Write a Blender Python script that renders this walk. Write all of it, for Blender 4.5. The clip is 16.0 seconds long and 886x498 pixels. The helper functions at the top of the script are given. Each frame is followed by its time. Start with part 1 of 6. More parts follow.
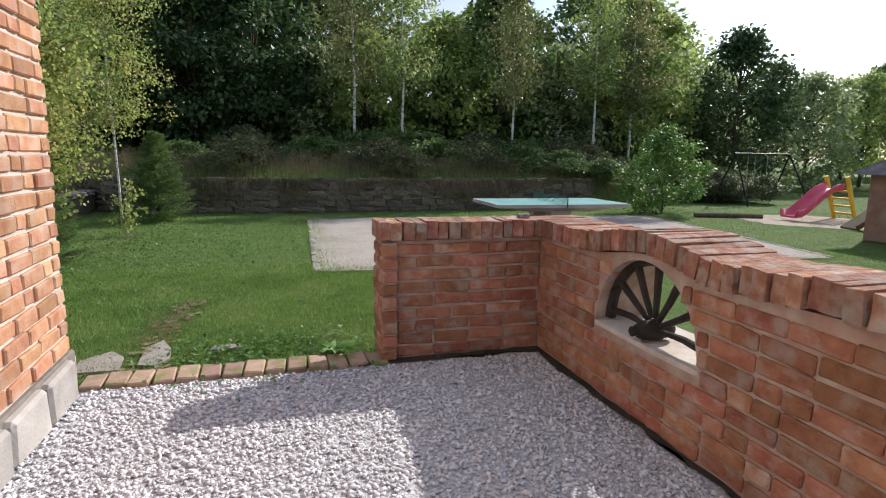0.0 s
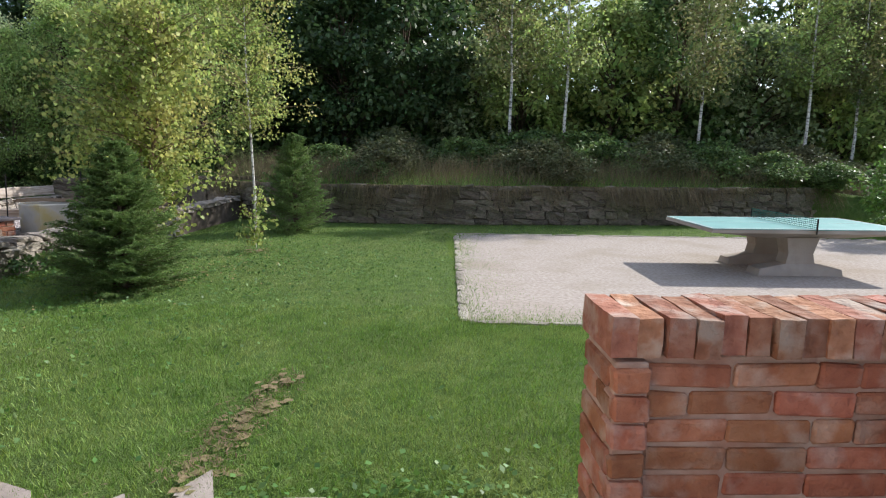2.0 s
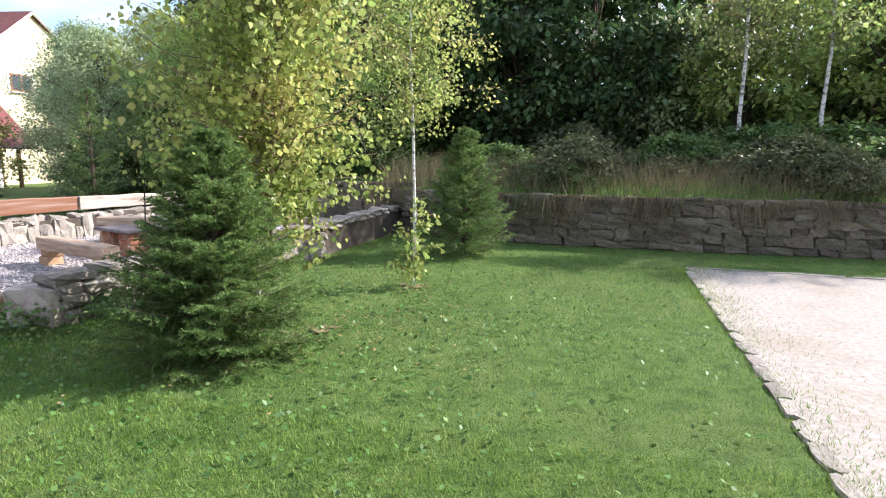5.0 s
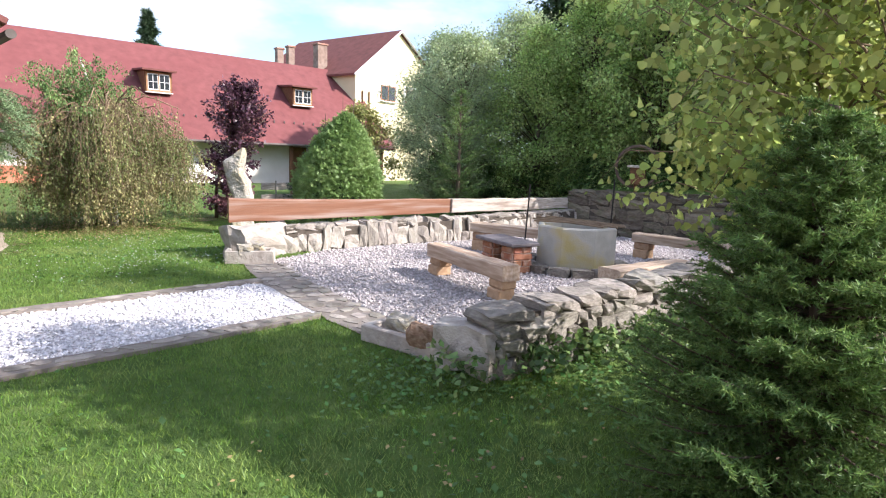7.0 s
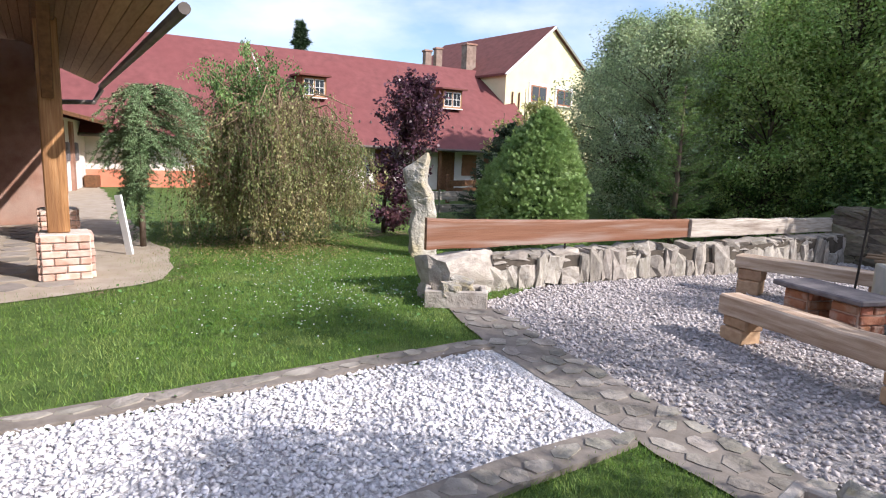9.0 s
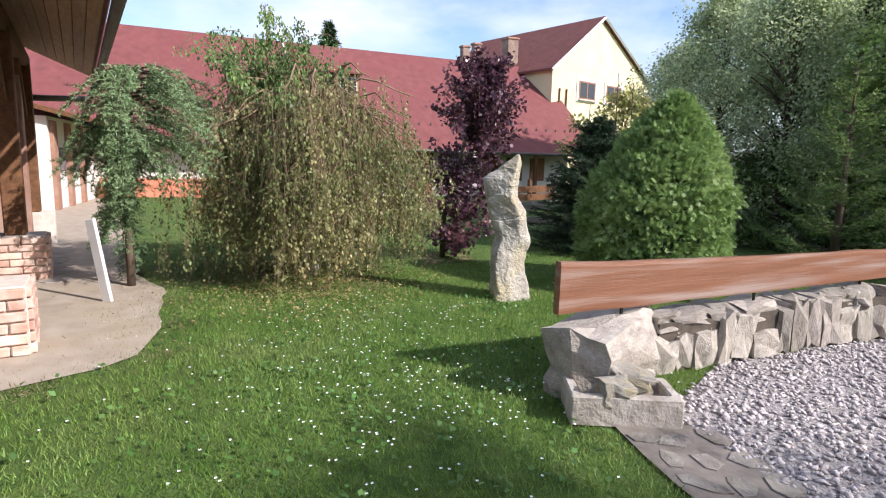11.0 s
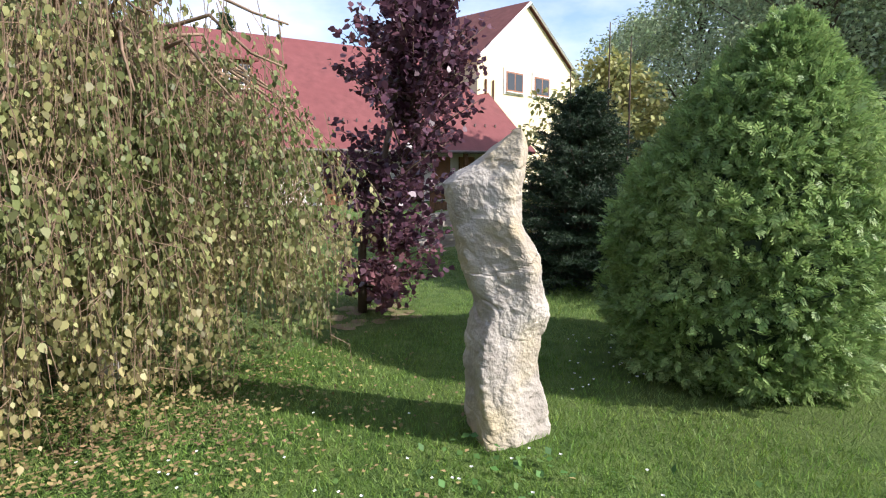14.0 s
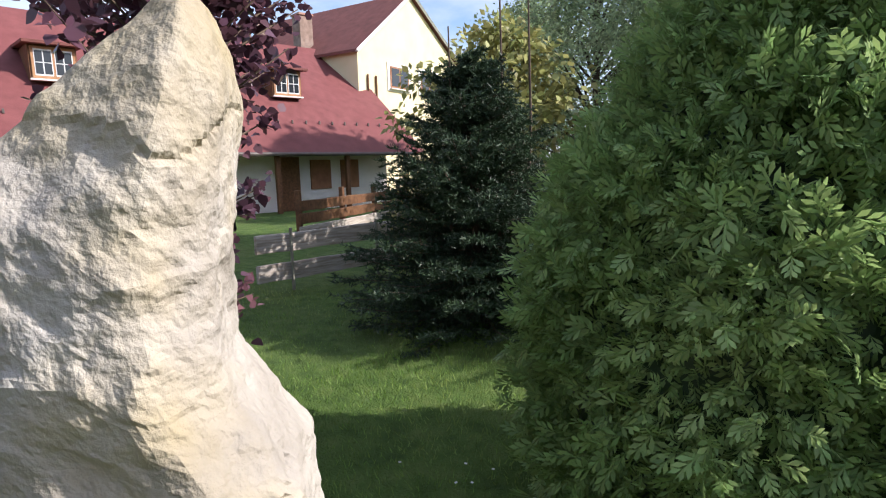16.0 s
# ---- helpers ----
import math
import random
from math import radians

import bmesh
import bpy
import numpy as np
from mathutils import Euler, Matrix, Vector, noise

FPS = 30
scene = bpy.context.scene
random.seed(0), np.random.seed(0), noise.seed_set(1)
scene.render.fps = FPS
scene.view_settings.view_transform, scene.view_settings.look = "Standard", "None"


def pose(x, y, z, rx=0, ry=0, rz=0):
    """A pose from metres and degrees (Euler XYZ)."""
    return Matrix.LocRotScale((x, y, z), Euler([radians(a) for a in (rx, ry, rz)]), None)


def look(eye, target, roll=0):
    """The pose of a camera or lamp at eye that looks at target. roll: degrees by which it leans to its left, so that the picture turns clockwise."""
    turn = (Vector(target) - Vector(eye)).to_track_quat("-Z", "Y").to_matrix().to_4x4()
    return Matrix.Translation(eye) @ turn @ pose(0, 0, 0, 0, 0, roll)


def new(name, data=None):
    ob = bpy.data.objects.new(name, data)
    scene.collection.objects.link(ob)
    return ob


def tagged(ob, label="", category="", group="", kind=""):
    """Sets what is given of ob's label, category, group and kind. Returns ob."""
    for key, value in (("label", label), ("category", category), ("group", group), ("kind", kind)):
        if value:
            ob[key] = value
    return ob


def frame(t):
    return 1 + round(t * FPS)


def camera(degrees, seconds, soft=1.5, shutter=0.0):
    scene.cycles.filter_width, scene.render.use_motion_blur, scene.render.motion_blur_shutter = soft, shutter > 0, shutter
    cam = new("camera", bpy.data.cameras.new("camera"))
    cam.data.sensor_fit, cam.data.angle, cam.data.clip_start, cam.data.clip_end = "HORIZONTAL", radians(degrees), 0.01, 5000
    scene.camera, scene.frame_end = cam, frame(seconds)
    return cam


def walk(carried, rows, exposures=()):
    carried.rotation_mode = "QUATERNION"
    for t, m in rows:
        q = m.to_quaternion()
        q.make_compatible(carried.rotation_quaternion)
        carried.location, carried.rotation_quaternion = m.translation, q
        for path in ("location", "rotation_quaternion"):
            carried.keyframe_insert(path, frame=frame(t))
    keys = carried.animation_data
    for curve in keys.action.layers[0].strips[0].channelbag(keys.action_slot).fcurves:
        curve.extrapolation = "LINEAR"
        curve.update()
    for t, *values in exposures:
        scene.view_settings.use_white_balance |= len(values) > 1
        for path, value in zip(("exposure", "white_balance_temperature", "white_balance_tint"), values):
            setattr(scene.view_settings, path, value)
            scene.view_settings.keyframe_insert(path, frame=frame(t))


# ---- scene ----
cam = camera(75.7, 16.0, soft=1.15)
METRES, EYE, TILT, LEAN, TURN = 18.5, 1.5, 0.0, 0.0, -16.4
ROWS = [
    (0.0, 0.0, 0.0, 0.0, 0.13, -9.33, -0.82),
    (0.5, -0.0035, 0.0322, 0.001, 7.25, -9.38, -0.96),
    (1.0, -0.0104, 0.0636, 0.0014, 10.78, -9.35, -0.92),
    (1.5, -0.0189, 0.0937, 0.0011, 12.23, -9.26, -0.81),
    (2.0, -0.0294, 0.1231, 0.0003, 14.7, -9.18, -0.67),
    (2.5, -0.0399, 0.1515, -0.0005, 15.27, -9.09, -0.52),
    (3.0, -0.0504, 0.1795, -0.0014, 15.58, -9.03, -0.33),
    (5.5, -0.1465, 0.275, -0.0041, 37.73, -8.71, -0.98),
    (6.0, -0.1786, 0.2825, -0.0046, 45.95, -8.81, -1.34),
    (6.5, -0.2142, 0.2855, -0.0042, 52.08, -8.89, -1.63),
    (7.0, -0.251, 0.281, -0.005, 59.17, -8.98, -2.05),
    (7.5, -0.2849, 0.2768, -0.0046, 63.09, -9.02, -2.11),
    (8.0, -0.3201, 0.2726, -0.0057, 66.94, -8.98, -2.2),
    (8.5, -0.3532, 0.2685, -0.006, 69.48, -8.99, -2.13),
    (9.0, -0.3877, 0.2678, -0.0058, 71.57, -8.97, -2.04),
    (9.5, -0.4208, 0.2671, -0.0066, 72.97, -8.93, -1.96),
    (10.0, -0.4555, 0.2684, -0.0063, 73.55, -8.85, -1.84),
    (12.5, -0.6173, 0.2827, -0.0063, 74.54, -8.65, -0.98),
    (13.0, -0.6456, 0.2928, -0.0079, 73.76, -8.56, -0.69),
    (13.5, -0.6724, 0.3062, -0.0089, 71.43, -8.42, -0.39),
    (14.0, -0.6965, 0.3213, -0.0106, 65.94, -8.35, 0.14),
    (14.5, -0.7187, 0.3396, -0.0117, 60.39, -8.24, 0.69),
    (15.0, -0.7413, 0.3572, -0.0122, 57.48, -8.28, 1.19),
    (15.5, -0.7632, 0.3735, -0.0128, 55.89, -8.18, 1.32),
    (16.0, -0.7847, 0.392, -0.0124, 55.58, -8.18, 1.5),
]
walk(cam, [(t, pose(0, 0, EYE, TILT, LEAN, TURN) @ pose(METRES * x, METRES * y, METRES * z, 90 + pitch, roll, yaw)) for t, x, y, z, yaw, pitch, roll in ROWS],
     exposures=[(0, 0.34, 6050, 12), (1.5, 0.56, 6050, 12), (3, 0.78, 6050, 13), (5.5, 1.36, 6000, 16), (7, 1.24, 6000, 16), (8, 1.03, 6000, 16), (9, 0.8, 6000, 16), (10, 0.76, 6000, 16), (12.5, 0.82, 6000, 17), (14.5, 0.95, 6000, 17), (15.5, 0.95, 6000, 17), (16, 0.78, 6000, 17)])

# world: hazy blue sky with soft clouds, low sun
SUN_AZ, SUN_EL = 31.0, 34.0  # degrees from +x towards +y, and above the ground
world = bpy.data.worlds.new("sky")
scene.world = world
world.use_nodes = True
wn, wl = world.node_tree.nodes, world.node_tree.links
bg = wn["Background"]
sky = wn.new("ShaderNodeTexSky")
sky.sky_type, sky.sun_disc = "NISHITA", False
sky.sun_elevation, sky.sun_rotation = radians(SUN_EL), radians(90 - SUN_AZ)
sky.air_density, sky.dust_density = 1.0, 1.2
wco = wn.new("ShaderNodeTexCoord")
wmap = wn.new("ShaderNodeMapping")
wmap.inputs["Scale"].default_value = (1.0, 1.0, 2.6)
wno = wn.new("ShaderNodeTexNoise")
wno.inputs["Scale"].default_value, wno.inputs["Detail"].default_value, wno.inputs["Roughness"].default_value = 2.3, 7, 0.55
wra = wn.new("ShaderNodeValToRGB")
wra.color_ramp.elements[0].position, wra.color_ramp.elements[1].position = 0.42, 0.66
wmx = wn.new("ShaderNodeMix")
wmx.data_type = "RGBA"
wmx.inputs[7].default_value = (4.9, 5.15, 5.7, 1)
wl.new(wco.outputs["Generated"], wmap.inputs["Vector"])
wl.new(wmap.outputs["Vector"], wno.inputs["Vector"])
wl.new(wno.outputs["Fac"], wra.inputs["Fac"])
wl.new(wra.outputs["Color"], wmx.inputs[0])
wl.new(sky.outputs["Color"], wmx.inputs[6])
wl.new(wmx.outputs[2], bg.inputs["Color"])
bg.inputs["Strength"].default_value = 0.13

sun_data = bpy.data.lights.new("sun", "SUN")
sun_data.energy, sun_data.angle, sun_data.color = 4.3, radians(0.6), (1.0, 0.93, 0.82)
sun = new("sun", sun_data)
sun_way = Vector((math.cos(radians(SUN_AZ)) * math.cos(radians(SUN_EL)), math.sin(radians(SUN_AZ)) * math.cos(radians(SUN_EL)), math.sin(radians(SUN_EL))))
sun.matrix_basis = look(sun_way * 60, (0, 0, 0))

# ---------------------------------------------------------------- materials
def material(name, colours, scale=8.0, rough=0.85, bump=0.2, bscale=40.0, island=0.0, obj=0.0, detail=5, bdist=0.01,
             metal=0.0, stain=None, stain_scale=1.5, stain_amt=0.5, stretch=(1, 1, 1), translucent=0.0, space="Object", spec=0.3):
    """Noise-mixed colours, a second larger stain, a fine bump; island and obj: brightness change piece by piece."""
    m = bpy.data.materials.new(name)
    m.use_nodes = True
    n, l = m.node_tree.nodes, m.node_tree.links
    p = n["Principled BSDF"]
    p.inputs["Roughness"].default_value, p.inputs["Metallic"].default_value = rough, metal
    p.inputs["Specular IOR Level"].default_value = spec
    co = n.new("ShaderNodeTexCoord")
    if space == "World":
        src = n.new("ShaderNodeNewGeometry").outputs["Position"]
    else:
        src = co.outputs["Object"]
    mp = n.new("ShaderNodeMapping")
    mp.inputs["Scale"].default_value = stretch
    l.new(src, mp.inputs["Vector"])
    if obj:
        oi = n.new("ShaderNodeObjectInfo")
        add = n.new("ShaderNodeVectorMath")
        add.operation = "SCALE"
        add.inputs[0].default_value = (17, 31, 23)
        l.new(oi.outputs["Random"], add.inputs["Scale"])
        l.new(add.outputs[0], mp.inputs["Location"])
    t = n.new("ShaderNodeTexNoise")
    t.inputs["Scale"].default_value, t.inputs["Detail"].default_value = scale, detail
    l.new(mp.outputs["Vector"], t.inputs["Vector"])
    ramp = n.new("ShaderNodeValToRGB")
    e = ramp.color_ramp.elements
    k = len(colours)
    while len(e) < k:
        e.new(0.5)
    for i, c in enumerate(colours):
        e[i].position = 0.5 if k == 1 else 0.3 + 0.4 * i / (k - 1)
        e[i].color = (*c, 1)
    l.new(t.outputs["Fac"], ramp.inputs["Fac"])
    out = ramp.outputs["Color"]
    if stain is not None:
        s = n.new("ShaderNodeTexNoise")
        s.inputs["Scale"].default_value, s.inputs["Detail"].default_value = stain_scale, 6
        l.new(mp.outputs["Vector"], s.inputs["Vector"])
        sr = n.new("ShaderNodeMapRange")
        sr.inputs[1].default_value, sr.inputs[2].default_value, sr.inputs[4].default_value = 0.48, 0.66, stain_amt
        l.new(s.outputs["Fac"], sr.inputs[0])
        mx = n.new("ShaderNodeMix")
        mx.data_type = "RGBA"
        mx.inputs[7].default_value = (*stain, 1)
        l.new(sr.outputs[0], mx.inputs[0])
        l.new(out, mx.inputs[6])
        out = mx.outputs[2]
    if island or obj:
        g = n.new("ShaderNodeObjectInfo" if obj else "ShaderNodeNewGeometry")
        amt = obj or island
        mr = n.new("ShaderNodeMapRange")
        mr.inputs[3].default_value, mr.inputs[4].default_value = 1 - amt, 1 + amt
        l.new(g.outputs["Random" if obj else "Random Per Island"], mr.inputs[0])
        hs = n.new("ShaderNodeHueSaturation")
        l.new(mr.outputs[0], hs.inputs["Value"])
        mr2 = n.new("ShaderNodeMapRange")
        mr2.inputs[3].default_value, mr2.inputs[4].default_value = 0.5 + 0.045 * amt, 0.5 - 0.045 * amt
        mod = n.new("ShaderNodeMath")
        mod.operation = "FRACT"
        mul = n.new("ShaderNodeMath")
        mul.operation = "MULTIPLY"
        mul.inputs[1].default_value = 7.31
        l.new(g.outputs["Random" if obj else "Random Per Island"], mul.inputs[0])
        l.new(mul.outputs[0], mod.inputs[0])
        l.new(mod.outputs[0], mr2.inputs[0])
        l.new(mr2.outputs[0], hs.inputs["Hue"])
        l.new(out, hs.inputs["Color"])
        out = hs.outputs["Color"]
    l.new(out, p.inputs["Base Color"])
    if bump:
        b = n.new("ShaderNodeTexNoise")
        b.inputs["Scale"].default_value, b.inputs["Detail"].default_value = bscale, 6
        l.new(mp.outputs["Vector"], b.inputs["Vector"])
        bn = n.new("ShaderNodeBump")
        bn.inputs["Strength"].default_value, bn.inputs["Distance"].default_value = bump, bdist
        l.new(b.outputs["Fac"], bn.inputs["Height"])
        l.new(bn.outputs["Normal"], p.inputs["Normal"])
    if translucent:
        tr = n.new("ShaderNodeBsdfTranslucent")
        l.new(out, tr.inputs["Color"])
        ms = n.new("ShaderNodeMixShader")
        ms.inputs[0].default_value = translucent
        l.new(p.outputs[0], ms.inputs[1])
        l.new(tr.outputs[0], ms.inputs[2])
        l.new(ms.outputs[0], n["Material Output"].inputs["Surface"])
    return m


def leaf(name, colours, amt=0.45, tr=0.35, rough=0.5):
    return material(name, colours, scale=1.2, rough=rough, bump=0, island=amt, translucent=tr, detail=2, space="World", spec=0.35)


M = {}
M["brick"] = material("old_brick", [(0.27, 0.105, 0.058), (0.355, 0.15, 0.083), (0.42, 0.205, 0.125)], 9, 0.9, 1.0, 36, obj=0.24, stain=(0.44, 0.33, 0.265), stain_scale=8, stain_amt=0.75, bdist=0.016, detail=9)
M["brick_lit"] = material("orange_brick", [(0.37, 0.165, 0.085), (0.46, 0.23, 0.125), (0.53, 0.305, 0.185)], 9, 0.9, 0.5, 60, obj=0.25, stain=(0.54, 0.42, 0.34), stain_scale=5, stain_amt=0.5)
M["brick_coping"] = material("worn_coping_brick", [(0.22, 0.095, 0.058), (0.31, 0.145, 0.09), (0.39, 0.22, 0.15)], 14, 0.95, 1.0, 28, obj=0.3, stain=(0.36, 0.30, 0.25), stain_scale=7, stain_amt=0.9, bdist=0.02, detail=9)
M["brick_far"] = material("brick_far", [(0.25, 0.13, 0.09), (0.37, 0.21, 0.15)], 5, 0.9, 0.4, 40, stain=(0.42, 0.32, 0.26))
M["brick_pale"] = material("washed_brick", [(0.44, 0.25, 0.185), (0.55, 0.35, 0.27), (0.61, 0.46, 0.38)], 9, 0.92, 0.5, 60, obj=0.15, stain=(0.72, 0.62, 0.54), stain_scale=6)
M["mortar"] = material("mortar", [(0.54, 0.48, 0.42), (0.66, 0.60, 0.53)], 14, 0.95, 0.6, 70, stain=(0.44, 0.34, 0.27), stain_scale=3)
M["mortar_red"] = material("smeared_mortar", [(0.34, 0.225, 0.17), (0.43, 0.32, 0.255), (0.51, 0.42, 0.35)], 8, 0.95, 0.6, 60, stain=(0.36, 0.17, 0.11), stain_scale=3)
M["plinth"] = material("plinth_stone", [(0.36, 0.33, 0.30), (0.52, 0.48, 0.44)], 6, 0.95, 0.5, 40, obj=0.12, stain=(0.28, 0.26, 0.23))
M["stone"] = material("wall_stone", [(0.17, 0.148, 0.125), (0.27, 0.24, 0.205), (0.35, 0.315, 0.27)], 7, 0.95, 0.7, 30, obj=0.28, stain=(0.17, 0.16, 0.12), stain_scale=4, bdist=0.02)
M["stone_pale"] = material("pale_stone", [(0.25, 0.215, 0.18), (0.37, 0.33, 0.285), (0.47, 0.43, 0.375)], 6, 0.95, 0.7, 26, obj=0.24, stain=(0.30, 0.26, 0.20), stain_scale=3, bdist=0.02)
M["stone_brown"] = material("brown_stone", [(0.17, 0.10, 0.06), (0.27, 0.17, 0.11), (0.36, 0.26, 0.18)], 6, 0.95, 0.7, 26)
M["stone_bank"] = material("retaining_stone", [(0.105, 0.085, 0.062), (0.17, 0.14, 0.105), (0.24, 0.20, 0.15)], 6, 0.95, 0.7, 26, obj=0.3, stain=(0.12, 0.13, 0.07), stain_scale=3, bdist=0.02)
M["joint"] = material("dark_joint", [(0.06, 0.05, 0.04), (0.11, 0.09, 0.07)], 10, 1, 0.5, 30)
M["joint_pale"] = material("pale_joint", [(0.17, 0.145, 0.12), (0.25, 0.215, 0.185)], 10, 1, 0.5, 30)
M["gravel"] = material("white_gravel", [(0.60, 0.57, 0.58), (0.74, 0.71, 0.71)], 20, 0.8, 0.3, 80, island=0.22)
M["gravel_bed"] = material("gravel_bed", [(0.30, 0.28, 0.28), (0.55, 0.53, 0.53), (0.70, 0.68, 0.68)], 38, 0.9, 0.9, 60, space="World", stain=(0.32, 0.29, 0.27), stain_scale=1.6, stain_amt=0.35, bdist=0.03)
M["gravel_grey"] = material("grey_gravel", [(0.37, 0.33, 0.32), (0.54, 0.49, 0.48)], 20, 0.85, 0.3, 80, island=0.28)
M["gravel_grey_bed"] = material("grey_gravel_bed", [(0.19, 0.17, 0.16), (0.33, 0.30, 0.29), (0.45, 0.415, 0.40)], 34, 0.9, 0.9, 55, space="World", stain=(0.26, 0.23, 0.21), stain_scale=1.2, stain_amt=0.4, bdist=0.03)
M["lawn"] = material("lawn", [(0.065, 0.12, 0.022), (0.105, 0.18, 0.034), (0.15, 0.215, 0.052)], 7, 0.95, 1.0, 90, space="World", stain=(0.13, 0.17, 0.045), stain_scale=0.55, stain_amt=0.6, bdist=0.05, detail=9)
M["blade"] = leaf("grass_blade", [(0.118, 0.215, 0.032), (0.172, 0.28, 0.052), (0.25, 0.33, 0.09)], 0.4, 0.35)
M["clover"] = leaf("clover_leaf", [(0.07, 0.16, 0.03), (0.12, 0.22, 0.06)], 0.35, 0.25)
M["dirt"] = material("bare_earth", [(0.17, 0.135, 0.07), (0.26, 0.205, 0.115)], 12, 1, 0.8, 50, space="World", stain=(0.12, 0.16, 0.04), stain_scale=9, stain_amt=0.7)
M["strip_dark"] = material("damp_earth", [(0.035, 0.028, 0.02), (0.07, 0.055, 0.04)], 14, 1, 0.8, 50, space="World")
M["sand"] = material("sand_court", [(0.28, 0.24, 0.205), (0.36, 0.315, 0.275), (0.43, 0.385, 0.34)], 22, 1, 0.35, 90, space="World", stain=(0.27, 0.23, 0.17), stain_scale=1.1, stain_amt=0.5, detail=9)
M["packed"] = material("packed_sand", [(0.32, 0.26, 0.20), (0.42, 0.355, 0.285)], 5, 1, 0.4, 60, space="World", stain=(0.36, 0.30, 0.21), stain_scale=1.5)
M["flag"] = material("flagstone", [(0.24, 0.21, 0.185), (0.34, 0.30, 0.265)], 6, 0.9, 0.5, 40, obj=0.2, stain=(0.24, 0.21, 0.15), stain_scale=3)
M["kerbbrick"] = material("edging_brick", [(0.30, 0.20, 0.14), (0.44, 0.30, 0.22)], 9, 0.95, 0.6, 50, obj=0.25, stain=(0.16, 0.20, 0.04), stain_scale=6, stain_amt=0.8)
M["bark_birch"] = material("birch_bark", [(0.60, 0.56, 0.50), (0.72, 0.69, 0.64)], 5, 0.8, 0.3, 30, stain=(0.07, 0.06, 0.05), stain_scale=9, stain_amt=0.9, stretch=(1, 1, 2.2))
M["bark"] = material("bark", [(0.07, 0.05, 0.035), (0.15, 0.11, 0.08)], 10, 0.95, 0.8, 30, stretch=(1, 1, 0.3))
M["twig"] = material("twig", [(0.17, 0.115, 0.07), (0.28, 0.20, 0.13)], 6, 0.9, 0, space="World")
M["beam_red"] = material("stained_beam", [(0.175, 0.076, 0.04), (0.205, 0.09, 0.048), (0.235, 0.108, 0.062)], 2.5, 0.5, 0.3, 12, stretch=(10, 0.6, 12), stain=(0.33, 0.26, 0.22), stain_scale=1.1, stain_amt=0.75, spec=0.4)
M["beam_grey"] = material("weathered_beam", [(0.30, 0.25, 0.20), (0.46, 0.40, 0.34), (0.56, 0.50, 0.44)], 5, 0.9, 0.6, 14, stretch=(10, 0.8, 9), stain=(0.16, 0.11, 0.08), stain_scale=1.2, stain_amt=0.6)
M["log"] = material("bench_timber", [(0.36, 0.25, 0.165), (0.50, 0.375, 0.27), (0.60, 0.48, 0.37)], 3, 0.85, 0.5, 12, stretch=(10, 0.8, 10), obj=0.12, stain=(0.27, 0.175, 0.11), stain_scale=1.3, stain_amt=0.6)
M["log_end"] = material("cut_timber", [(0.36, 0.215, 0.125), (0.50, 0.33, 0.21)], 18, 0.85, 0.4, 50, obj=0.15)
M["post"] = material("oiled_post", [(0.22, 0.10, 0.035), (0.34, 0.165, 0.06), (0.43, 0.235, 0.10)], 5, 0.6, 0.5, 16, stretch=(9, 9, 0.6), stain=(0.16, 0.07, 0.025), stain_scale=1.4, stain_amt=0.7, spec=0.4)
M["dark_wood"] = material("dark_timber", [(0.10, 0.045, 0.02), (0.19, 0.09, 0.04)], 5, 0.7, 0.4, 16, stretch=(3, 3, 3))
M["soffit"] = material("soffit_board", [(0.24, 0.13, 0.06), (0.34, 0.20, 0.10)], 4, 0.7, 0.3, 14, stretch=(1, 8, 8), obj=0.15)
M["slab"] = material("dark_slab", [(0.10, 0.085, 0.09), (0.17, 0.15, 0.15)], 8, 0.6, 0.4, 40, stain=(0.26, 0.22, 0.21), stain_scale=4)
M["concrete"] = material("stained_concrete", [(0.38, 0.36, 0.31), (0.50, 0.47, 0.41)], 5, 0.95, 0.4, 50, stain=(0.42, 0.33, 0.10), stain_scale=2.5, stain_amt=0.8)
M["table_concrete"] = material("table_concrete", [(0.32, 0.28, 0.24), (0.44, 0.39, 0.34)], 5, 0.95, 0.4, 50, stain=(0.20, 0.17, 0.14), stain_scale=2.5)
M["table_green"] = material("turquoise_paint", [(0.20, 0.42, 0.40), (0.26, 0.50, 0.47)], 4, 0.35, 0.1, 30, stain=(0.32, 0.55, 0.52), stain_scale=2, spec=0.5)
M["net"] = material("net_mesh", [(0.03, 0.12, 0.10), (0.05, 0.16, 0.13)], 6, 0.8, 0)
M["white_paint"] = material("white_paint", [(0.70, 0.69, 0.67), (0.80, 0.79, 0.77)], 5, 0.6, 0.1, 40)
M["iron"] = material("black_iron", [(0.018, 0.016, 0.015), (0.04, 0.035, 0.03)], 12, 0.6, 0.3, 60, metal=0.3)
M["wheel_wood"] = material("charred_oak", [(0.020, 0.016, 0.013), (0.05, 0.038, 0.03)], 10, 0.75, 0.6, 50)
M["monolith"] = material("limestone", [(0.28, 0.25, 0.205), (0.40, 0.365, 0.31), (0.50, 0.465, 0.405)], 4.5, 0.95, 1.0, 38, stain=(0.42, 0.33, 0.14), stain_scale=2.4, stain_amt=0.6, bdist=0.014, detail=10)
M["roof_red"] = material("red_roof", [(0.145, 0.046, 0.044), (0.20, 0.066, 0.062)], 3, 0.75, 0.5, 24, stain=(0.17, 0.05, 0.048), stain_scale=0.4)
M["roof_brown"] = material("brown_roof", [(0.13, 0.048, 0.04), (0.19, 0.07, 0.058)], 3, 0.8, 0.5, 24)
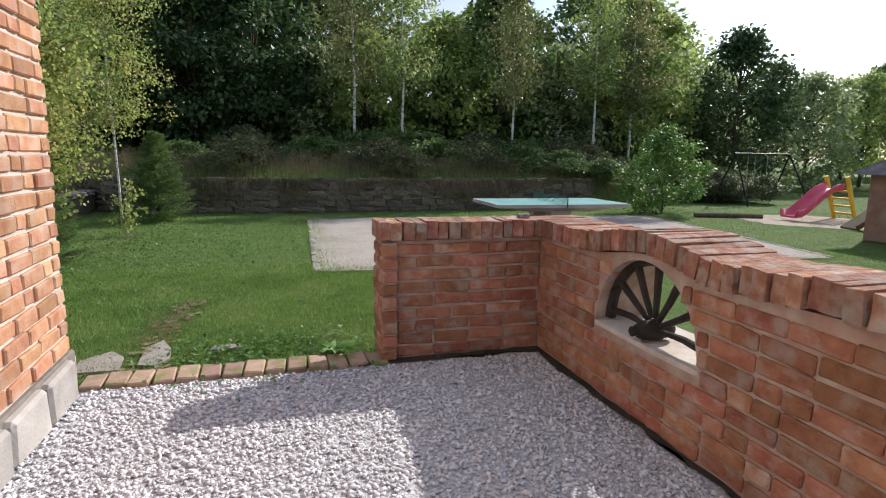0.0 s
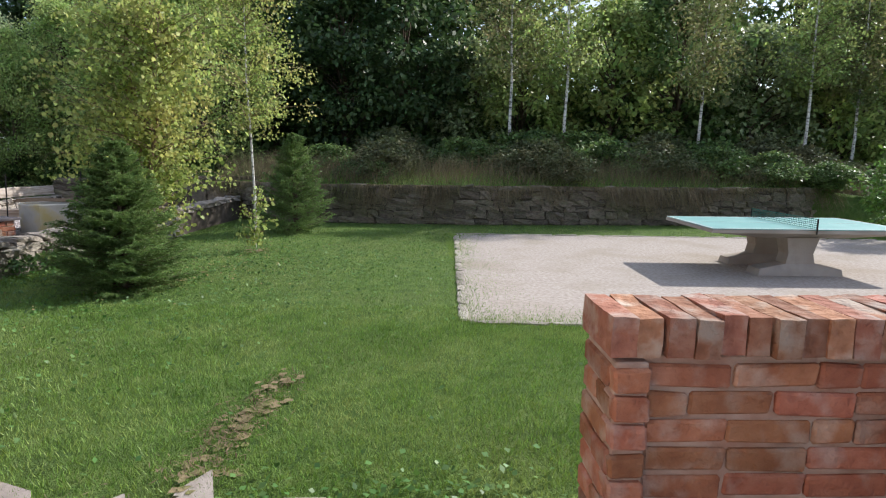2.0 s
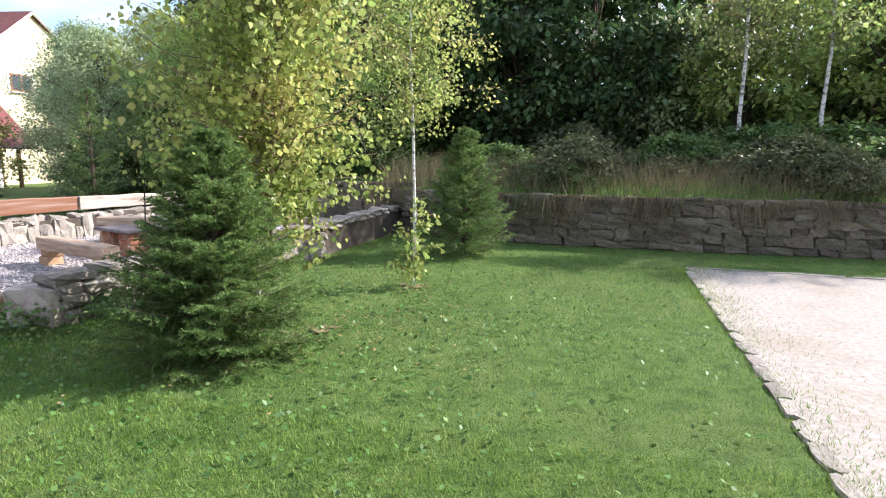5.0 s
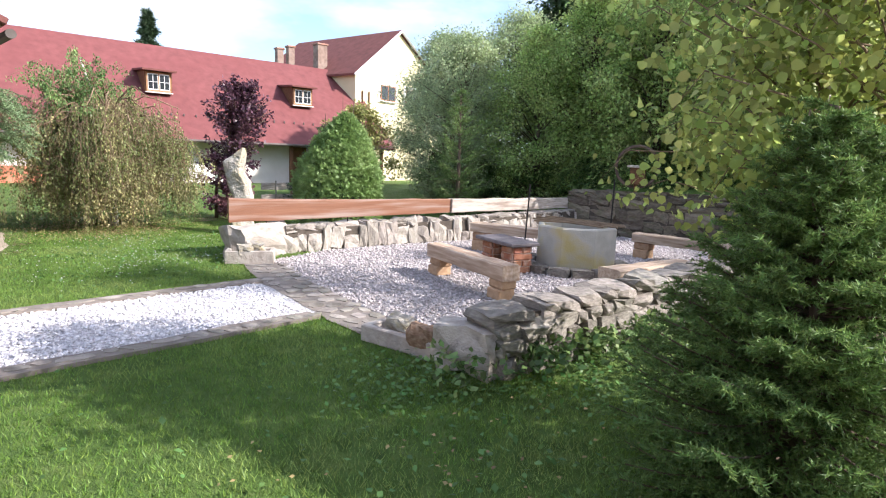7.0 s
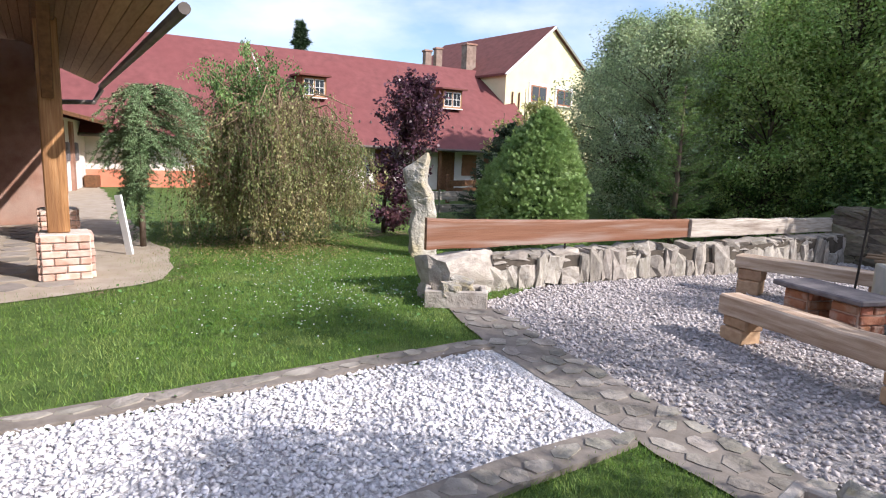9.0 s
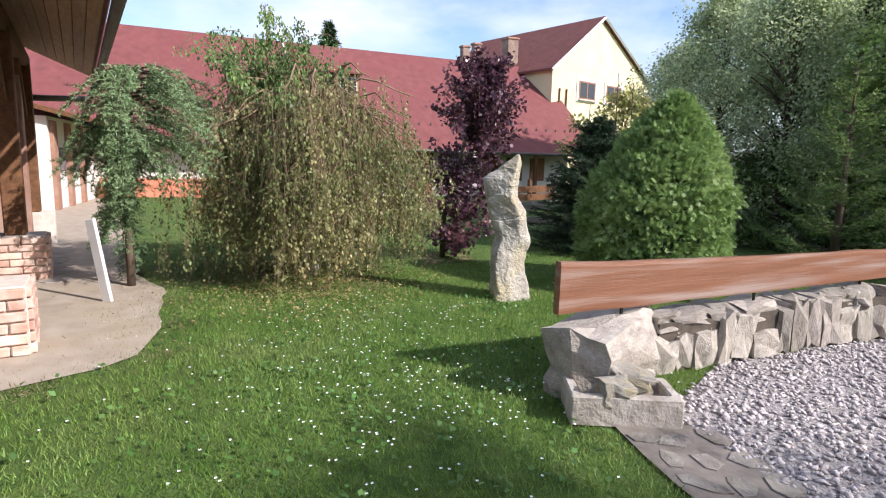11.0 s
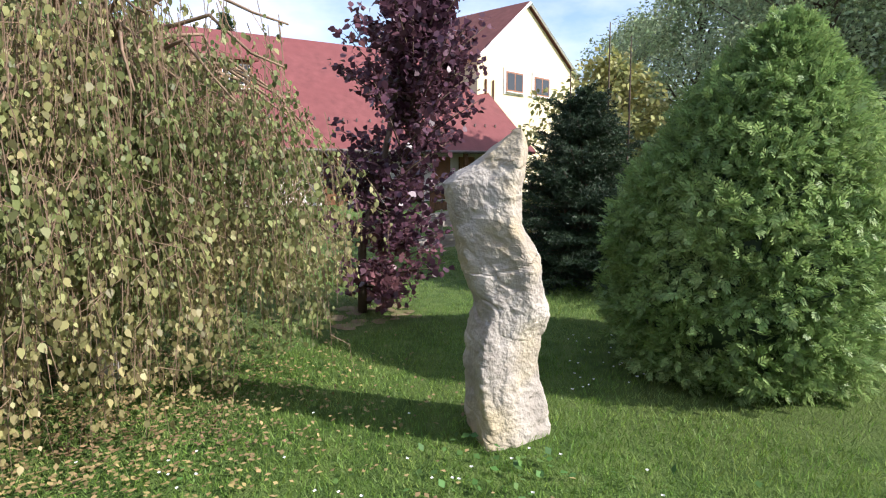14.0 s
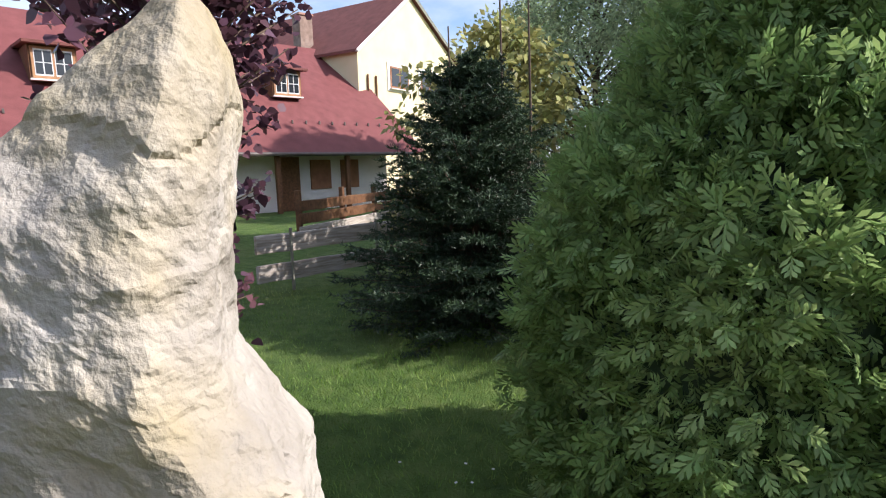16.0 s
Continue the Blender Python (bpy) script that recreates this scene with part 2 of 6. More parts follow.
M["plaster_yellow"] = material("cream_plaster", [(0.66, 0.57, 0.34), (0.73, 0.64, 0.42)], 1.2, 0.95, 0.2, 30)
M["plaster"] = material("white_plaster", [(0.66, 0.61, 0.55), (0.76, 0.72, 0.67)], 1.6, 0.95, 0.3, 30)
M["plaster_red"] = material("red_plinth", [(0.62, 0.20, 0.12), (0.70, 0.27, 0.17)], 1.6, 0.95, 0.3, 30)
M["chimney_brick"] = material("sooty_brick", [(0.20, 0.14, 0.11), (0.32, 0.23, 0.18)], 5, 0.95, 0.4, 40, stain=(0.42, 0.36, 0.31))
M["zinc"] = material("zinc_gutter", [(0.085, 0.07, 0.06), (0.14, 0.12, 0.105)], 6, 0.6, 0.1, 30, metal=0.2)
M["frame_wood"] = material("window_frame", [(0.20, 0.09, 0.045), (0.30, 0.14, 0.07)], 5, 0.7, 0.2, 30)
M["honey_wood"] = material("honey_wood", [(0.30, 0.15, 0.07), (0.42, 0.23, 0.11)], 5, 0.6, 0.2, 30)
M["slide_red"] = material("red_plastic", [(0.55, 0.05, 0.10), (0.62, 0.08, 0.14)], 3, 0.4, 0, spec=0.5)
M["yellow"] = material("yellow_paint", [(0.65, 0.42, 0.03), (0.72, 0.50, 0.06)], 4, 0.5, 0.1, 30)
M["steel"] = material("worn_steel", [(0.25, 0.24, 0.20), (0.38, 0.36, 0.30)], 6, 0.5, 0.1, 30, metal=0.5)
M["daisy"] = material("daisy_petal", [(0.75, 0.75, 0.72), (0.82, 0.82, 0.80)], 5, 0.8, 0)
M["straw"] = leaf("dry_grass", [(0.15, 0.12, 0.065), (0.22, 0.175, 0.10), (0.13, 0.14, 0.055)], 0.35, 0.25, 0.8)
M["needle"] = leaf("spruce_needle", [(0.10, 0.165, 0.045), (0.15, 0.235, 0.066), (0.21, 0.305, 0.09)], 0.45, 0.35)
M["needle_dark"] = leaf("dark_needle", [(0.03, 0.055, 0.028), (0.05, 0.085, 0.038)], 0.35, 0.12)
M["needle_blue"] = leaf("blue_needle", [(0.15, 0.235, 0.105), (0.24, 0.335, 0.165)], 0.3, 0.15)
M["thuja"] = leaf("thuja_spray", [(0.18, 0.28, 0.085), (0.26, 0.375, 0.125), (0.36, 0.47, 0.18)], 0.28, 0.4)
M["birch_leaf"] = leaf("birch_leaf", [(0.24, 0.325, 0.075), (0.36, 0.42, 0.12), (0.48, 0.455, 0.15)], 0.45, 0.5)
M["birch_dull"] = leaf("weeping_birch_leaf", [(0.13, 0.18, 0.058), (0.225, 0.25, 0.092), (0.38, 0.33, 0.15)], 0.45, 0.4)
M["birch_green"] = leaf("green_birch_leaf", [(0.11, 0.20, 0.06), (0.17, 0.27, 0.085), (0.25, 0.34, 0.12)], 0.4, 0.4)
M["yellow_leaf"] = leaf("autumn_leaf", [(0.28, 0.30, 0.10), (0.40, 0.37, 0.13)], 0.4, 0.4)
M["purple_leaf"] = leaf("purple_leaf", [(0.075, 0.037, 0.055), (0.125, 0.06, 0.08), (0.20, 0.095, 0.11)], 0.45, 0.35, 0.3)
M["wood_leaf"] = leaf("woodland_leaf", [(0.08, 0.14, 0.042), (0.13, 0.205, 0.062), (0.185, 0.26, 0.085)], 0.55, 0.4)
M["wood_leaf_dark"] = leaf("dark_woodland_leaf", [(0.045, 0.085, 0.032), (0.07, 0.12, 0.042), (0.10, 0.15, 0.055)], 0.5, 0.3)
M["wood_leaf_light"] = leaf("light_woodland_leaf", [(0.24, 0.33, 0.095), (0.34, 0.43, 0.13), (0.43, 0.46, 0.17)], 0.45, 0.45)
M["willow_leaf"] = leaf("grey_willow_leaf", [(0.22, 0.29, 0.125), (0.32, 0.39, 0.19), (0.41, 0.46, 0.255)], 0.4, 0.45)
M["garden_leaf"] = leaf("garden_leaf", [(0.28, 0.40, 0.12), (0.39, 0.51, 0.165), (0.48, 0.54, 0.21)], 0.45, 0.5)
M["garden_willow"] = leaf("garden_willow_leaf", [(0.28, 0.36, 0.18), (0.39, 0.47, 0.25), (0.48, 0.55, 0.32)], 0.4, 0.5)
M["bramble_leaf"] = leaf("bramble_leaf", [(0.085, 0.11, 0.045), (0.13, 0.15, 0.065), (0.19, 0.18, 0.09)], 0.4, 0.3)
M["bush_leaf"] = leaf("bush_leaf", [(0.11, 0.21, 0.04), (0.17, 0.29, 0.06)], 0.4, 0.3)
M["fallen"] = material("fallen_leaf", [(0.25, 0.20, 0.07), (0.30, 0.23, 0.10), (0.17, 0.115, 0.06)], 1.5, 0.8, 0, island=0.35, space="World")
gl = bpy.data.materials.new("window_glass")
gl.use_nodes = True
gp = gl.node_tree.nodes["Principled BSDF"]
gp.inputs["Base Color"].default_value, gp.inputs["Roughness"].default_value = (0.03, 0.035, 0.04, 1), 0.06
M["glass"] = gl

# ---------------------------------------------------------------- mesh helpers
G0 = -0.05  # level of the ground
Z3 = np.array((0.0, 0.0, 1.0))


def mesh_of(name, verts, faces, mat, smooth=False):
    me = bpy.data.meshes.new(name)
    me.from_pydata([tuple(v) for v in verts] if not isinstance(verts, np.ndarray) else verts.tolist(), [], faces if isinstance(faces, list) else faces.tolist())
    me.materials.append(M[mat] if isinstance(mat, str) else mat)
    if smooth:
        me.polygons.foreach_set("use_smooth", [True] * len(me.polygons))
    me.update()
    return me


def part(name, me, parent=None, label="", m=None):
    """Links a mesh as one object, under a thing if given."""
    ob = new(name, me)
    if parent is not None:
        ob.parent = parent
    if m is not None:
        ob.matrix_basis = m
    if label:
        ob["label"] = label
    return ob


def thing(name, m=None, label="", category="", group="", kind=""):
    ob = new(name)
    if m is not None:
        ob.matrix_basis = m
    return tagged(ob, label, category, group, kind)


def from_bm(name, bm, mat, smooth=False):
    me = bpy.data.meshes.new(name)
    bm.to_mesh(me)
    bm.free()
    me.materials.append(M[mat] if isinstance(mat, str) else mat)
    if smooth:
        me.polygons.foreach_set("use_smooth", [True] * len(me.polygons))
    return me


def box_me(name, sx, sy, sz, mat, bevel=0.01, rough=0.0, seed=0, cuts=0, freq=3.7):
    """A bevelled box standing on z = 0, with rough: uneven faces."""
    bm = bmesh.new()
    bmesh.ops.create_cube(bm, size=1)
    for v in bm.verts:
        v.co = Vector((v.co.x * sx, v.co.y * sy, (v.co.z + 0.5) * sz))
    if cuts:
        bmesh.ops.subdivide_edges(bm, edges=list(bm.edges), cuts=cuts, use_grid_fill=True)
    if bevel and not cuts:
        bmesh.ops.bevel(bm, geom=list(bm.edges), offset=min(bevel, 0.45 * min(sx, sy, sz)), segments=1, affect="EDGES")
    if rough:
        for v in bm.verts:
            d = noise.noise_vector(v.co * freq + Vector((seed * 7.3, seed * 3.1, seed)))
            v.co += d * rough
    return from_bm(name, bm, mat)


def tube(path, radii, sides=6, closed_tip=True):
    """Vertices and faces of a tapered tube along points."""
    P = np.array(path, float)
    n = len(P)
    R = np.array(radii, float) * np.ones(n)
    T = np.gradient(P, axis=0)
    T /= np.linalg.norm(T, axis=1)[:, None] + 1e-9
    ref = np.where(np.abs(T[:, 2:3]) > 0.9, np.array([[1.0, 0, 0]]), np.array([[0, 0, 1.0]]))
    A = np.cross(T, ref)
    A /= np.linalg.norm(A, axis=1)[:, None] + 1e-9
    B = np.cross(T, A)
    a = np.linspace(0, 2 * np.pi, sides, endpoint=False)
    V = (P[:, None] + R[:, None, None] * (np.cos(a)[None, :, None] * A[:, None] + np.sin(a)[None, :, None] * B[:, None])).reshape(-1, 3)
    F = []
    for i in range(n - 1):
        for j in range(sides):
            k = (j + 1) % sides
            F.append((i * sides + j, i * sides + k, (i + 1) * sides + k, (i + 1) * sides + j))
    F.append(tuple(range(sides - 1, -1, -1)))
    F.append(tuple((n - 1) * sides + j for j in range(sides)))
    return V, F


def join(pieces):
    V, F, o = [], [], 0
    for v, f in pieces:
        V.append(np.asarray(v, float))
        F += [tuple(i + o for i in q) for q in f]
        o += len(v)
    return np.concatenate(V), F


def unit(v):
    return v / (np.linalg.norm(v, axis=-1, keepdims=True) + 1e-9)


def kites(C, D, N, L, W, tip=0.45):
    """Leaves: kite faces at C, along D, with side along N x D; L, W: length and half width."""
    C, D = np.asarray(C, float), unit(np.asarray(D, float))
    S = unit(np.cross(N, D))
    L, W = np.asarray(L)[:, None] * np.ones((len(C), 1)), np.asarray(W)[:, None] * np.ones((len(C), 1))
    up = unit(np.cross(D, S))
    a, c = C, C + D * L
    b = C + D * L * tip + S * W + up * W * 0.25
    d = C + D * L * tip - S * W + up * W * 0.25
    V = np.stack([a, b, c, d], 1).reshape(-1, 3)
    i = np.arange(len(C))[:, None] * 4
    return V, np.concatenate([i, i + 1, i + 2, i + 3], 1)


def ovals(C, D, N, L, W):
    """Ovate pointed leaves of six corners, slightly folded."""
    D = unit(np.asarray(D, float))
    S = unit(np.cross(N, D))
    up = unit(np.cross(D, S))
    L, W = np.asarray(L)[:, None] * np.ones((len(C), 1)), np.asarray(W)[:, None] * np.ones((len(C), 1))
    V = np.stack([C, C + D * L * 0.22 + S * W * 0.9 + up * W * 0.3, C + D * L * 0.55 + S * W * 0.85 + up * W * 0.3, C + D * L,
                  C + D * L * 0.55 - S * W * 0.85 + up * W * 0.3, C + D * L * 0.22 - S * W * 0.9 + up * W * 0.3], 1).reshape(-1, 3)
    i = np.arange(len(C))[:, None] * 6
    return V, np.concatenate([i, i + 1, i + 2, i + 3, i + 4, i + 5], 1)


def tris(C, D, N, L, W):
    """Blades and needles: slim triangles."""
    D = unit(np.asarray(D, float))
    S = unit(np.cross(N, D))
    L, W = np.asarray(L)[:, None] * np.ones((len(C), 1)), np.asarray(W)[:, None] * np.ones((len(C), 1))
    V = np.stack([C - S * W, C + S * W, C + D * L], 1).reshape(-1, 3)
    i = np.arange(len(C))[:, None] * 3
    return V, np.concatenate([i, i + 1, i + 2], 1)


def fast_mesh(name, V, F, mat):
    """A large mesh of equal faces, straight from arrays."""
    me = bpy.data.meshes.new(name)
    V, F = np.asarray(V, np.float32), np.asarray(F, np.int32)
    k = F.shape[1]
    me.vertices.add(len(V))
    me.vertices.foreach_set("co", V.ravel())
    me.loops.add(F.size)
    me.loops.foreach_set("vertex_index", F.ravel())
    me.polygons.add(len(F))
    me.polygons.foreach_set("loop_start", np.arange(0, F.size, k, dtype=np.int32))
    me.materials.append(M[mat])
    me.update(calc_edges=True)
    return me


def stack(parts):
    V, F, o = [], [], 0
    for v, f in parts:
        V.append(v)
        F.append(np.asarray(f) + o)
        o += len(v)
    return np.concatenate(V), np.concatenate(F)


def rnd(r, n):
    return unit(r.normal(size=(n, 3)))


def stone_me(name, seed, mat, k=0.16, cuts=1):
    """An irregular block about one unit wide, centred on the origin."""
    bm = bmesh.new()
    bmesh.ops.create_cube(bm, size=1)
    bmesh.ops.subdivide_edges(bm, edges=list(bm.edges), cuts=cuts, use_grid_fill=True)
    for v in bm.verts:
        r = v.co.length
        v.co *= 1 - 0.28 * max(0, r - 0.52)
        d = noise.noise_vector(v.co * 1.9 + Vector((seed * 5.7, seed * 2.3, seed * 9.1)))
        v.co += d * k
    return from_bm(name, bm, mat)


def polygon_me(name, pts, z, mat, thick=0.0, jag=0.0, seed=0, step=0.25):
    """A flat sheet with an uneven edge, or a slab when thick."""
    r = np.random.default_rng(seed)
    P = []
    for i, a in enumerate(pts):
        b = pts[(i + 1) % len(pts)]
        n = max(1, int(math.dist(a, b) / step))
        for j in range(n):
            q = np.array(a, float) + (np.array(b, float) - np.array(a, float)) * j / n
            P.append(q + r.normal(size=2) * jag)
    bm = bmesh.new()
    vs = [bm.verts.new((p[0], p[1], z)) for p in P]
    f = bm.faces.new(vs)
    if f.normal.z < 0:
        f.normal_flip()
    if thick:
        g = bmesh.ops.extrude_face_region(bm, geom=[f])
        for v in g["geom"]:
            if isinstance(v, bmesh.types.BMVert):
                v.co.z -= thick
        bmesh.ops.recalc_face_normals(bm, faces=list(bm.faces))
    bmesh.ops.triangulate(bm, faces=[q for q in bm.faces if len(q.verts) > 4])
    return from_bm(name, bm, mat)


def inside(P, poly):
    x, y = P[:, 0], P[:, 1]
    c = np.zeros(len(P), bool)
    for i, (x0, y0) in enumerate(poly):
        x1, y1 = poly[(i + 1) % len(poly)]
        if y0 == y1:
            continue
        c ^= ((y0 > y) != (y1 > y)) & (x < (x1 - x0) * (y - y0) / (y1 - y0) + x0)
    return c

# ---------------------------------------------------------------- plan (metres)
YARD = [(-1.32, -3.5), (2.02, -3.5), (2.02, 4.02), (-1.32, 4.06)]
EDGING = [(-1.35, 4.02), (0.8, 4.0), (0.8, 4.24), (-1.35, 4.28)]
COURT = [(0.52, 7.66), (0.77, 13.95), (9.7, 13.4), (8.7, 7.0)]
PATH = [(-9.05, 1.5), (-7.5, 1.5), (-7.27, 9.42), (-8.72, 9.7)]
PATIO = [(-9.8, 10.05), (-7.3, 9.5), (-5.5, 9.3), (-4.9, 13.0), (-4.7, 17.2), (-9.2, 17.4), (-10.2, 11.5)]
STRIP = [(-9.9, 9.95), (-8.74, 9.58), (-7.28, 9.30), (-5.75, 9.15), (-5.6, 9.55), (-7.2, 9.78), (-8.6, 10.05), (-9.7, 10.35)]
APRON = [(-11.6, 4.5), (-11.9, 6.4), (-11.97, 6.9), (-12.2, 7.6), (-12.6, 7.93), (-13.0, 8.05), (-13.5, 8.08), (-13.9, 8.18), (-14.4, 8.3), (-15.0, 8.1), (-31, 8.5), (-31, 4.5)]
PAVED = [YARD, EDGING, COURT, PATH, PATIO, STRIP, APRON]

# ground: one sheet to the horizon
bm = bmesh.new()
bmesh.ops.create_grid(bm, x_segments=40, y_segments=40, size=600)
for v in bm.verts:
    v.co.z = G0 - 0.01
tagged(part("ground", from_bm("ground", bm, "lawn")), "short green lawn that spreads over the whole garden", "ground", kind="structure")

for nm, poly, mat, z, lab, cat in (
        ("gravel_yard", YARD, "gravel_bed", 0.0, "white gravel bed of the yard by the brick wall", "gravel"),
        ("sand_court", COURT, "sand", 0.0, "pale sandy court with grass creeping in", "court"),
        ("gravel_path", PATH, "gravel_bed", 0.0, "white gravel path crossing the lawn", "path"),
        ("patio", PATIO, "gravel_grey_bed", 0.0, "grey gravel sitting area inside low stone walls", "patio"),
        ("paved_strip", STRIP, "joint_pale", 0.004, "mortar bed of the flagstone threshold", "pavement"),
        ("apron", APRON, "packed", 0.002, "packed sandy ground beside the shelter", "ground")):
    tagged(part(nm, polygon_me(nm, poly, G0 + z, mat, jag={"sand_court": 0.035, "apron": 0.05}.get(nm, 0.02), seed=len(nm))), lab, cat, kind="structure")

# bank behind the retaining wall
bm = bmesh.new()
bmesh.ops.create_grid(bm, x_segments=60, y_segments=40, size=0.5)
for v in bm.verts:
    s, d = v.co.x + 0.5, v.co.y + 0.5
    x = -14 + 60 * s
    y0 = 15.95 + 0.02 * max(0, x - 6) ** 2 if x > -3.2 else 17.6
    y0 = min(y0, 22)
    y = y0 + 45 * d * d
    h = 0.82 + 0.55 * (1 - math.exp(-(y - y0) / 2.2)) + 0.10 * max(0, y - y0 - 4)
    h *= 1.0 if d > 0 else 0.9
    if x > 10:
        h *= max(0.15, 1 - (x - 10) / 10)
    rise = min(1, max(0, (x + 11.5) / 2)) * (0 if d < 1e-4 else 1)
    v.co = Vector((x, y, G0 - 0.08 + rise * (0.08 + h + 0.12 * noise.noise(Vector((x * 0.8, y * 0.8, 0))))))
tagged(part("bank", from_bm("bank", bm, "lawn", True)), "overgrown earth bank above the stone retaining wall", "bank", kind="structure")

# ---------------------------------------------------------------- brickwork
brick_cache = {}


def brick_data(key, sx, sy, sz, mat):
    k = (key, round(sx, 3), round(sy, 3), round(sz, 3), mat)
    if k not in brick_cache:
        brick_cache[k] = box_me("brick", sx, sy, sz, mat, bevel=0.009, rough={"brick": 0.013, "brick_coping": 0.007, "brick_lit": 0.011}.get(mat, 0.006), seed=len(brick_cache), cuts=2 if mat == "brick_coping" else 0, freq=13.0 if mat == "brick_coping" else 6.0)
    return brick_cache[k]


def courses(parent, p0, way, length, z0, n, mat, rng, pitch=0.081, blen=0.27, proud=0.008, height=0.066, hole=None, thick=0.12, alt=True, gap=0.014):
    """Courses of bricks laid along way from p0, face to the right of way by proud; hole(s, z): leave out."""
    way = Vector((way[0], way[1], 0)).normalized()
    ang = math.atan2(way.y, way.x)
    side = Vector((way.y, -way.x, 0))
    for c in range(n):
        z = z0 + c * pitch
        s = -blen * (0.5 if c % 2 else 0.0) * 1.0
        while s < length - 0.02:
            L = blen if not (alt and rng.random() < 0.24) else blen / 2
            a, b = max(0, s), min(length, s + L)
            s += L
            if b - a < 0.05:
                continue
            if hole:
                q = [a + (b - a) * (i + 0.5) / 9 for i in range(9)]
                free = [i for i in range(9) if not hole(q[i], z + 0.03)]
                if len(free) < 2:
                    continue
                runs = [[free[0]]]
                for i in free[1:]:
                    if i == runs[-1][-1] + 1:
                        runs[-1].append(i)
                    else:
                        runs.append([i])
                best = max(runs, key=len)
                a, b = a + (b - a) * best[0] / 9, a + (b - a) * (best[-1] + 1) / 9
                if b - a < 0.045:
                    continue
            w = round((b - a - gap) / 0.02) * 0.02
            w = max(0.04, w)
            me = brick_data(rng.integers(0, 3), w, thick, height, mat)
            c0 = Vector(p0) + way * ((a + b) / 2) + side * (proud - thick / 2 + rng.uniform(-0.004, 0.004))
            part("brick", me, parent, m=Matrix.Translation((c0.x, c0.y, z)) @ pose(0, 0, 0, rng.uniform(-1, 1), rng.uniform(-1.2, 1.2), math.degrees(ang) + rng.uniform(-1, 1)))


rng = np.random.default_rng(5)
# tall brick house beside the yard
hb = thing("brick_house", label="corner of an old orange brick house with pale joints", category="house", kind="structure")
part("wall_core", box_me("wall_core", 3.6, 7.9, 5.2, "mortar", 0.005), hb, m=pose(-3.12, 0.1, G0 + 0.26))
part("roof", box_me("roof", 4.0, 8.4, 0.16, "roof_brown", 0.02), hb, m=pose(-3.12, 0.1, 5.45))
part("plinth_core", box_me("plinth_core", 3.68, 7.98, 0.27, "joint_pale", 0.01), hb, m=pose(-3.13, 0.1, G0))

# low wall with the wheel window
WT = 0.30
garden = thing("garden_wall", label="low old brick garden wall with a wagon wheel opening", category="wall", kind="structure")
WX0, WX1, WY1 = 2.03, 2.45, 4.38
HY, HZ, HR = 2.77, 0.43, 0.485  # wheel opening


def wall_top(y):
    return 0.87 + 0.085 * math.exp(-((y - 2.75) / 0.42) ** 2) + 0.04 * (1 if y < 2.2 else 0) * min(1, (2.2 - y) / 0.5)


def hole_top(y):
    d = abs(y - HY)
    return HZ + math.sqrt(max(0, HR * HR - d * d)) if d < HR else None


bm = bmesh.new()
ys = sorted(set([-3.5, -2, -1, 0, 0.6, 1.2, 1.6, 1.9, 2.1, 3.3, 3.6, 3.9, WY1] + [HY - HR + 2 * HR * i / 20 for i in range(21)]))


def prism(bm, y0, y1, za0, za1, zb0, zb1, x0, x1):
    """A block between y0 and y1 whose bottom runs za0..za1 and top zb0..zb1."""
    v = [bm.verts.new(c) for c in ((x0, y0, za0), (x1, y0, za0), (x1, y1, za1), (x0, y1, za1), (x0, y0, zb0), (x1, y0, zb0), (x1, y1, zb1), (x0, y1, zb1))]
    for f in ((0, 3, 2, 1), (4, 5, 6, 7), (0, 1, 5, 4), (1, 2, 6, 5), (2, 3, 7, 6), (3, 0, 4, 7)):
        bm.faces.new([v[i] for i in f])


for a, b in zip(ys, ys[1:]):
    h0, h1 = hole_top(a + 1e-4), hole_top(b - 1e-4)
    t0, t1 = wall_top(a), wall_top(b)
    if h0 is not None and h1 is not None:
        prism(bm, a, b, G0, G0, HZ - 0.02, HZ - 0.02, WX0, WX1)
        prism(bm, a, b, h0, h1, t0, t1, WX0, WX1)
    else:
        prism(bm, a, b, G0, G0, t0, t1, WX0, WX1)
part("wall_core", from_bm("wall_core", bm, "mortar_red"), garden)
part("return_core", box_me("return_core", 1.27, 0.27, 0.92, "mortar_red", 0.005), garden, m=pose(1.392, 4.245, G0))
part("pier_core", box_me("pier_core", 0.11, 0.305, 0.91, "mortar_red", 0.005), garden, m=pose(0.79, 4.222, G0))
part("wheel_sill", polygon_me("wheel_sill", [(WX0 - 0.01, HY - HR), (WX1 + 0.01, HY - HR), (WX1 + 0.01, HY + HR), (WX0 - 0.01, HY + HR)], HZ + 0.004, "mortar", thick=0.03, jag=0.006, seed=3), garden)

# wagon wheel set in the opening
wheel = thing("wagon_wheel", pose(WX0 + 0.10, HY, HZ + 0.02), "black half wagon wheel with spokes set in the wall opening", "wheel")
P, F = tube([(0, 0.462 * math.cos(a), 0.462 * math.sin(a)) for a in np.linspace(0, math.pi, 30)], 0.036, 8)
part("rim", mesh_of("rim", P, F, "wheel_wood"), wheel)
P, F = tube([(-0.13, 0, 0.05), (-0.09, 0, 0.05), (0.0, 0, 0.05), (0.09, 0, 0.05), (0.12, 0, 0.05)], [0.035, 0.055, 0.066, 0.052, 0.035], 14)
part("hub", mesh_of("hub", P, F, "wheel_wood"), wheel)
P, F = tube([(-0.16, 0, 0.05), (-0.125, 0, 0.05)], 0.03, 10)
part("axle_cap", mesh_of("axle_cap", P, F, "iron"), wheel)
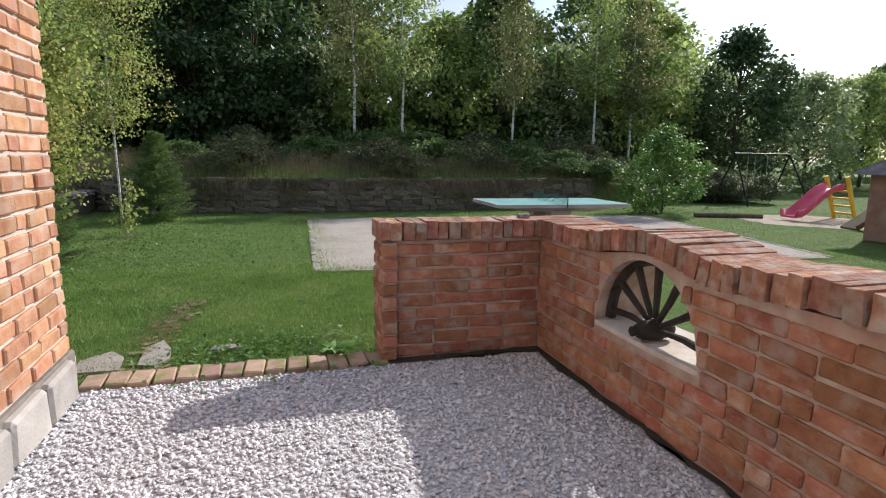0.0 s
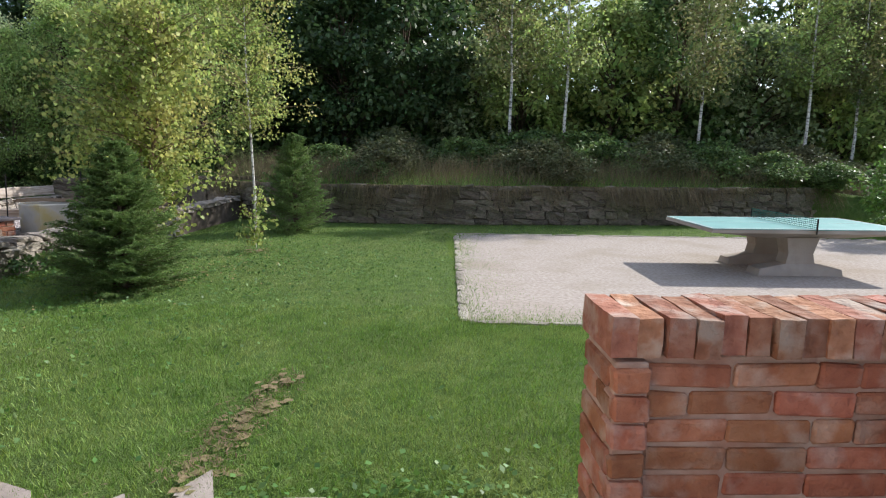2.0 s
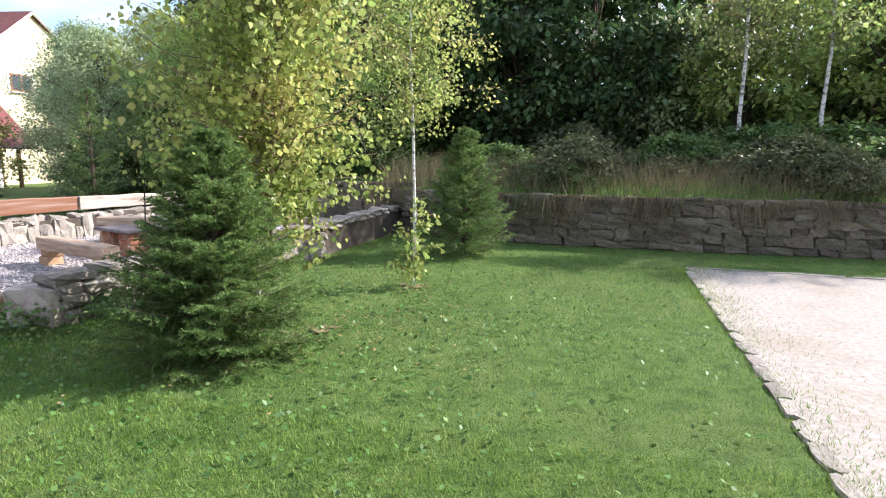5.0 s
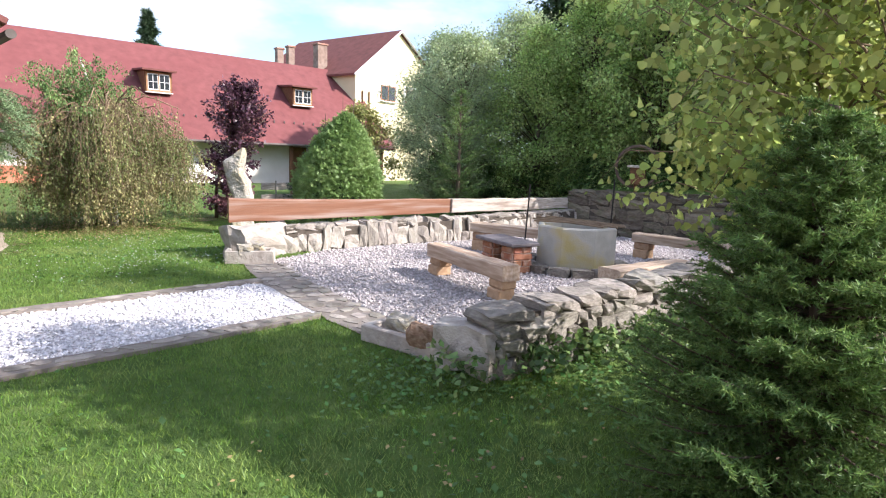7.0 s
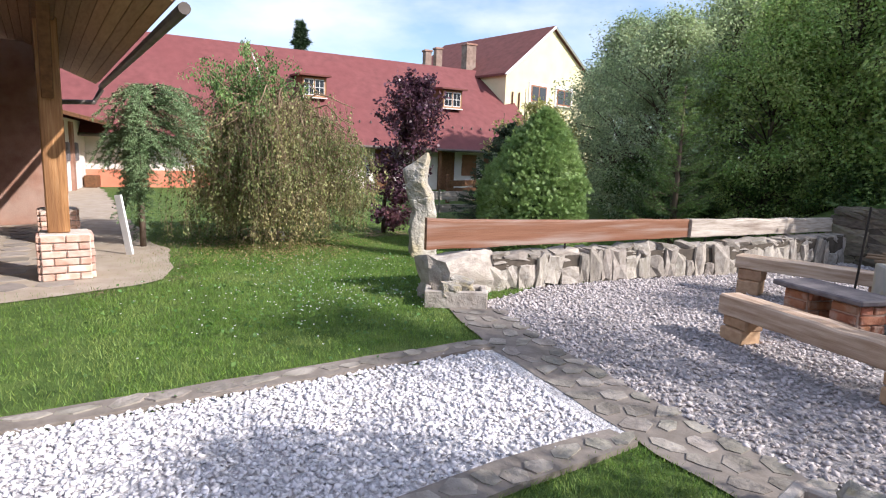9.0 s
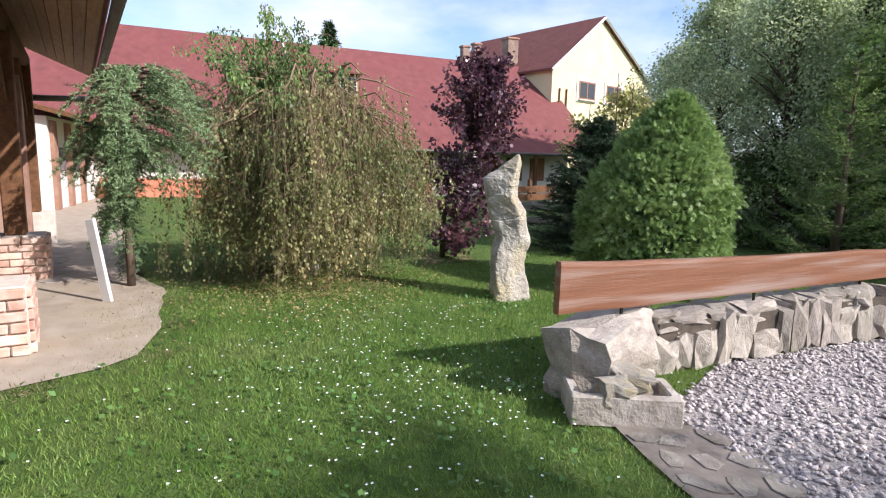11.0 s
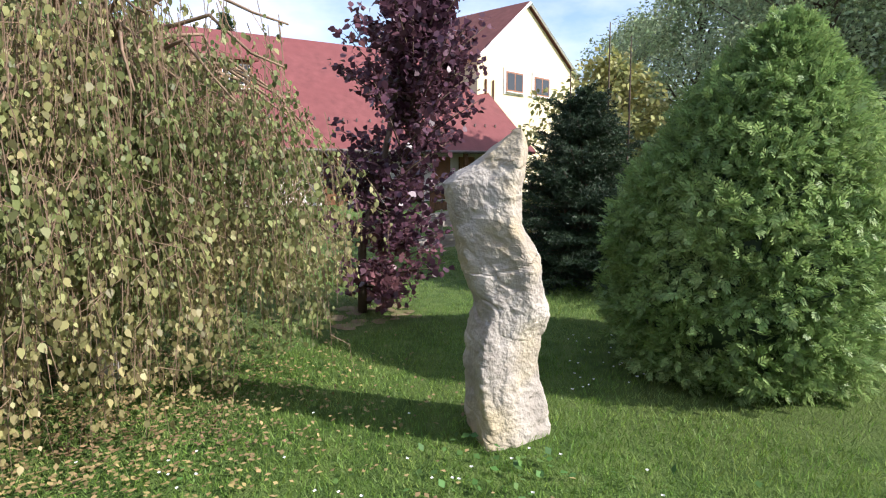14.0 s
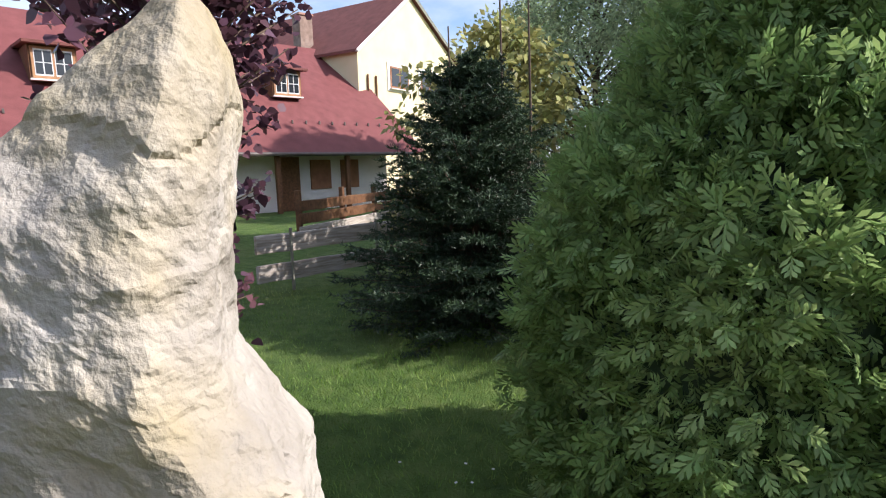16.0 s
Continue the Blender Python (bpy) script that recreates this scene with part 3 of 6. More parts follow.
for a in (4, 33, 62, 90, 118, 147, 176):
    c, s = math.cos(radians(a)), math.sin(radians(a))
    P, F = tube([(0, 0.07 * c, 0.05 + 0.07 * s), (0, 0.25 * c, 0.05 + 0.22 * s), (0, 0.45 * c, 0.02 + 0.45 * s)], [0.017, 0.021, 0.026], 8)
    part("spoke", mesh_of("spoke", P, F, "wheel_wood"), wheel)
pb = tagged(part("pebble", stone_me("pebble", 3, "stone_pale")), "pale round pebble lying on the brick coping", "stone")
pb.matrix_basis = pose(1.93, 4.25, 1.018) @ Matrix.Diagonal((0.09, 0.07, 0.05, 1))

# near-black strip along the foot of the wall
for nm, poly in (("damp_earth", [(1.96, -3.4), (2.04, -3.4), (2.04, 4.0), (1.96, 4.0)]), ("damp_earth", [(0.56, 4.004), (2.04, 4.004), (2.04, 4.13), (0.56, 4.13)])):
    tagged(part(nm, polygon_me(nm, poly, G0 + 0.012, "strip_dark", jag=0.02, seed=4, step=0.15)), "dark strip along the wall's foot", "earth", kind="structure")

# retaining wall, cores of the dry stone walls


def wall_core(name, line, width, h, mat, label):
    """A rough core along a line; stones are laid on it later."""
    bm = bmesh.new()
    L = []
    for i, (x, y) in enumerate(line):
        a = Vector(line[max(0, i - 1)]).to_2d()
        b = Vector(line[min(len(line) - 1, i + 1)]).to_2d()
        d = (b - a).normalized()
        nrm = Vector((d.y, -d.x))
        L.append((Vector((x, y)) + nrm * width / 2, Vector((x, y)) - nrm * width / 2, h[i] if isinstance(h, (list, tuple)) else h))
    rows = [[bm.verts.new((p.x, p.y, z)) for p, z in ((a, G0 - 0.02), (a, G0 + hh), (b, G0 + hh), (b, G0 - 0.02))] for a, b, hh in L]
    for r0, r1 in zip(rows, rows[1:]):
        for k in range(4):
            bm.faces.new((r0[k], r1[k], r1[(k + 1) % 4], r0[(k + 1) % 4]))
    bm.faces.new(rows[0])
    bm.faces.new(rows[-1][::-1])
    bmesh.ops.recalc_face_normals(bm, faces=list(bm.faces))
    ob = tagged(part(name, from_bm(name, bm, mat)), label, "wall", kind="structure")
    return ob


RET = [(-4.6, 16.9), (-3.0, 16.1), (-1.0, 15.85), (2, 15.75), (6, 15.95), (9, 16.2), (12, 17.2)]
PWL = [(-10.45, 10.9), (-10.15, 13.0), (-9.75, 14.6), (-9.4, 17.5)]
PWR = [(-5.33, 9.35), (-5.0, 11.7), (-4.75, 13.3), (-4.6, 16.9)]
PWB = [(-9.4, 17.6), (-7, 17.75), (-4.4, 17.6)]
ret = wall_core("retaining_wall", RET, 0.3, 0.86, "joint", "rough stone retaining wall overhung with dry grass")
pwl = wall_core("patio_wall_west", PWL, 0.30, [0.35, 0.35, 0.38, 0.44], "joint", "low wall of upright pale stones round the patio")
pwr = wall_core("patio_wall_east", PWR, 0.26, [0.40, 0.44, 0.46, 0.5], "joint", "low dry stone wall of grey rubble beside the patio")
pwb = wall_core("patio_wall_north", PWB, 0.35, 0.85, "joint", "shaded stone wall behind the patio under trees")

# ---------------------------------------------------------------- patio things
H0 = thing("hewn_beam", pose(0, 0, 0), "long red-stained hewn beam on iron rods over the wall", "beam")


def beam_me(name, a, b, ha, hb, w, mat, seed):
    """A hewn beam from a to b (bottom middle), height ha at a and hb at b, uneven edges."""
    a, b = Vector(a), Vector(b)
    d = (b - a)
    n = 28
    side = Vector((d.y, -d.x, 0)).normalized() * w / 2
    bm = bmesh.new()
    rows = []
    for i in range(n + 1):
        s = i / n
        h = ha + (hb - ha) * (s ** 0.6)
        c = a + d * s
        wob = 0.012 * noise.noise(Vector((s * 9, seed, 0)))
        wt = 0.014 * noise.noise(Vector((s * 7, seed, 5)))
        pr = []
        for u, v in ((-1, 0.06), (-0.9, 0), (0.9, 0), (1, 0.06), (1, 0.92), (0.85, 1), (-0.85, 1), (-1, 0.92)):
            pr.append(bm.verts.new(c + side * (u + 0.1 * noise.noise(Vector((s * 12, u, v)))) + Vector((0, 0, v * h + (wt if v > 0.5 else wob)))))
        rows.append(pr)
    for r0, r1 in zip(rows, rows[1:]):
        for k in range(8):
            bm.faces.new((r0[k], r1[k], r1[(k + 1) % 8], r0[(k + 1) % 8]))
    bm.faces.new(rows[0])
    bm.faces.new(rows[-1][::-1])
    bmesh.ops.recalc_face_normals(bm, faces=list(bm.faces))
    return from_bm(name, bm, mat)


def oriented(a, b):
    """Pose at a whose y axis points to b."""
    return pose(a[0], a[1], a[2], 0, 0, math.degrees(math.atan2(b[1] - a[1], b[0] - a[0])) - 90)


BA, BJ, BE = (-10.5, 10.08, 0.43), (-10.0, 14.1, 0.44), (-9.5, 17.6, 0.42)
L1, L2 = math.dist(BA, BJ), math.dist(BJ, BE)
H0.matrix_basis = oriented(BA, BJ)
part("beam", beam_me("beam", (0, 0, 0), (0, L1, 0.01), 0.345, 0.25, 0.06, "beam_red", 1), H0)
for s in (0.55, 1.9, 3.3):
    P, F = tube([(0, s, -0.14), (0, s, 0.03)], 0.012, 8)
    part("rod", mesh_of("rod", P, F, "iron"), H0)
H1 = thing("weathered_beam", oriented(BJ, BE), "grey weathered hewn beam continuing along the patio wall", "beam")
part("beam", beam_me("beam", (0, 0.012, 0), (0, L2, 0), 0.25, 0.22, 0.14, "beam_grey", 2), H1)
for s in (0.4, 1.8, 3.1):
    P, F = tube([(0, s, -0.12), (0, s, 0.03)], 0.012, 8)
    part("rod", mesh_of("rod", P, F, "iron"), H1)


def bench(a, b, top, w, t, label, blocks=0.2):
    o = thing("log_bench", oriented((a[0], a[1], G0), b), label, "bench", "benches round the fire place")
    L = math.dist(a[:2], b[:2])
    part("seat", beam_me("seat", (0, 0, top - G0 - t), (0, L, top - G0 - t), t, t, w, "log", a[0]), o)
    for s in (0.16, L - 0.16):
        h = top - G0 - t
        part("block", box_me("block", w * 0.95, 0.24, h * 0.55, "log_end", 0.012, 0.006, s), o, m=pose(0.01, s, 0))
        part("block", box_me("block", w * 0.85, 0.26, h * 0.44, "log_end", 0.012, 0.006, s + 1), o, m=pose(-0.01, s, h * 0.55 + 0.001))
    return o


bench((-8.0, 11.62), (-6.4, 11.1), 0.335, 0.22, 0.17, "pale squared timber bench on short wooden blocks")
bench((-8.95, 13.55), (-7.4, 13.85), 0.40, 0.24, 0.15, "bleached timber bench behind the brick table")
bench((-5.78, 12.05), (-5.42, 13.4), 0.29, 0.3, 0.13, "short timber bench beside the stone wall")
bench((-6.9, 15.2), (-5.4, 15.1), 0.34, 0.24, 0.14, "bleached timber bench beyond the fire ring")

tb = thing("brick_table", oriented((-8.0, 12.76, G0), (-7.16, 12.45)), "low table of dark slab on two red brick piers", "table")
part("slab", box_me("slab", 0.46, 0.92, 0.05, "slab", 0.012, 0.004), tb, m=pose(0, 0.45, 0.36))
pier_i = [part("pier", box_me("pier", 0.30, 0.25, 0.359, "mortar_red", 0.005), tb, m=pose(0, y, 0)) for y in (0.2, 0.7)]

fire = thing("fire_ring", pose(-6.95, 13.36, G0), "stained octagonal concrete fire ring with iron poles", "fire pit")
bm = bmesh.new()
ro, ri, hh = 0.56, 0.47, 0.62
rings = []
for r_, z_ in ((ro * 1.0, 0.05), (ro, hh - 0.02), (ro - 0.02, hh), (ri + 0.02, hh), (ri, hh - 0.02), (ri, 0.2)):
    rings.append([bm.verts.new((r_ * math.cos(a), r_ * math.sin(a), z_)) for a in np.linspace(0.2, 2 * math.pi + 0.2, 8, endpoint=False)])
for r0, r1 in zip(rings, rings[1:]):
    for k in range(8):
        bm.faces.new((r0[k], r0[(k + 1) % 8], r1[(k + 1) % 8], r1[k]))
bm.faces.new(rings[-1])
part("ring", from_bm("ring", bm, "concrete"), fire)
for k in range(14):
    a = k * 2 * math.pi / 14
    part("foot_stone", stone_me("foot_stone", k % 4, "stone"), fire, m=pose(0.66 * math.cos(a), 0.66 * math.sin(a), 0.05, 0, 0, math.degrees(a)) @ Matrix.Diagonal((0.2, 0.28, 0.13, 1)))
for a, b in (((-0.62, -0.35, 0), (-0.58, -0.33, 1.15)), ((0.2, 0.62, 0), (0.22, 0.6, 1.25))):
    P, F = tube([a, b], 0.011, 8)
    part("pole", mesh_of("pole", P, F, "iron"), fire)
for k, (y0, sx) in enumerate(((-0.3, 0.5), (-0.15, 0.62), (0.0, 0.66), (0.14, 0.58))):
    P, F = tube([(-sx, y0, hh + 0.03 + 0.01 * k), (0.0, y0 + 0.05, hh + 0.05), (sx, y0 + 0.12, hh + 0.03)], 0.014, 6)
    part("stick", mesh_of("stick", P, F, "twig"), fire)

orn = thing("wheel_ornament", pose(-8.1, 17.72, 0.93, 0, 0, 20), "dark wooden wheel ornament with a small bird house", "ornament")
P, F = tube([(0.42 * math.cos(a), 0, 0.46 + 0.42 * math.sin(a)) for a in np.linspace(0, 2 * math.pi, 25)], 0.035, 6)
part("ring", mesh_of("ring", P, F, "bark"), orn)
part("bird_house", box_me("bird_house", 0.3, 0.2, 0.34, "dark_wood", 0.01), orn, m=pose(0.02, 0, 0.1))
part("bird_house_roof", box_me("bird_house_roof", 0.42, 0.3, 0.05, "beam_grey", 0.01), orn, m=pose(0.02, 0, 0.44))
part("stake", box_me("stake", 0.07, 0.07, 0.2, "dark_wood", 0.008), orn, m=pose(0, 0, -0.08))

bo = tagged(part("boulder", stone_me("boulder", 8, "stone_pale", 0.2, 3)), "large grey boulder at the end of the patio wall", "stone")
bo.matrix_basis = pose(-10.38, 10.42, 0.13, 0, 0, 20) @ Matrix.Diagonal((0.5, 0.95, 0.52, 1))


def trough(m, sx, sy, h, label):
    o = thing("stone_trough", m, label, "trough")
    w = 0.06
    bm = bmesh.new()
    O = [(-sx / 2, -sy / 2), (sx / 2, -sy / 2), (sx / 2, sy / 2), (-sx / 2, sy / 2)]
    I = [(x * (1 - 2 * w / sx), y * (1 - 2 * w / sy)) for x, y in O]
    r = [[bm.verts.new((x, y, z)) for x, y in q] for q, z in ((O, 0), (O, h), (I, h), (I, h * 0.5))]
    for a, b in zip(r, r[1:]):
        for k in range(4):
            bm.faces.new((a[k], a[(k + 1) % 4], b[(k + 1) % 4], b[k]))
    bm.faces.new(r[-1])
    bmesh.ops.bevel(bm, geom=list(bm.edges), offset=0.01, segments=1, affect="EDGES")
    part("basin", from_bm("basin", bm, "stone_pale"), o)
    return o


trough(pose(-9.98, 10.12, G0, 0, 0, -35), 0.34, 0.62, 0.17, "shallow grey stone trough holding a broken pale stone")
trough(pose(-6.03, 9.30, G0, 0, 0, -83.5), 0.27, 0.84, 0.13, "long low concrete trough with rough stones at the wall")
for x, y, z, sx, sy, sz, rz, mt, lb in ((-10.02, 10.16, 0.15, 0.34, 0.16, 0.17, 30, "monolith", "broken white stone lying in the trough"),
                                         (-9.93, 10.02, 0.13, 0.2, 0.15, 0.13, 70, "monolith", "small pale stone lying in the trough"),
                                         (-6.14, 9.29, 0.11, 0.25, 0.15, 0.12, 8, "monolith", "flat white stone lying in the trough"),
                                         (-5.83, 9.25, 0.11, 0.22, 0.16, 0.14, 20, "stone_brown", "brown rough stone lying in the trough")):
    o = tagged(part("loose_stone", stone_me("loose_stone", x * 3, mt, 0.26, 3)), lb, "stone")
    o.matrix_basis = pose(x, y, z, 5, 8, rz) @ Matrix.Diagonal((sx, sy, sz, 1))

# ---------------------------------------------------------------- standing stone
U, W_ = Vector((0.715, 0.70, 0)), Vector((0.70, -0.715, 0))  # along its width, and out of its face
PROF = [(-0.12, -0.19, 0.25), (0.03, -0.215, 0.232), (0.2, -0.215, 0.185), (0.3, -0.215, 0.17), (0.46, -0.213, 0.185), (0.56, -0.19, 0.222), (0.62, -0.168, 0.212), (0.72, -0.205, 0.18),
        (0.88, -0.255, 0.155), (1.03, -0.28, 0.07), (1.12, -0.30, 0.066), (1.22, -0.32, 0.078), (1.265, -0.27, 0.083), (1.33, -0.16, 0.087), (1.38, -0.09, 0.088), (1.43, -0.02, 0.08), (1.475, 0.03, 0.062)]
FOOT = [(-1.0, -0.2), (-0.5, 1.0), (0.15, 0.78), (1.0, 0.1), (0.75, -0.9), (-0.5, -0.95)]  # a ridge towards the path
HEAD = [(-1.0, 0.05), (-0.72, 0.72), (0.72, 1.0), (1.0, 0.45), (0.8, -0.9), (-0.6, -0.95)]  # a flat face turned from the sun
zz = np.linspace(-0.12, 1.475, 210)
pz = [p[0] for p in PROF]
lo, hi = np.interp(zz, pz, [p[1] for p in PROF]), np.interp(zz, pz, [p[2] for p in PROF])
NS = 150


def section_radius(a, outline):
    """How far the section reaches at the angle a."""
    dx, dy = math.cos(a), math.sin(a)
    best = 0.0
    for (x0, y0), (x1, y1) in zip(outline, outline[1:] + outline[:1]):
        ex, ey = x1 - x0, y1 - y0
        den = dx * ey - dy * ex
        if abs(den) > 1e-9:
            k, q = (x0 * ey - y0 * ex) / den, (x0 * dy - y0 * dx) / den
            if k > 0 and -1e-6 <= q <= 1 + 1e-6:
                best = max(best, k)
    return best


rings = [np.array([section_radius(2 * math.pi * j / NS, o) for j in range(NS)]) for o in (FOOT, HEAD)]
rings = [(np.roll(q, 1) + np.roll(q, -1) + q * 2 + np.roll(q, 2) + np.roll(q, -2)) / 6 for q in rings]
V = []
for z, a0, a1 in zip(zz, lo, hi):
    c, r = (a0 + a1) / 2, (a1 - a0) / 2
    up = min(1, max(0, (z - 0.5) / 0.3))
    sec = rings[0] * (1 - up) + rings[1] * up
    dep = float(np.interp(z, [-0.12, 0.3, 0.7, 1.0, 1.25, 1.38, 1.475], [0.24, 0.21, 0.19, 0.18, 0.17, 0.13, 0.07]))
    for j in range(NS):
        a = 2 * math.pi * j / NS
        q = U * (c + r * sec[j] * math.cos(a)) + W_ * (dep * sec[j] * math.sin(a))
        p = Vector((q.x, q.y, z))
        g = noise.fractal(Vector((p.x * 4.2, p.y * 4.2, z * 3.4)), 0.9, 2.0, 4)
        tilt = z + 0.25 * p.x + 0.05 * noise.noise(p * 6)
        bed = noise.noise(Vector((p.x * 2.2 + 4, p.y * 2.2, tilt * 7.5)))
        crack = max(0, 0.05 - abs(bed)) * 0.9 * max(0, noise.noise(p * 3.3 + Vector((7, 1, 3))) + 0.25)
        pit = max(0, noise.noise(Vector((p.x * 11, p.y * 11, tilt * 15))) - 0.22)
        chip = noise.fractal(p * 19, 0.8, 2.0, 4) + 1.6 * max(0, abs(noise.noise(p * 8.5)) - 0.18)
        f = 1 + 0.06 * g + 0.012 * (1 if bed > 0 else -1) * min(1, abs(bed) * 9) - 1.7 * crack - 0.15 * pit + 0.03 * chip
        d = Vector((q.x - U.x * c, q.y - U.y * c, 0)) * f
        V.append((U.x * c + d.x, U.y * c + d.y, z + 0.012 * g))
F = [(i * NS + j, i * NS + (j + 1) % NS, (i + 1) * NS + (j + 1) % NS, (i + 1) * NS + j) for i in range(len(zz) - 1) for j in range(NS)]
F.append(tuple((len(zz) - 1) * NS + j for j in range(NS)))
bm = bmesh.new()
bm_v = [bm.verts.new(p) for p in V]
for f in F:
    bm.faces.new([bm_v[i] for i in f])
bmesh.ops.recalc_face_normals(bm, faces=list(bm.faces))
ms = tagged(part("standing_stone", from_bm("standing_stone", bm, "monolith")), "tall pale limestone standing stone with yellow lichen on lawn", "stone")
ms.matrix_basis = pose(-12.61, 11.40, 0)

# ---------------------------------------------------------------- table tennis
tt = thing("table_tennis_table", pose(5.28, 10.42, G0, 0, 0, -2), "turquoise concrete table tennis table on two heavy feet", "table")
TH = 0.655
bm = bmesh.new()
top = [[bm.verts.new((x, y, z)) for x, y in ((-s, -w), (s, -w), (s, w), (-s, w))] for s, w, z in ((1.36, 0.80, TH), (1.36, 0.80, TH - 0.045), (1.30, 0.74, TH - 0.05), (0.55, 0.5, TH - 0.14))]
for a, b in zip(top, top[1:]):
    for k in range(4):
        bm.faces.new((b[k], b[(k + 1) % 4], a[(k + 1) % 4], a[k]))
bm.faces.new(top[0])
bm.faces.new(top[-1][::-1])
part("underside", from_bm("underside", bm, "table_concrete"), tt)
part("playing_surface", box_me("playing_surface", 2.70, 1.58, 0.012, "table_green", 0.004), tt, m=pose(0, 0, TH + 0.001))
for sx, sy, x, y in ((2.70, 0.02, 0, 0.78), (2.70, 0.02, 0, -0.78), (0.02, 1.54, 1.34, 0), (0.02, 1.54, -1.34, 0), (2.66, 0.006, 0, 0)):
    part("white_line", box_me("white_line", sx, sy, 0.002, "white_paint", 0), tt, m=pose(x, y, TH + 0.0135))
for y in (-0.42, 0.42):
    bm = bmesh.new()
    q = [[bm.verts.new((x, y + w, z)) for x, w in ((-s, -d), (s, -d), (s, d), (-s, d))] for s, d, z in ((0.58, 0.16, 0), (0.56, 0.15, 0.09), (0.2, 0.12, 0.16), (0.17, 0.12, 0.3), (0.22, 0.14, TH - 0.13))]
    for a, b in zip(q, q[1:]):
        for k in range(4):
            bm.faces.new((a[k], a[(k + 1) % 4], b[(k + 1) % 4], b[k]))
    bm.faces.new(q[0][::-1])
    bm.faces.new(q[-1])
    part("foot", from_bm("foot", bm, "table_concrete"), tt)
net = []
for i in range(41):
    y = -0.8 + 0.04 * i
    net.append(tube([(0, y, TH + 0.014), (0, y, TH + 0.15)], 0.0022, 3))
for i in range(6):
    z = TH + 0.014 + 0.027 * i
    net.append(tube([(0, -0.82, z), (0, 0.82, z)], 0.0035 if i < 5 else 0.006, 3))
V, F = join(net)
part("net", mesh_of("net", V, F, "net"), tt)
for y in (-0.82, 0.82):
    P, F = tube([(0, y, TH - 0.05), (0, y, TH + 0.155)], 0.01, 6)
    part("net_post", mesh_of("net_post", P, F, "iron"), tt)

# ---------------------------------------------------------------- playground
sw = thing("swing_frame", pose(17.2, 16.6, G0, 0, 0, 12), "tall metal swing frame with hanging seats on grass", "swing")
for nm, a, b, r in (("crossbar", (-2.2, 0, 1.75), (1.0, 0, 1.75), 0.035), ("leg", (1.0, 0, 1.75), (1.25, -0.75, 0), 0.03), ("leg", (1.0, 0, 1.75), (1.3, 0.75, 0), 0.03), ("leg", (-2.1, 0, 1.75), (-2.2, -0.7, 0), 0.03), ("leg", (-2.1, 0, 1.75), (-2.2, 0.7, 0), 0.03)):
    P, F = tube([a, b], r, 8)
    part(nm, mesh_of(nm, P, F, "iron"), sw)
for x in (-1.2, -0.1):
    s_ = part("swing_seat", box_me("swing_seat", 0.45, 0.2, 0.03, "steel", 0.008), sw, m=pose(x, 0, 0.32))
    for d in (-0.2, 0.2):
        P, F = tube([(d, 0, 0.03), (d, 0, 1.4)], 0.012, 6)
        part("chain", mesh_of("chain", P, F, "steel"), s_)
see = thing("seesaw_bench", pose(14.3, 17.2, G0, 0, 0, 10), "white plank bench on a dark stand by the swing", "bench")
part("plank", box_me("plank", 1.3, 0.16, 0.04, "white_paint", 0.006), see, m=pose(0, 0, 0.42))
part("upper_plank", box_me("upper_plank", 0.9, 0.12, 0.035, "white_paint", 0.006), see, m=pose(-0.2, 0.25, 0.78))
for x, y, h in ((-0.45, 0, 0.42), (0.45, 0, 0.42), (-0.45, 0.25, 0.78), (0.1, 0.25, 0.78)):
    P, F = tube([(x, y, 0), (x, y, h)], 0.03, 8)
    part("leg", mesh_of("leg", P, F, "iron"), see)
sl = thing("slide", pose(12.75, 11.65, G0, 0, 0, 0), "red plastic slide with a yellow wooden ladder", "slide")
bm = bmesh.new()
rows = []
for i in range(15):
    s = i / 14
    x, z = 1.5 * s, 0.10 + 0.72 * (0.5 - 0.5 * math.cos(math.pi * min(1, s * 1.05))) + (0.03 if s < 0.1 else 0)
    rows.append([bm.verts.new((x, y, z + dz)) for y, dz in ((-0.26, 0.15), (-0.24, 0.15), (-0.2, 0.0), (0.2, 0.0), (0.24, 0.15), (0.26, 0.15), (0.22, -0.04), (-0.22, -0.04))])
for a, b in zip(rows, rows[1:]):
    for k in range(8):
        bm.faces.new((a[k], b[k], b[(k + 1) % 8], a[(k + 1) % 8]))
bm.faces.new(rows[0])
bm.faces.new(rows[-1][::-1])
bmesh.ops.recalc_face_normals(bm, faces=list(bm.faces))
part("chute", from_bm("chute", bm, "slide_red", True), sl)
for y in (-0.3, 0.3):
    P, F = tube([(1.95, y, 0), (1.5, y, 1.15)], 0.055, 8)
    part("ladder_side", mesh_of("ladder_side", P, F, "yellow"), sl)
for k in range(4):
    s = 0.14 + 0.2 * k
    part("rung", box_me("rung", 0.12, 0.6, 0.05, "yellow", 0.01), sl, m=pose(1.95 - 0.45 * s / 1.15, 0, s))
ramp = thing("climbing_ramp", pose(12.7, 9.9, G0, 0, 0, -10), "mossy yellow wooden climbing ramp against the playhouse", "ramp")
part("board", box_me("board", 1.75, 0.5, 0.06, "straw", 0.01), ramp, m=pose(0.72, 0, 0.45, 0, -32, 0))
part("rail", box_me("rail", 1.8, 0.06, 0.1, "straw", 0.01), ramp, m=pose(0.72, -0.26, 0.5, 0, -32, 0))
ps = polygon_me("play_sand", [(11.6, 11.2), (12.8, 9.4), (15.5, 9.5), (14.5, 12.8), (12, 13.3)], G0 + 0.001, "packed", jag=0.06, seed=8)
tagged(part("play_sand", ps), "pale sand under the slide", "sand", kind="structure")
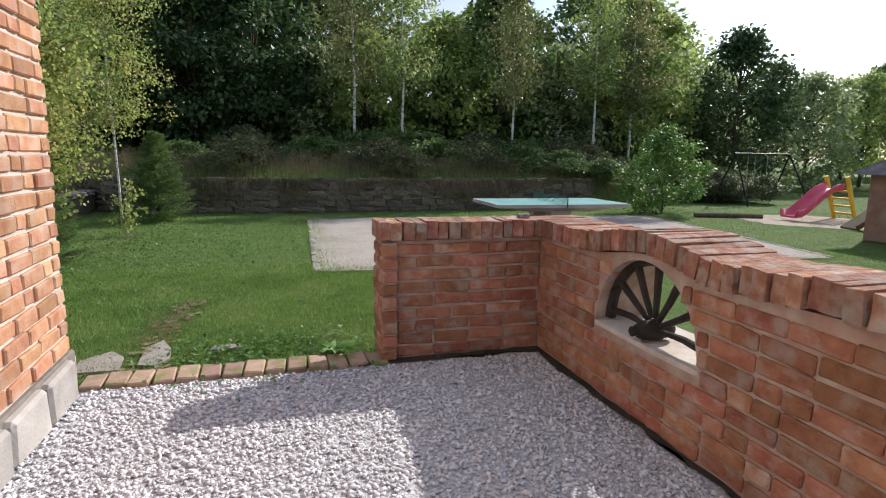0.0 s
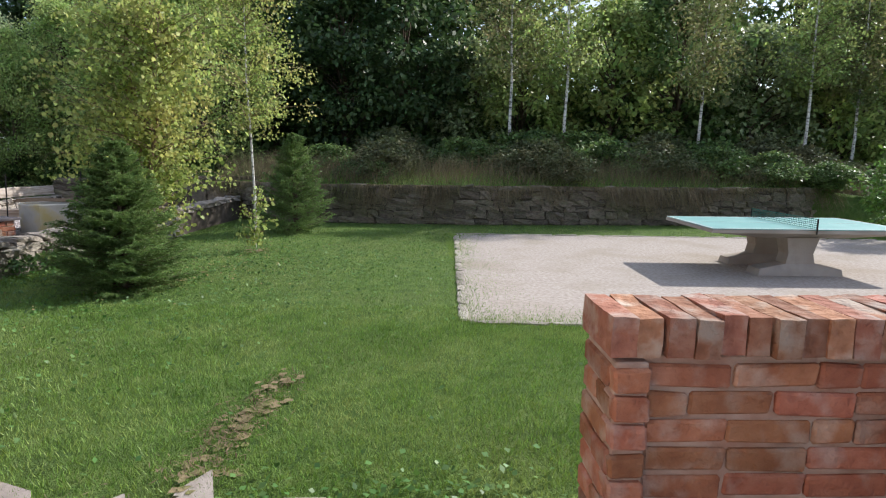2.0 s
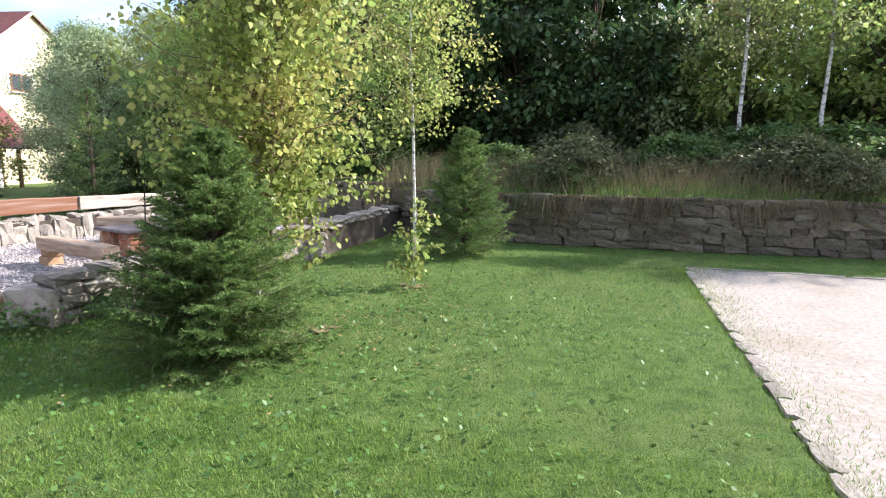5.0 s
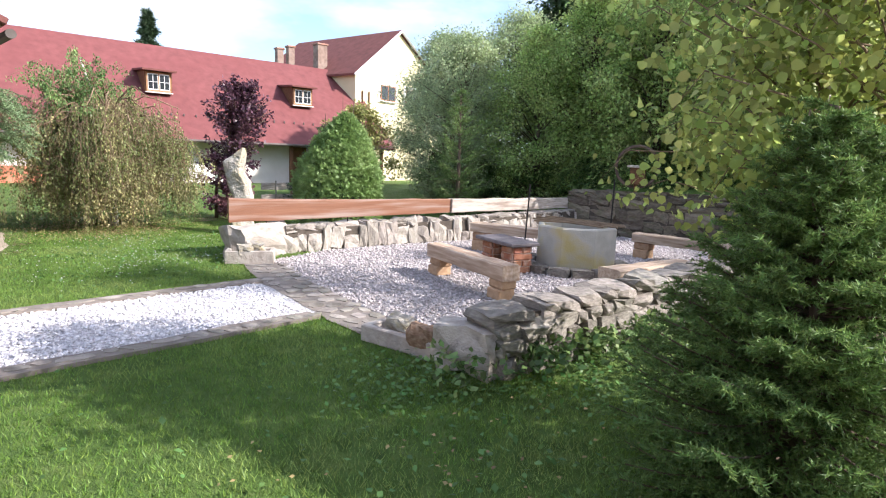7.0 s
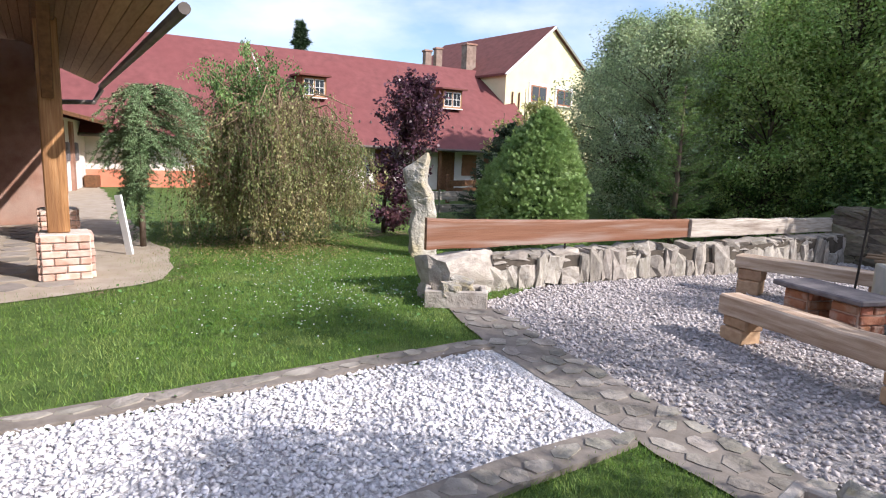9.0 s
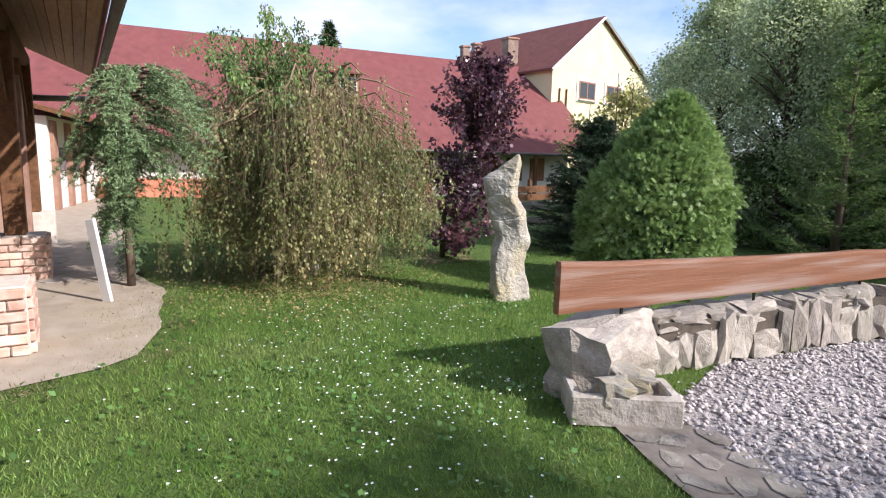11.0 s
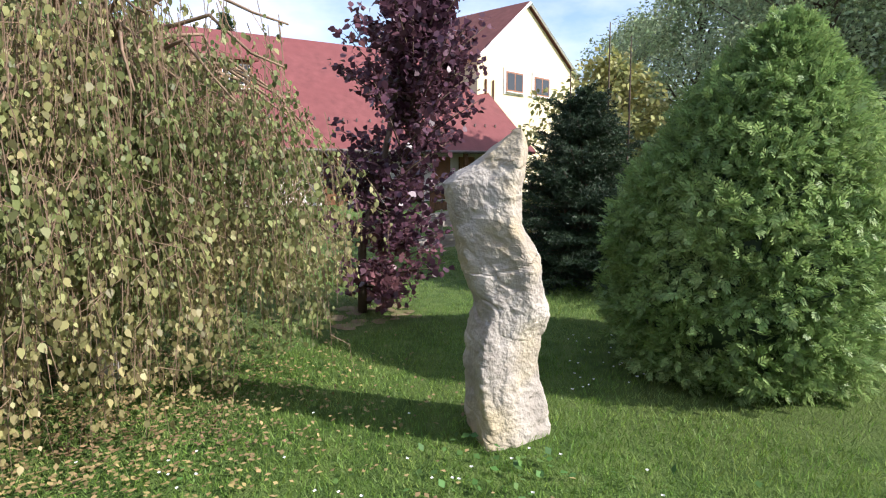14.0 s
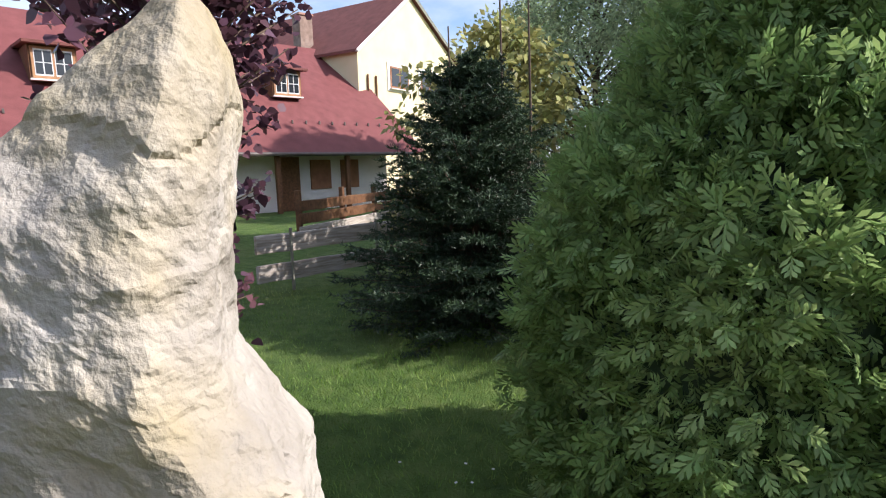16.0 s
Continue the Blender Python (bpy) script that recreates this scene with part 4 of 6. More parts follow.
shed = thing("playhouse", pose(13.2, 6.75, G0), "small red brick playhouse with a dark roof", "playhouse")
part("wall", box_me("wall", 4.0, 3.4, 1.36, "brick_far", 0.01), shed)
bm = bmesh.new()
c = [bm.verts.new(p) for p in ((-2.25, -1.95, 1.30), (2.25, -1.95, 1.30), (2.25, 1.95, 1.30), (-2.25, 1.95, 1.30), (-0.8, 0, 2.6), (0.8, 0, 2.6))]
for f in ((0, 3, 2, 1), (0, 1, 5, 4), (2, 3, 4, 5), (1, 2, 5), (3, 0, 4)):
    bm.faces.new([c[i] for i in f])
part("roof", from_bm("roof", bm, "slab"), shed)
log = tagged(part("log", mesh_of("log", *tube([(10.9, 12.9, 0.0), (11.7, 12.6, 0.0), (12.5, 12.2, 0.0)], [0.06, 0.07, 0.06], 10), "bark")), "dark log lying on the grass by the sand", "log")

# ---------------------------------------------------------------- long house with the red roof (own axes: y along it, x out of its front)
HM = pose(-28.0, 22.7, -0.17, 0, 0, -7.8)
house = thing("long_house", HM, "long white house under a red roof with dormers", "house")
part("wall", box_me("wall", 8.4, 28, 2.5, "plaster", 0.01), house, m=pose(-4.22, -9.9, 0))
part("plinth", box_me("plinth", 0.14, 15, 0.75, "plaster_red", 0.01), house, m=pose(0.04, -16.4, 0))


def roof_me(name, x0, z0, x1, z1, y0, y1, t, mat, rows=0):
    """A roof slope from the eave (x0, z0) up to (x1, z1)."""
    bm = bmesh.new()
    n = Vector((z1 - z0, 0, -(x1 - x0))).normalized()
    if n.z < 0:
        n = -n
    v = [bm.verts.new(p) for p in ((x0, y0, z0), (x0, y1, z0), (x1, y1, z1), (x1, y0, z1))]
    w = [bm.verts.new(q.co - n * t) for q in v]
    bm.faces.new(v)
    bm.faces.new(w[::-1])
    for k in range(4):
        bm.faces.new((v[k], w[k], w[(k + 1) % 4], v[(k + 1) % 4]))
    bmesh.ops.recalc_face_normals(bm, faces=list(bm.faces))
    return from_bm(name, bm, mat)


rf = part("roof", roof_me("roof", 1.0, 2.02, -4.57, 6.57, -24, 5.2, 0.14, "roof_red"), house, "dark red roof slope")
part("roof", roof_me("roof", -10.1, 2.02, -4.57, 6.57, -24, 5.2, 0.14, "roof_red"), house)
P, F = tube([(1.06, -24, 1.97), (1.06, 4.6, 1.97)], 0.06, 8)
part("gutter", mesh_of("gutter", P, F, "zinc"), house)
for y in np.arange(-6, 4.6, 2.6):
    part("porch_post", box_me("porch_post", 0.14, 0.14, 1.98, "dark_wood", 0.01), house, m=pose(0.78, y, 0))
# snow guards along the roof
for k in range(26):
    s = 0.22
    part("snow_guard", box_me("snow_guard", 0.05, 0.05, 0.12, "zinc", 0.005), house, m=pose(1.0 - 5.57 * s, -9 + 0.52 * k, 2.02 + 4.55 * s))


def dormer(y):
    d = part("dormer", box_me("dormer", 1.7, 1.12, 1.0, "dark_wood", 0.01), house, "brown timber dormer with a flat tilted roof", m=pose(-2.08, y, 4.0))
    part("dormer_roof", box_me("dormer_roof", 2.2, 1.42, 0.09, "roof_brown", 0.01), d, m=pose(0.05, 0, 1.0, 0, 4, 0))
    part("window", box_me("window", 0.06, 1.02, 0.84, "honey_wood", 0.01), d, m=pose(0.87, 0, 0.06))
    for k in (-0.235, 0.235):
        part("casement", box_me("casement", 0.04, 0.42, 0.70, "white_paint", 0.006), d, m=pose(0.885, k, 0.13))
        for a in (-0.1, 0.1):
            for b in (0.175, 0.49):
                part("pane", box_me("pane", 0.012, 0.17, 0.29, "glass", 0), d, m=pose(0.907, k + a, b))
    part("sill", box_me("sill", 0.12, 1.14, 0.05, "plaster", 0.006), d, m=pose(0.92, 0, 0.0))


for y in (0.78, -6.1):
    dormer(y)
for y, w, h, mt in ((-0.05, 0.85, 1.9, "dark_wood"), (-3.2, 0.9, 1.9, "dark_wood"), (1.2, 0.8, 1.0, "frame_wood"), (-5.8, 0.9, 1.1, "frame_wood"), (2.4, 0.75, 1.0, "frame_wood")):
    part("door" if h > 1.5 else "window", box_me("opening", 0.08, w, h, mt, 0.01), house, m=pose(0.0, y, 0.0 if h > 1.5 else 0.8))
for u, v, zt, w in ((3.95, -5.4, 8.02, 0.62), (2.15, -7.2, 7.75, 0.4), (2.95, -7.4, 8.0, 0.4)):
    c = part("chimney", box_me("chimney", w, w, zt - 4.6, "chimney_brick", 0.01), house, m=pose(v, u, 4.6))
    part("cap", box_me("cap", w + 0.1, w + 0.1, 0.1, "brick_far", 0.01), c, m=pose(0, 0, zt - 4.6))

gab = thing("gable_house", pose(-29.47, 27.2, -0.17, 0, 0, 7.5), "cream gabled house with a brown roof behind the trees", "house")
GU0, GU1, GV, GE, GA = 0.2, 8.8, 0.0, 6.2, 9.08
bm = bmesh.new()
um = 4.0  # the ridge stands nearer to one eave
ring = [[bm.verts.new((x, u, z)) for u, z in ((GU0, 0), (GU1, 0), (GU1, GE), (um, GA), (GU0, GE))] for x in (GV, GV - 9)]
bm.faces.new(ring[0])
bm.faces.new(ring[1][::-1])
for k in range(5):
    bm.faces.new((ring[0][k], ring[1][k], ring[1][(k + 1) % 5], ring[0][(k + 1) % 5]))
bmesh.ops.recalc_face_normals(bm, faces=list(bm.faces))
part("wall", from_bm("wall", bm, "plaster_yellow"), gab)
for sgn in (-1, 1):
    bm = bmesh.new()
    e = 0.25
    half = um - GU0 if sgn < 0 else GU1 - um
    ue, ze = um + sgn * (half + e), GE - e * (GA - GE) / half
    v = [bm.verts.new(p) for p in ((GV + 0.18, ue, ze + 0.06), (GV - 9.2, ue, ze + 0.06), (GV - 9.2, um, GA + 0.06), (GV + 0.18, um, GA + 0.06))]
    w = [bm.verts.new(q.co + Vector((0, 0, 0.12))) for q in v]
    bm.faces.new(v)
    bm.faces.new(w)
    for k in range(4):
        bm.faces.new((v[k], w[k], w[(k + 1) % 4], v[(k + 1) % 4]))
    bmesh.ops.recalc_face_normals(bm, faces=list(bm.faces))
    part("roof", from_bm("roof", bm, "roof_brown"), gab, "brown roof slope")
    a, b = Vector((GV + 0.2, ue, ze + 0.08)), Vector((GV + 0.2, um, GA + 0.08))
    P, F = tube([a, b], 0.075, 4)
    part("verge_board", mesh_of("verge_board", P, F, "white_paint"), gab)
for u in (2.99, 5.38):
    w = part("window", box_me("window", 0.06, 1.72, 1.22, "white_paint", 0.01), gab, m=pose(GV + 0.02, u, 4.78))
    part("window_frame", box_me("window_frame", 0.03, 1.40, 0.92, "frame_wood", 0.008), w, m=pose(0.035, 0, 0.14))
    for k in (-0.325, 0.325):
        part("pane", box_me("pane", 0.012, 0.56, 0.76, "glass", 0), w, m=pose(0.05, k, 0.22))
    part("sill", box_me("sill", 0.16, 1.5, 0.05, "plaster", 0.006), w, m=pose(0.08, 0, 0.08))
dish = part("satellite_dish", mesh_of("satellite_dish", *tube([(0, 0, 0), (0.05, 0, 0.0), (0.11, 0, 0.0), (0.12, 0, 0.0)], [0.1, 0.32, 0.42, 0.43], 20), "white_paint", True), gab, m=pose(GV + 0.25, 1.15, 3.65, 0, -12, 25))
part("arm", mesh_of("arm", *tube([(-0.26, 0, -0.15), (0.0, 0, 0.0)], 0.03, 6), "steel"), dish)
for u in (0.75, 1.3):
    P, F = tube([(GV + 0.06, u, 0), (GV + 0.06, u, 5.3)], 0.04, 8)
    part("pipe", mesh_of("pipe", P, F, "dark_wood"), gab)

# rail fence near the house
fn = thing("rail_fence", pose(-17.2, 15.05, G0, 0, 0, -6), "weathered plank rail fence on metal posts", "fence")
for z, w in ((0.12, 0.19), (0.44, 0.20)):
    part("rail", beam_me("rail", (0, -0.6, z), (0, 2.6, z + 0.02), w, w, 0.05, "beam_grey", z), fn)
for y in (-0.2, 1.0, 2.2):
    P, F = tube([(0.05, y, 0), (0.05, y, 0.7)], 0.02, 6)
    part("post", mesh_of("post", P, F, "steel"), fn)
fb = thing("timber_fence", pose(-21.8, 20.2, G0, 0, 0, 20), "dark plank fence before the house porch", "fence")
for z in (0.05, 0.3, 0.55):
    part("rail", beam_me("rail", (0, -2.6, z), (0, 2.4, z), 0.2, 0.2, 0.05, "dark_wood" if z > 0.2 else "beam_grey", z), fb)
for y in (-2.5, -0.8, 0.8, 2.3):
    part("post", box_me("post", 0.1, 0.1, 0.95, "dark_wood", 0.01), fb, m=pose(-0.08, y, 0))

# ---------------------------------------------------------------- timber shelter
hut = thing("timber_shelter", pose(0, 0, G0), "open timber shelter with oiled posts on brick bases", "shelter")
EY, EZ = 7.85, 2.65  # eave line
RX0, RX1 = -11.08, -19.6
SL = 0.42
part("roof_deck", box_me("roof_deck", RX0 - RX1, 5.2, 0.08, "roof_brown", 0.01), hut, m=Matrix.Translation(((RX0 + RX1) / 2, EY - 2.4, EZ + 2.4 * SL + 0.1)) @ pose(0, 0, 0, -math.degrees(math.atan(SL))))
soff = part("soffit", box_me("soffit", RX0 - RX1 - 0.1, 5.0, 0.02, "dark_wood", 0), hut, m=Matrix.Translation(((RX0 + RX1) / 2, EY - 2.35, EZ + 2.35 * SL + 0.055)) @ pose(0, 0, 0, -math.degrees(math.atan(SL))))
sb = box_me("soffit_board", RX0 - RX1 - 0.12, 0.118, 0.016, "soffit", 0.003)
for k in range(40):
    part("soffit_board", sb, soff, m=pose(0, 2.44 - 0.125 * k, -0.017))
P, F = tube([(RX0 - 0.1, EY + 0.05, EZ + 0.03), (RX1 - 0.1, EY + 0.05, EZ + 0.03)], 0.055, 10)
part("gutter", mesh_of("gutter", P, F, "zinc"), hut)
P, F = tube([(RX1, EY + 0.05, EZ - 0.02), (RX1 - 0.05, EY - 0.1, EZ - 0.3), (RX1 + 0.3, EY - 0.7, EZ - 0.36), (RX1 + 0.3, 6.2, EZ - 0.38)], 0.05, 8)
part("downpipe", mesh_of("downpipe", P, F, "zinc"), hut)
part("wall_plate", box_me("wall_plate", RX0 - RX1 - 0.4, 0.2, 0.22, "dark_wood", 0.01), hut, m=pose((RX0 + RX1) / 2 - 0.1, 6.87, EZ + 0.06))
bases = []
for i, x in enumerate((-12.98, -15.9, -18.9)):
    b_ = part("brick_base", box_me("brick_base", 0.46, 0.46, 0.50, "mortar", 0.005), hut, m=pose(x, 6.94, 0))
    bases.append(b_)
    part("post", box_me("post", 0.21, 0.21, 2.25, "post" if i == 0 else "dark_wood", 0.012, 0.004, i), hut, "oiled rough-sawn oak post", m=pose(x, 6.89, 0.502))
    for sgn in (-1, 1):
        part("brace", box_me("brace", 0.11, 0.11, 1.15, "dark_wood", 0.01), hut, m=pose(x + sgn * 0.12, 6.87, 1.95, 0, sgn * 45, 0))
part("back_wall", box_me("back_wall", 13, 0.3, 3.4, "brick_far", 0.01), hut, m=pose(-19.2, 4.6, 0))
for x in (-13.3, -15.2, -17.1, -19.0):
    part("stud", box_me("stud", 0.22, 0.06, 3.3, "dark_wood", 0.01), hut, m=pose(x, 4.79, 0))
part("rail_beam", box_me("rail_beam", 6.4, 0.06, 0.2, "dark_wood", 0.01), hut, m=pose(-16.2, 4.83, 1.5))
# wall out of view, added to keep the sun out of the shelter
part("unseen_east_wall", box_me("unseen_east_wall", 0.3, 4.0, 3.4, "brick_far", 0.01), hut, m=pose(-11.4, 4.0, 0))
part("west_wall", box_me("west_wall", 0.3, 2.3, 3.2, "brick_far", 0.01), hut, m=pose(-18.3, 5.75, 0))
part("plaster_panel", box_me("plaster_panel", 0.04, 0.8, 1.5, "plaster", 0.01), hut, m=pose(-18.13, 5.3, 0.9))
st = thing("wooden_stair", pose(-13.4, 5.2, G0), "dark wooden stair with a heavy string under the shelter", "stair")
for y in (0, 0.8):
    part("string", box_me("string", 2.8, 0.07, 0.28, "dark_wood", 0.01), st, m=pose(-1.1, y, 0.55, 0, 32, 0))
for k in range(7):
    part("tread", box_me("tread", 0.3, 0.8, 0.045, "dark_wood", 0.006), st, m=pose(-2.05 + 0.3 * k, 0.4, 1.34 - 0.185 * k))
# white outbuilding beyond the shelter
ob_ = thing("white_outbuilding", pose(-28.5, 6.83, G0, 0, 0, -12.7), "white plastered outbuilding with brick corner pier", "building")
part("wall", box_me("wall", 7.0, 1.6, 2.3, "plaster", 0.01), ob_, m=pose(0, 0.1, 0))
part("roof", box_me("roof", 7.6, 3.0, 0.12, "dark_wood", 0.01), ob_, m=pose(0, 0.5, 2.5, -14, 0, 0))
part("pier", box_me("pier", 0.6, 0.6, 2.2, "brick_far", 0.01), ob_, m=pose(-3.2, 1.1, 0))
for x in (2.6, 1.3, 0.0):
    part("pier", box_me("pier", 0.34, 0.1, 2.2, "brick_far", 0.01), ob_, m=pose(x + 0.6, 0.94, 0))
    part("hanging_coat", box_me("hanging_coat", 0.3, 0.1, 0.6, "slab", 0.03), ob_, m=pose(x, 0.95, 0.95))
part("bench", box_me("bench", 1.4, 0.4, 0.42, "dark_wood", 0.02), ob_, m=pose(-1.6, 1.15, 0))
wp = tagged(part("white_plank", box_me("white_plank", 0.11, 0.035, 0.82, "white_paint", 0.006)), "white painted plank leaning on the weeping spruce", "plank")
wp.matrix_basis = pose(-14.2, 7.7, G0, 2, -9, 40)

# ---------------------------------------------------------------- trees


def trunk_part(tree, paths, mat, name="trunk"):
    V, F = join([tube(p, r, s) for p, r, s in paths])
    return part(name, mesh_of(name, V, F, mat, True), tree)


def broad_data(seed, h, rad, base, n_clump, per, size, mat, bark="bark", trunk_r=0.09, lean=0.0, sparse=0.0, wide=1.0):
    """Trunk and crown meshes of a leafy tree: limbs that carry clumps of leaves, with gaps."""
    r = np.random.default_rng(seed)
    top = np.array([lean, 0, h * 0.93])
    pts = [np.array([0, 0, -0.1]) * 1.0]
    for i in range(1, 7):
        s = i / 6
        pts.append(top * s + np.array([r.normal() * 0.03 * h * 0.3, r.normal() * 0.03 * h * 0.3, 0]))
    paths = [(pts, np.linspace(trunk_r, trunk_r * 0.15, 7), 7)]
    Cs, Ss = [], []
    for k in range(n_clump):
        s = base + (1 - base) * (r.random() ** 0.85)
        start = top * (s * 0.92) + np.array([0, 0, -0.05 * h])
        prof = math.sin(min(1, (s - base) / (1 - base) * 0.86 + 0.14) * math.pi) ** 0.7
        a = r.uniform(0, 2 * np.pi)
        rr = rad * prof * (0.35 + 0.65 * r.random() ** 0.5) * r.uniform(0.75, 1.12)
        end = np.array([lean * s + rr * math.cos(a) * wide, rr * math.sin(a), h * s + 0.15 * rr])
        Cs.append(end)
        Ss.append(rad * r.uniform(0.14, 0.30))
        if k % 3 == 0:
            mid = (start + end) / 2 + np.array([0, 0, 0.06 * h * r.random()])
            paths.append(([start * 0.98, mid, end], [trunk_r * 0.28, trunk_r * 0.18, trunk_r * 0.06], 4))
    Cs, Ss = np.array(Cs), np.array(Ss)
    n = n_clump * per
    i = r.integers(0, n_clump, n)
    off = rnd(r, n) * (r.random((n, 1)) ** 0.45) * Ss[i][:, None] * np.array([1.15, 1.15, 0.8])
    C = Cs[i] + off
    D = unit(off + rnd(r, n) * 0.8 * Ss[i][:, None] + np.array([0, 0, -0.35]) * Ss[i][:, None])
    N = unit(rnd(r, n) * 0.8 + Z3)
    L = size * r.uniform(0.6, 1.35, n)
    V, F = kites(C, D, N, L, L * r.uniform(0.28, 0.42, n))
    tv, tf = join([tube(p, q, s) for p, q, s in paths])
    return mesh_of("trunk", tv, tf, bark, True), fast_mesh("crown", V, F, mat)


def plant(name, data, m, label, category="tree", group="", kind=""):
    o = thing(name, m, label, category, group, kind)
    part("trunk", data[0], o)
    part("crown", data[1], o)
    return o


def spruce_data(seed, h, rad, mat, whorls=16, arms=9, needle=0.022, base=0.04, dens=1.0, droop=0.25, tip_len=0.0, twigs=13, per=26):
    """Spruce: whorls of arms with side twigs set with needles."""
    r = np.random.default_rng(seed)
    paths = [([(0, 0, -0.05), (0.01, 0, h * 0.5), (0, 0.01, h)], [0.018 * h + 0.012, 0.01 * h + 0.008, 0.004], 7)]
    C0, D0, LT = [], [], []
    for w in range(whorls):
        s = base + (0.97 - base) * (w / (whorls - 1)) ** 0.9
        R = rad * (1 - s) ** 0.8 * (1.0 if s > 0.12 else 0.8 + s) + 0.03
        for k in range(arms):
            a = 2 * np.pi * (k + 0.5 * (w % 2)) / arms + r.normal() * 0.22
            L = R * r.uniform(0.72, 1.12)
            up = 0.45 - droop * 2.0 * (1 - s) + r.normal() * 0.10
            st_ = np.array([0, 0, h * s + r.normal() * 0.02 * h])
            d = np.array([math.cos(a), math.sin(a), 0])
            nseg = 5
            pp = [st_ + d * L * q + Z3 * L * (up * q - droop * q * q * 0.7 + 0.22 * q ** 3) for q in np.linspace(0, 1, nseg)]
            paths.append((pp, np.linspace(0.010, 0.003, nseg), 3))
            nt = max(5, int(twigs * L / rad + 4))
            for q in np.linspace(0.16, 1, nt):
                p = st_ + d * L * q + Z3 * L * (up * q - droop * q * q * 0.7 + 0.22 * q ** 3)
                for sg in (-1, 1):
                    td = d * 0.75 + sg * np.array([-d[1], d[0], 0]) * r.uniform(0.5, 0.95) + Z3 * r.normal() * 0.16
                    C0.append(p)
                    D0.append(td)
                    LT.append(max(0.06, (0.36 * L * (1.05 - 0.75 * q) + 0.03) * r.uniform(0.7, 1.2)))
    C0, D0, LT = np.array(C0), unit(np.array(D0)), np.array(LT)
    n = len(C0)
    pn = max(6, int(per * dens))
    i = np.repeat(np.arange(n), pn)
    q = r.random(n * pn)
    base_p = C0[i] + D0[i] * (LT[i] * q)[:, None]
    nd = unit(D0[i] * 0.75 + rnd(r, n * pn) * 0.9 + Z3 * 0.25)
    V, F = tris(base_p, nd, rnd(r, n * pn), needle * r.uniform(0.7, 1.3, n * pn), np.full(n * pn, needle * 0.13))
    # twig shoots carry the needles
    V2, F2 = tris(C0, D0, rnd(r, n), LT * 1.05, np.full(n, 0.0035))
    V, F = stack([(V, F), (V2, F2)])
    tv, tf = join([tube(p, q_, s) for p, q_, s in paths])
    return mesh_of("trunk", tv, tf, "bark", True), fast_mesh("crown", V, F, mat)


sp = spruce_data(11, 1.66, 0.76, "needle", 24, 14, 0.026, 0.01, twigs=16, per=32, droop=0.2)
plant("spruce", sp, pose(-3.4, 8.98, G0) @ Matrix.Diagonal((1.06, 1.06, 1, 1)), "dense young green spruce standing on the lawn", "conifer")
plant("spruce", spruce_data(12, 1.95, 0.8, "needle", 18, 11, 0.034, 0.01, twigs=11, per=24, droop=0.12), pose(-2.55, 14.1, G0), "small dark spruce before the retaining wall", "conifer")
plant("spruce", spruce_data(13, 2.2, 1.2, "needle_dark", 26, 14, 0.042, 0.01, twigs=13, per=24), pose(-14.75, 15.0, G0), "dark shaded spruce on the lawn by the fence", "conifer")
plant("spruce", spruce_data(14, 2.95, 1.0, "needle", 13, 7, 0.04, 0.05, twigs=10, per=14, droop=0.1), pose(-11.4, 15.9, G0), "open young spruce with a bare leader behind the patio", "conifer")

# thuja: many flat fan sprays on a dense egg shape
r = np.random.default_rng(21)
TX, TY, TH_, TR = -12.25, 13.25, 2.22, 0.87
nt, per_t = 2600, 14
zq = r.random(nt) ** 0.85
a = r.uniform(0, 2 * np.pi, nt)
prof = np.interp(zq, [0, 0.04, 0.15, 0.35, 0.6, 0.8, 0.93, 1.0], [0.74, 0.90, 0.98, 1.0, 0.86, 0.58, 0.29, 0.05])
lump = np.array([noise.noise(Vector((math.cos(b) * 2.2, math.sin(b) * 2.2, q * 5.0))) for b, q in zip(a, zq)])
rad = TR * prof * (1 + 0.12 * lump) * r.uniform(0.90, 1.05, nt)
lean = 0.20 * zq ** 2.2
out = np.stack([np.cos(a), np.sin(a), 0 * a], 1)
tip = np.stack([rad * np.cos(a) + 0.93 * lean, rad * np.sin(a) + 0.37 * lean, 0.05 + zq * TH_], 1)
way = unit(out * 0.85 + Z3 * (0.1 + 0.8 * zq[:, None] ** 2) + rnd(r, nt) * 0.35)
side = unit(np.cross(way, unit(Z3 + rnd(r, nt) * 0.6)))
i = np.repeat(np.arange(nt), per_t)
n = nt * per_t
spread = np.tile(np.linspace(-1, 1, per_t), nt) + r.normal(size=n) * 0.2
back = r.uniform(0.0, 0.16, n)
D = unit(way[i] * 0.6 + side[i] * (0.9 * spread)[:, None] + Z3 * (0.5 * r.normal(size=(n, 1))) + rnd(r, n) * 0.3)
C = tip[i] - way[i] * (0.05 + back)[:, None] + side[i] * (0.07 * spread)[:, None] + rnd(r, n) * 0.035
N = unit(out[i] * 0.7 + rnd(r, n) * 0.8)
S = unit(np.cross(N, D))
L = r.uniform(0.05, 0.10, n)
sprays = []
for q, sd, lk, wk in ((0.0, 0.0, 1.0, 0.045), (0.06, 0.85, 0.52, 0.16), (0.15, -0.85, 0.52, 0.16), (0.32, 0.7, 0.48, 0.17), (0.40, -0.7, 0.46, 0.17), (0.56, 0.5, 0.40, 0.18), (0.62, -0.5, 0.38, 0.18)):
    d2 = unit(D + S * sd - Z3 * 0.15)
    sprays.append(kites(C + D * (L * q)[:, None], d2, unit(np.cross(D, S)), L * lk, L * lk * wk, 0.6))
V, F = stack(sprays)
th = thing("thuja", pose(TX, TY, G0), "dense rounded green thuja shrub with feathery sprays", "shrub")
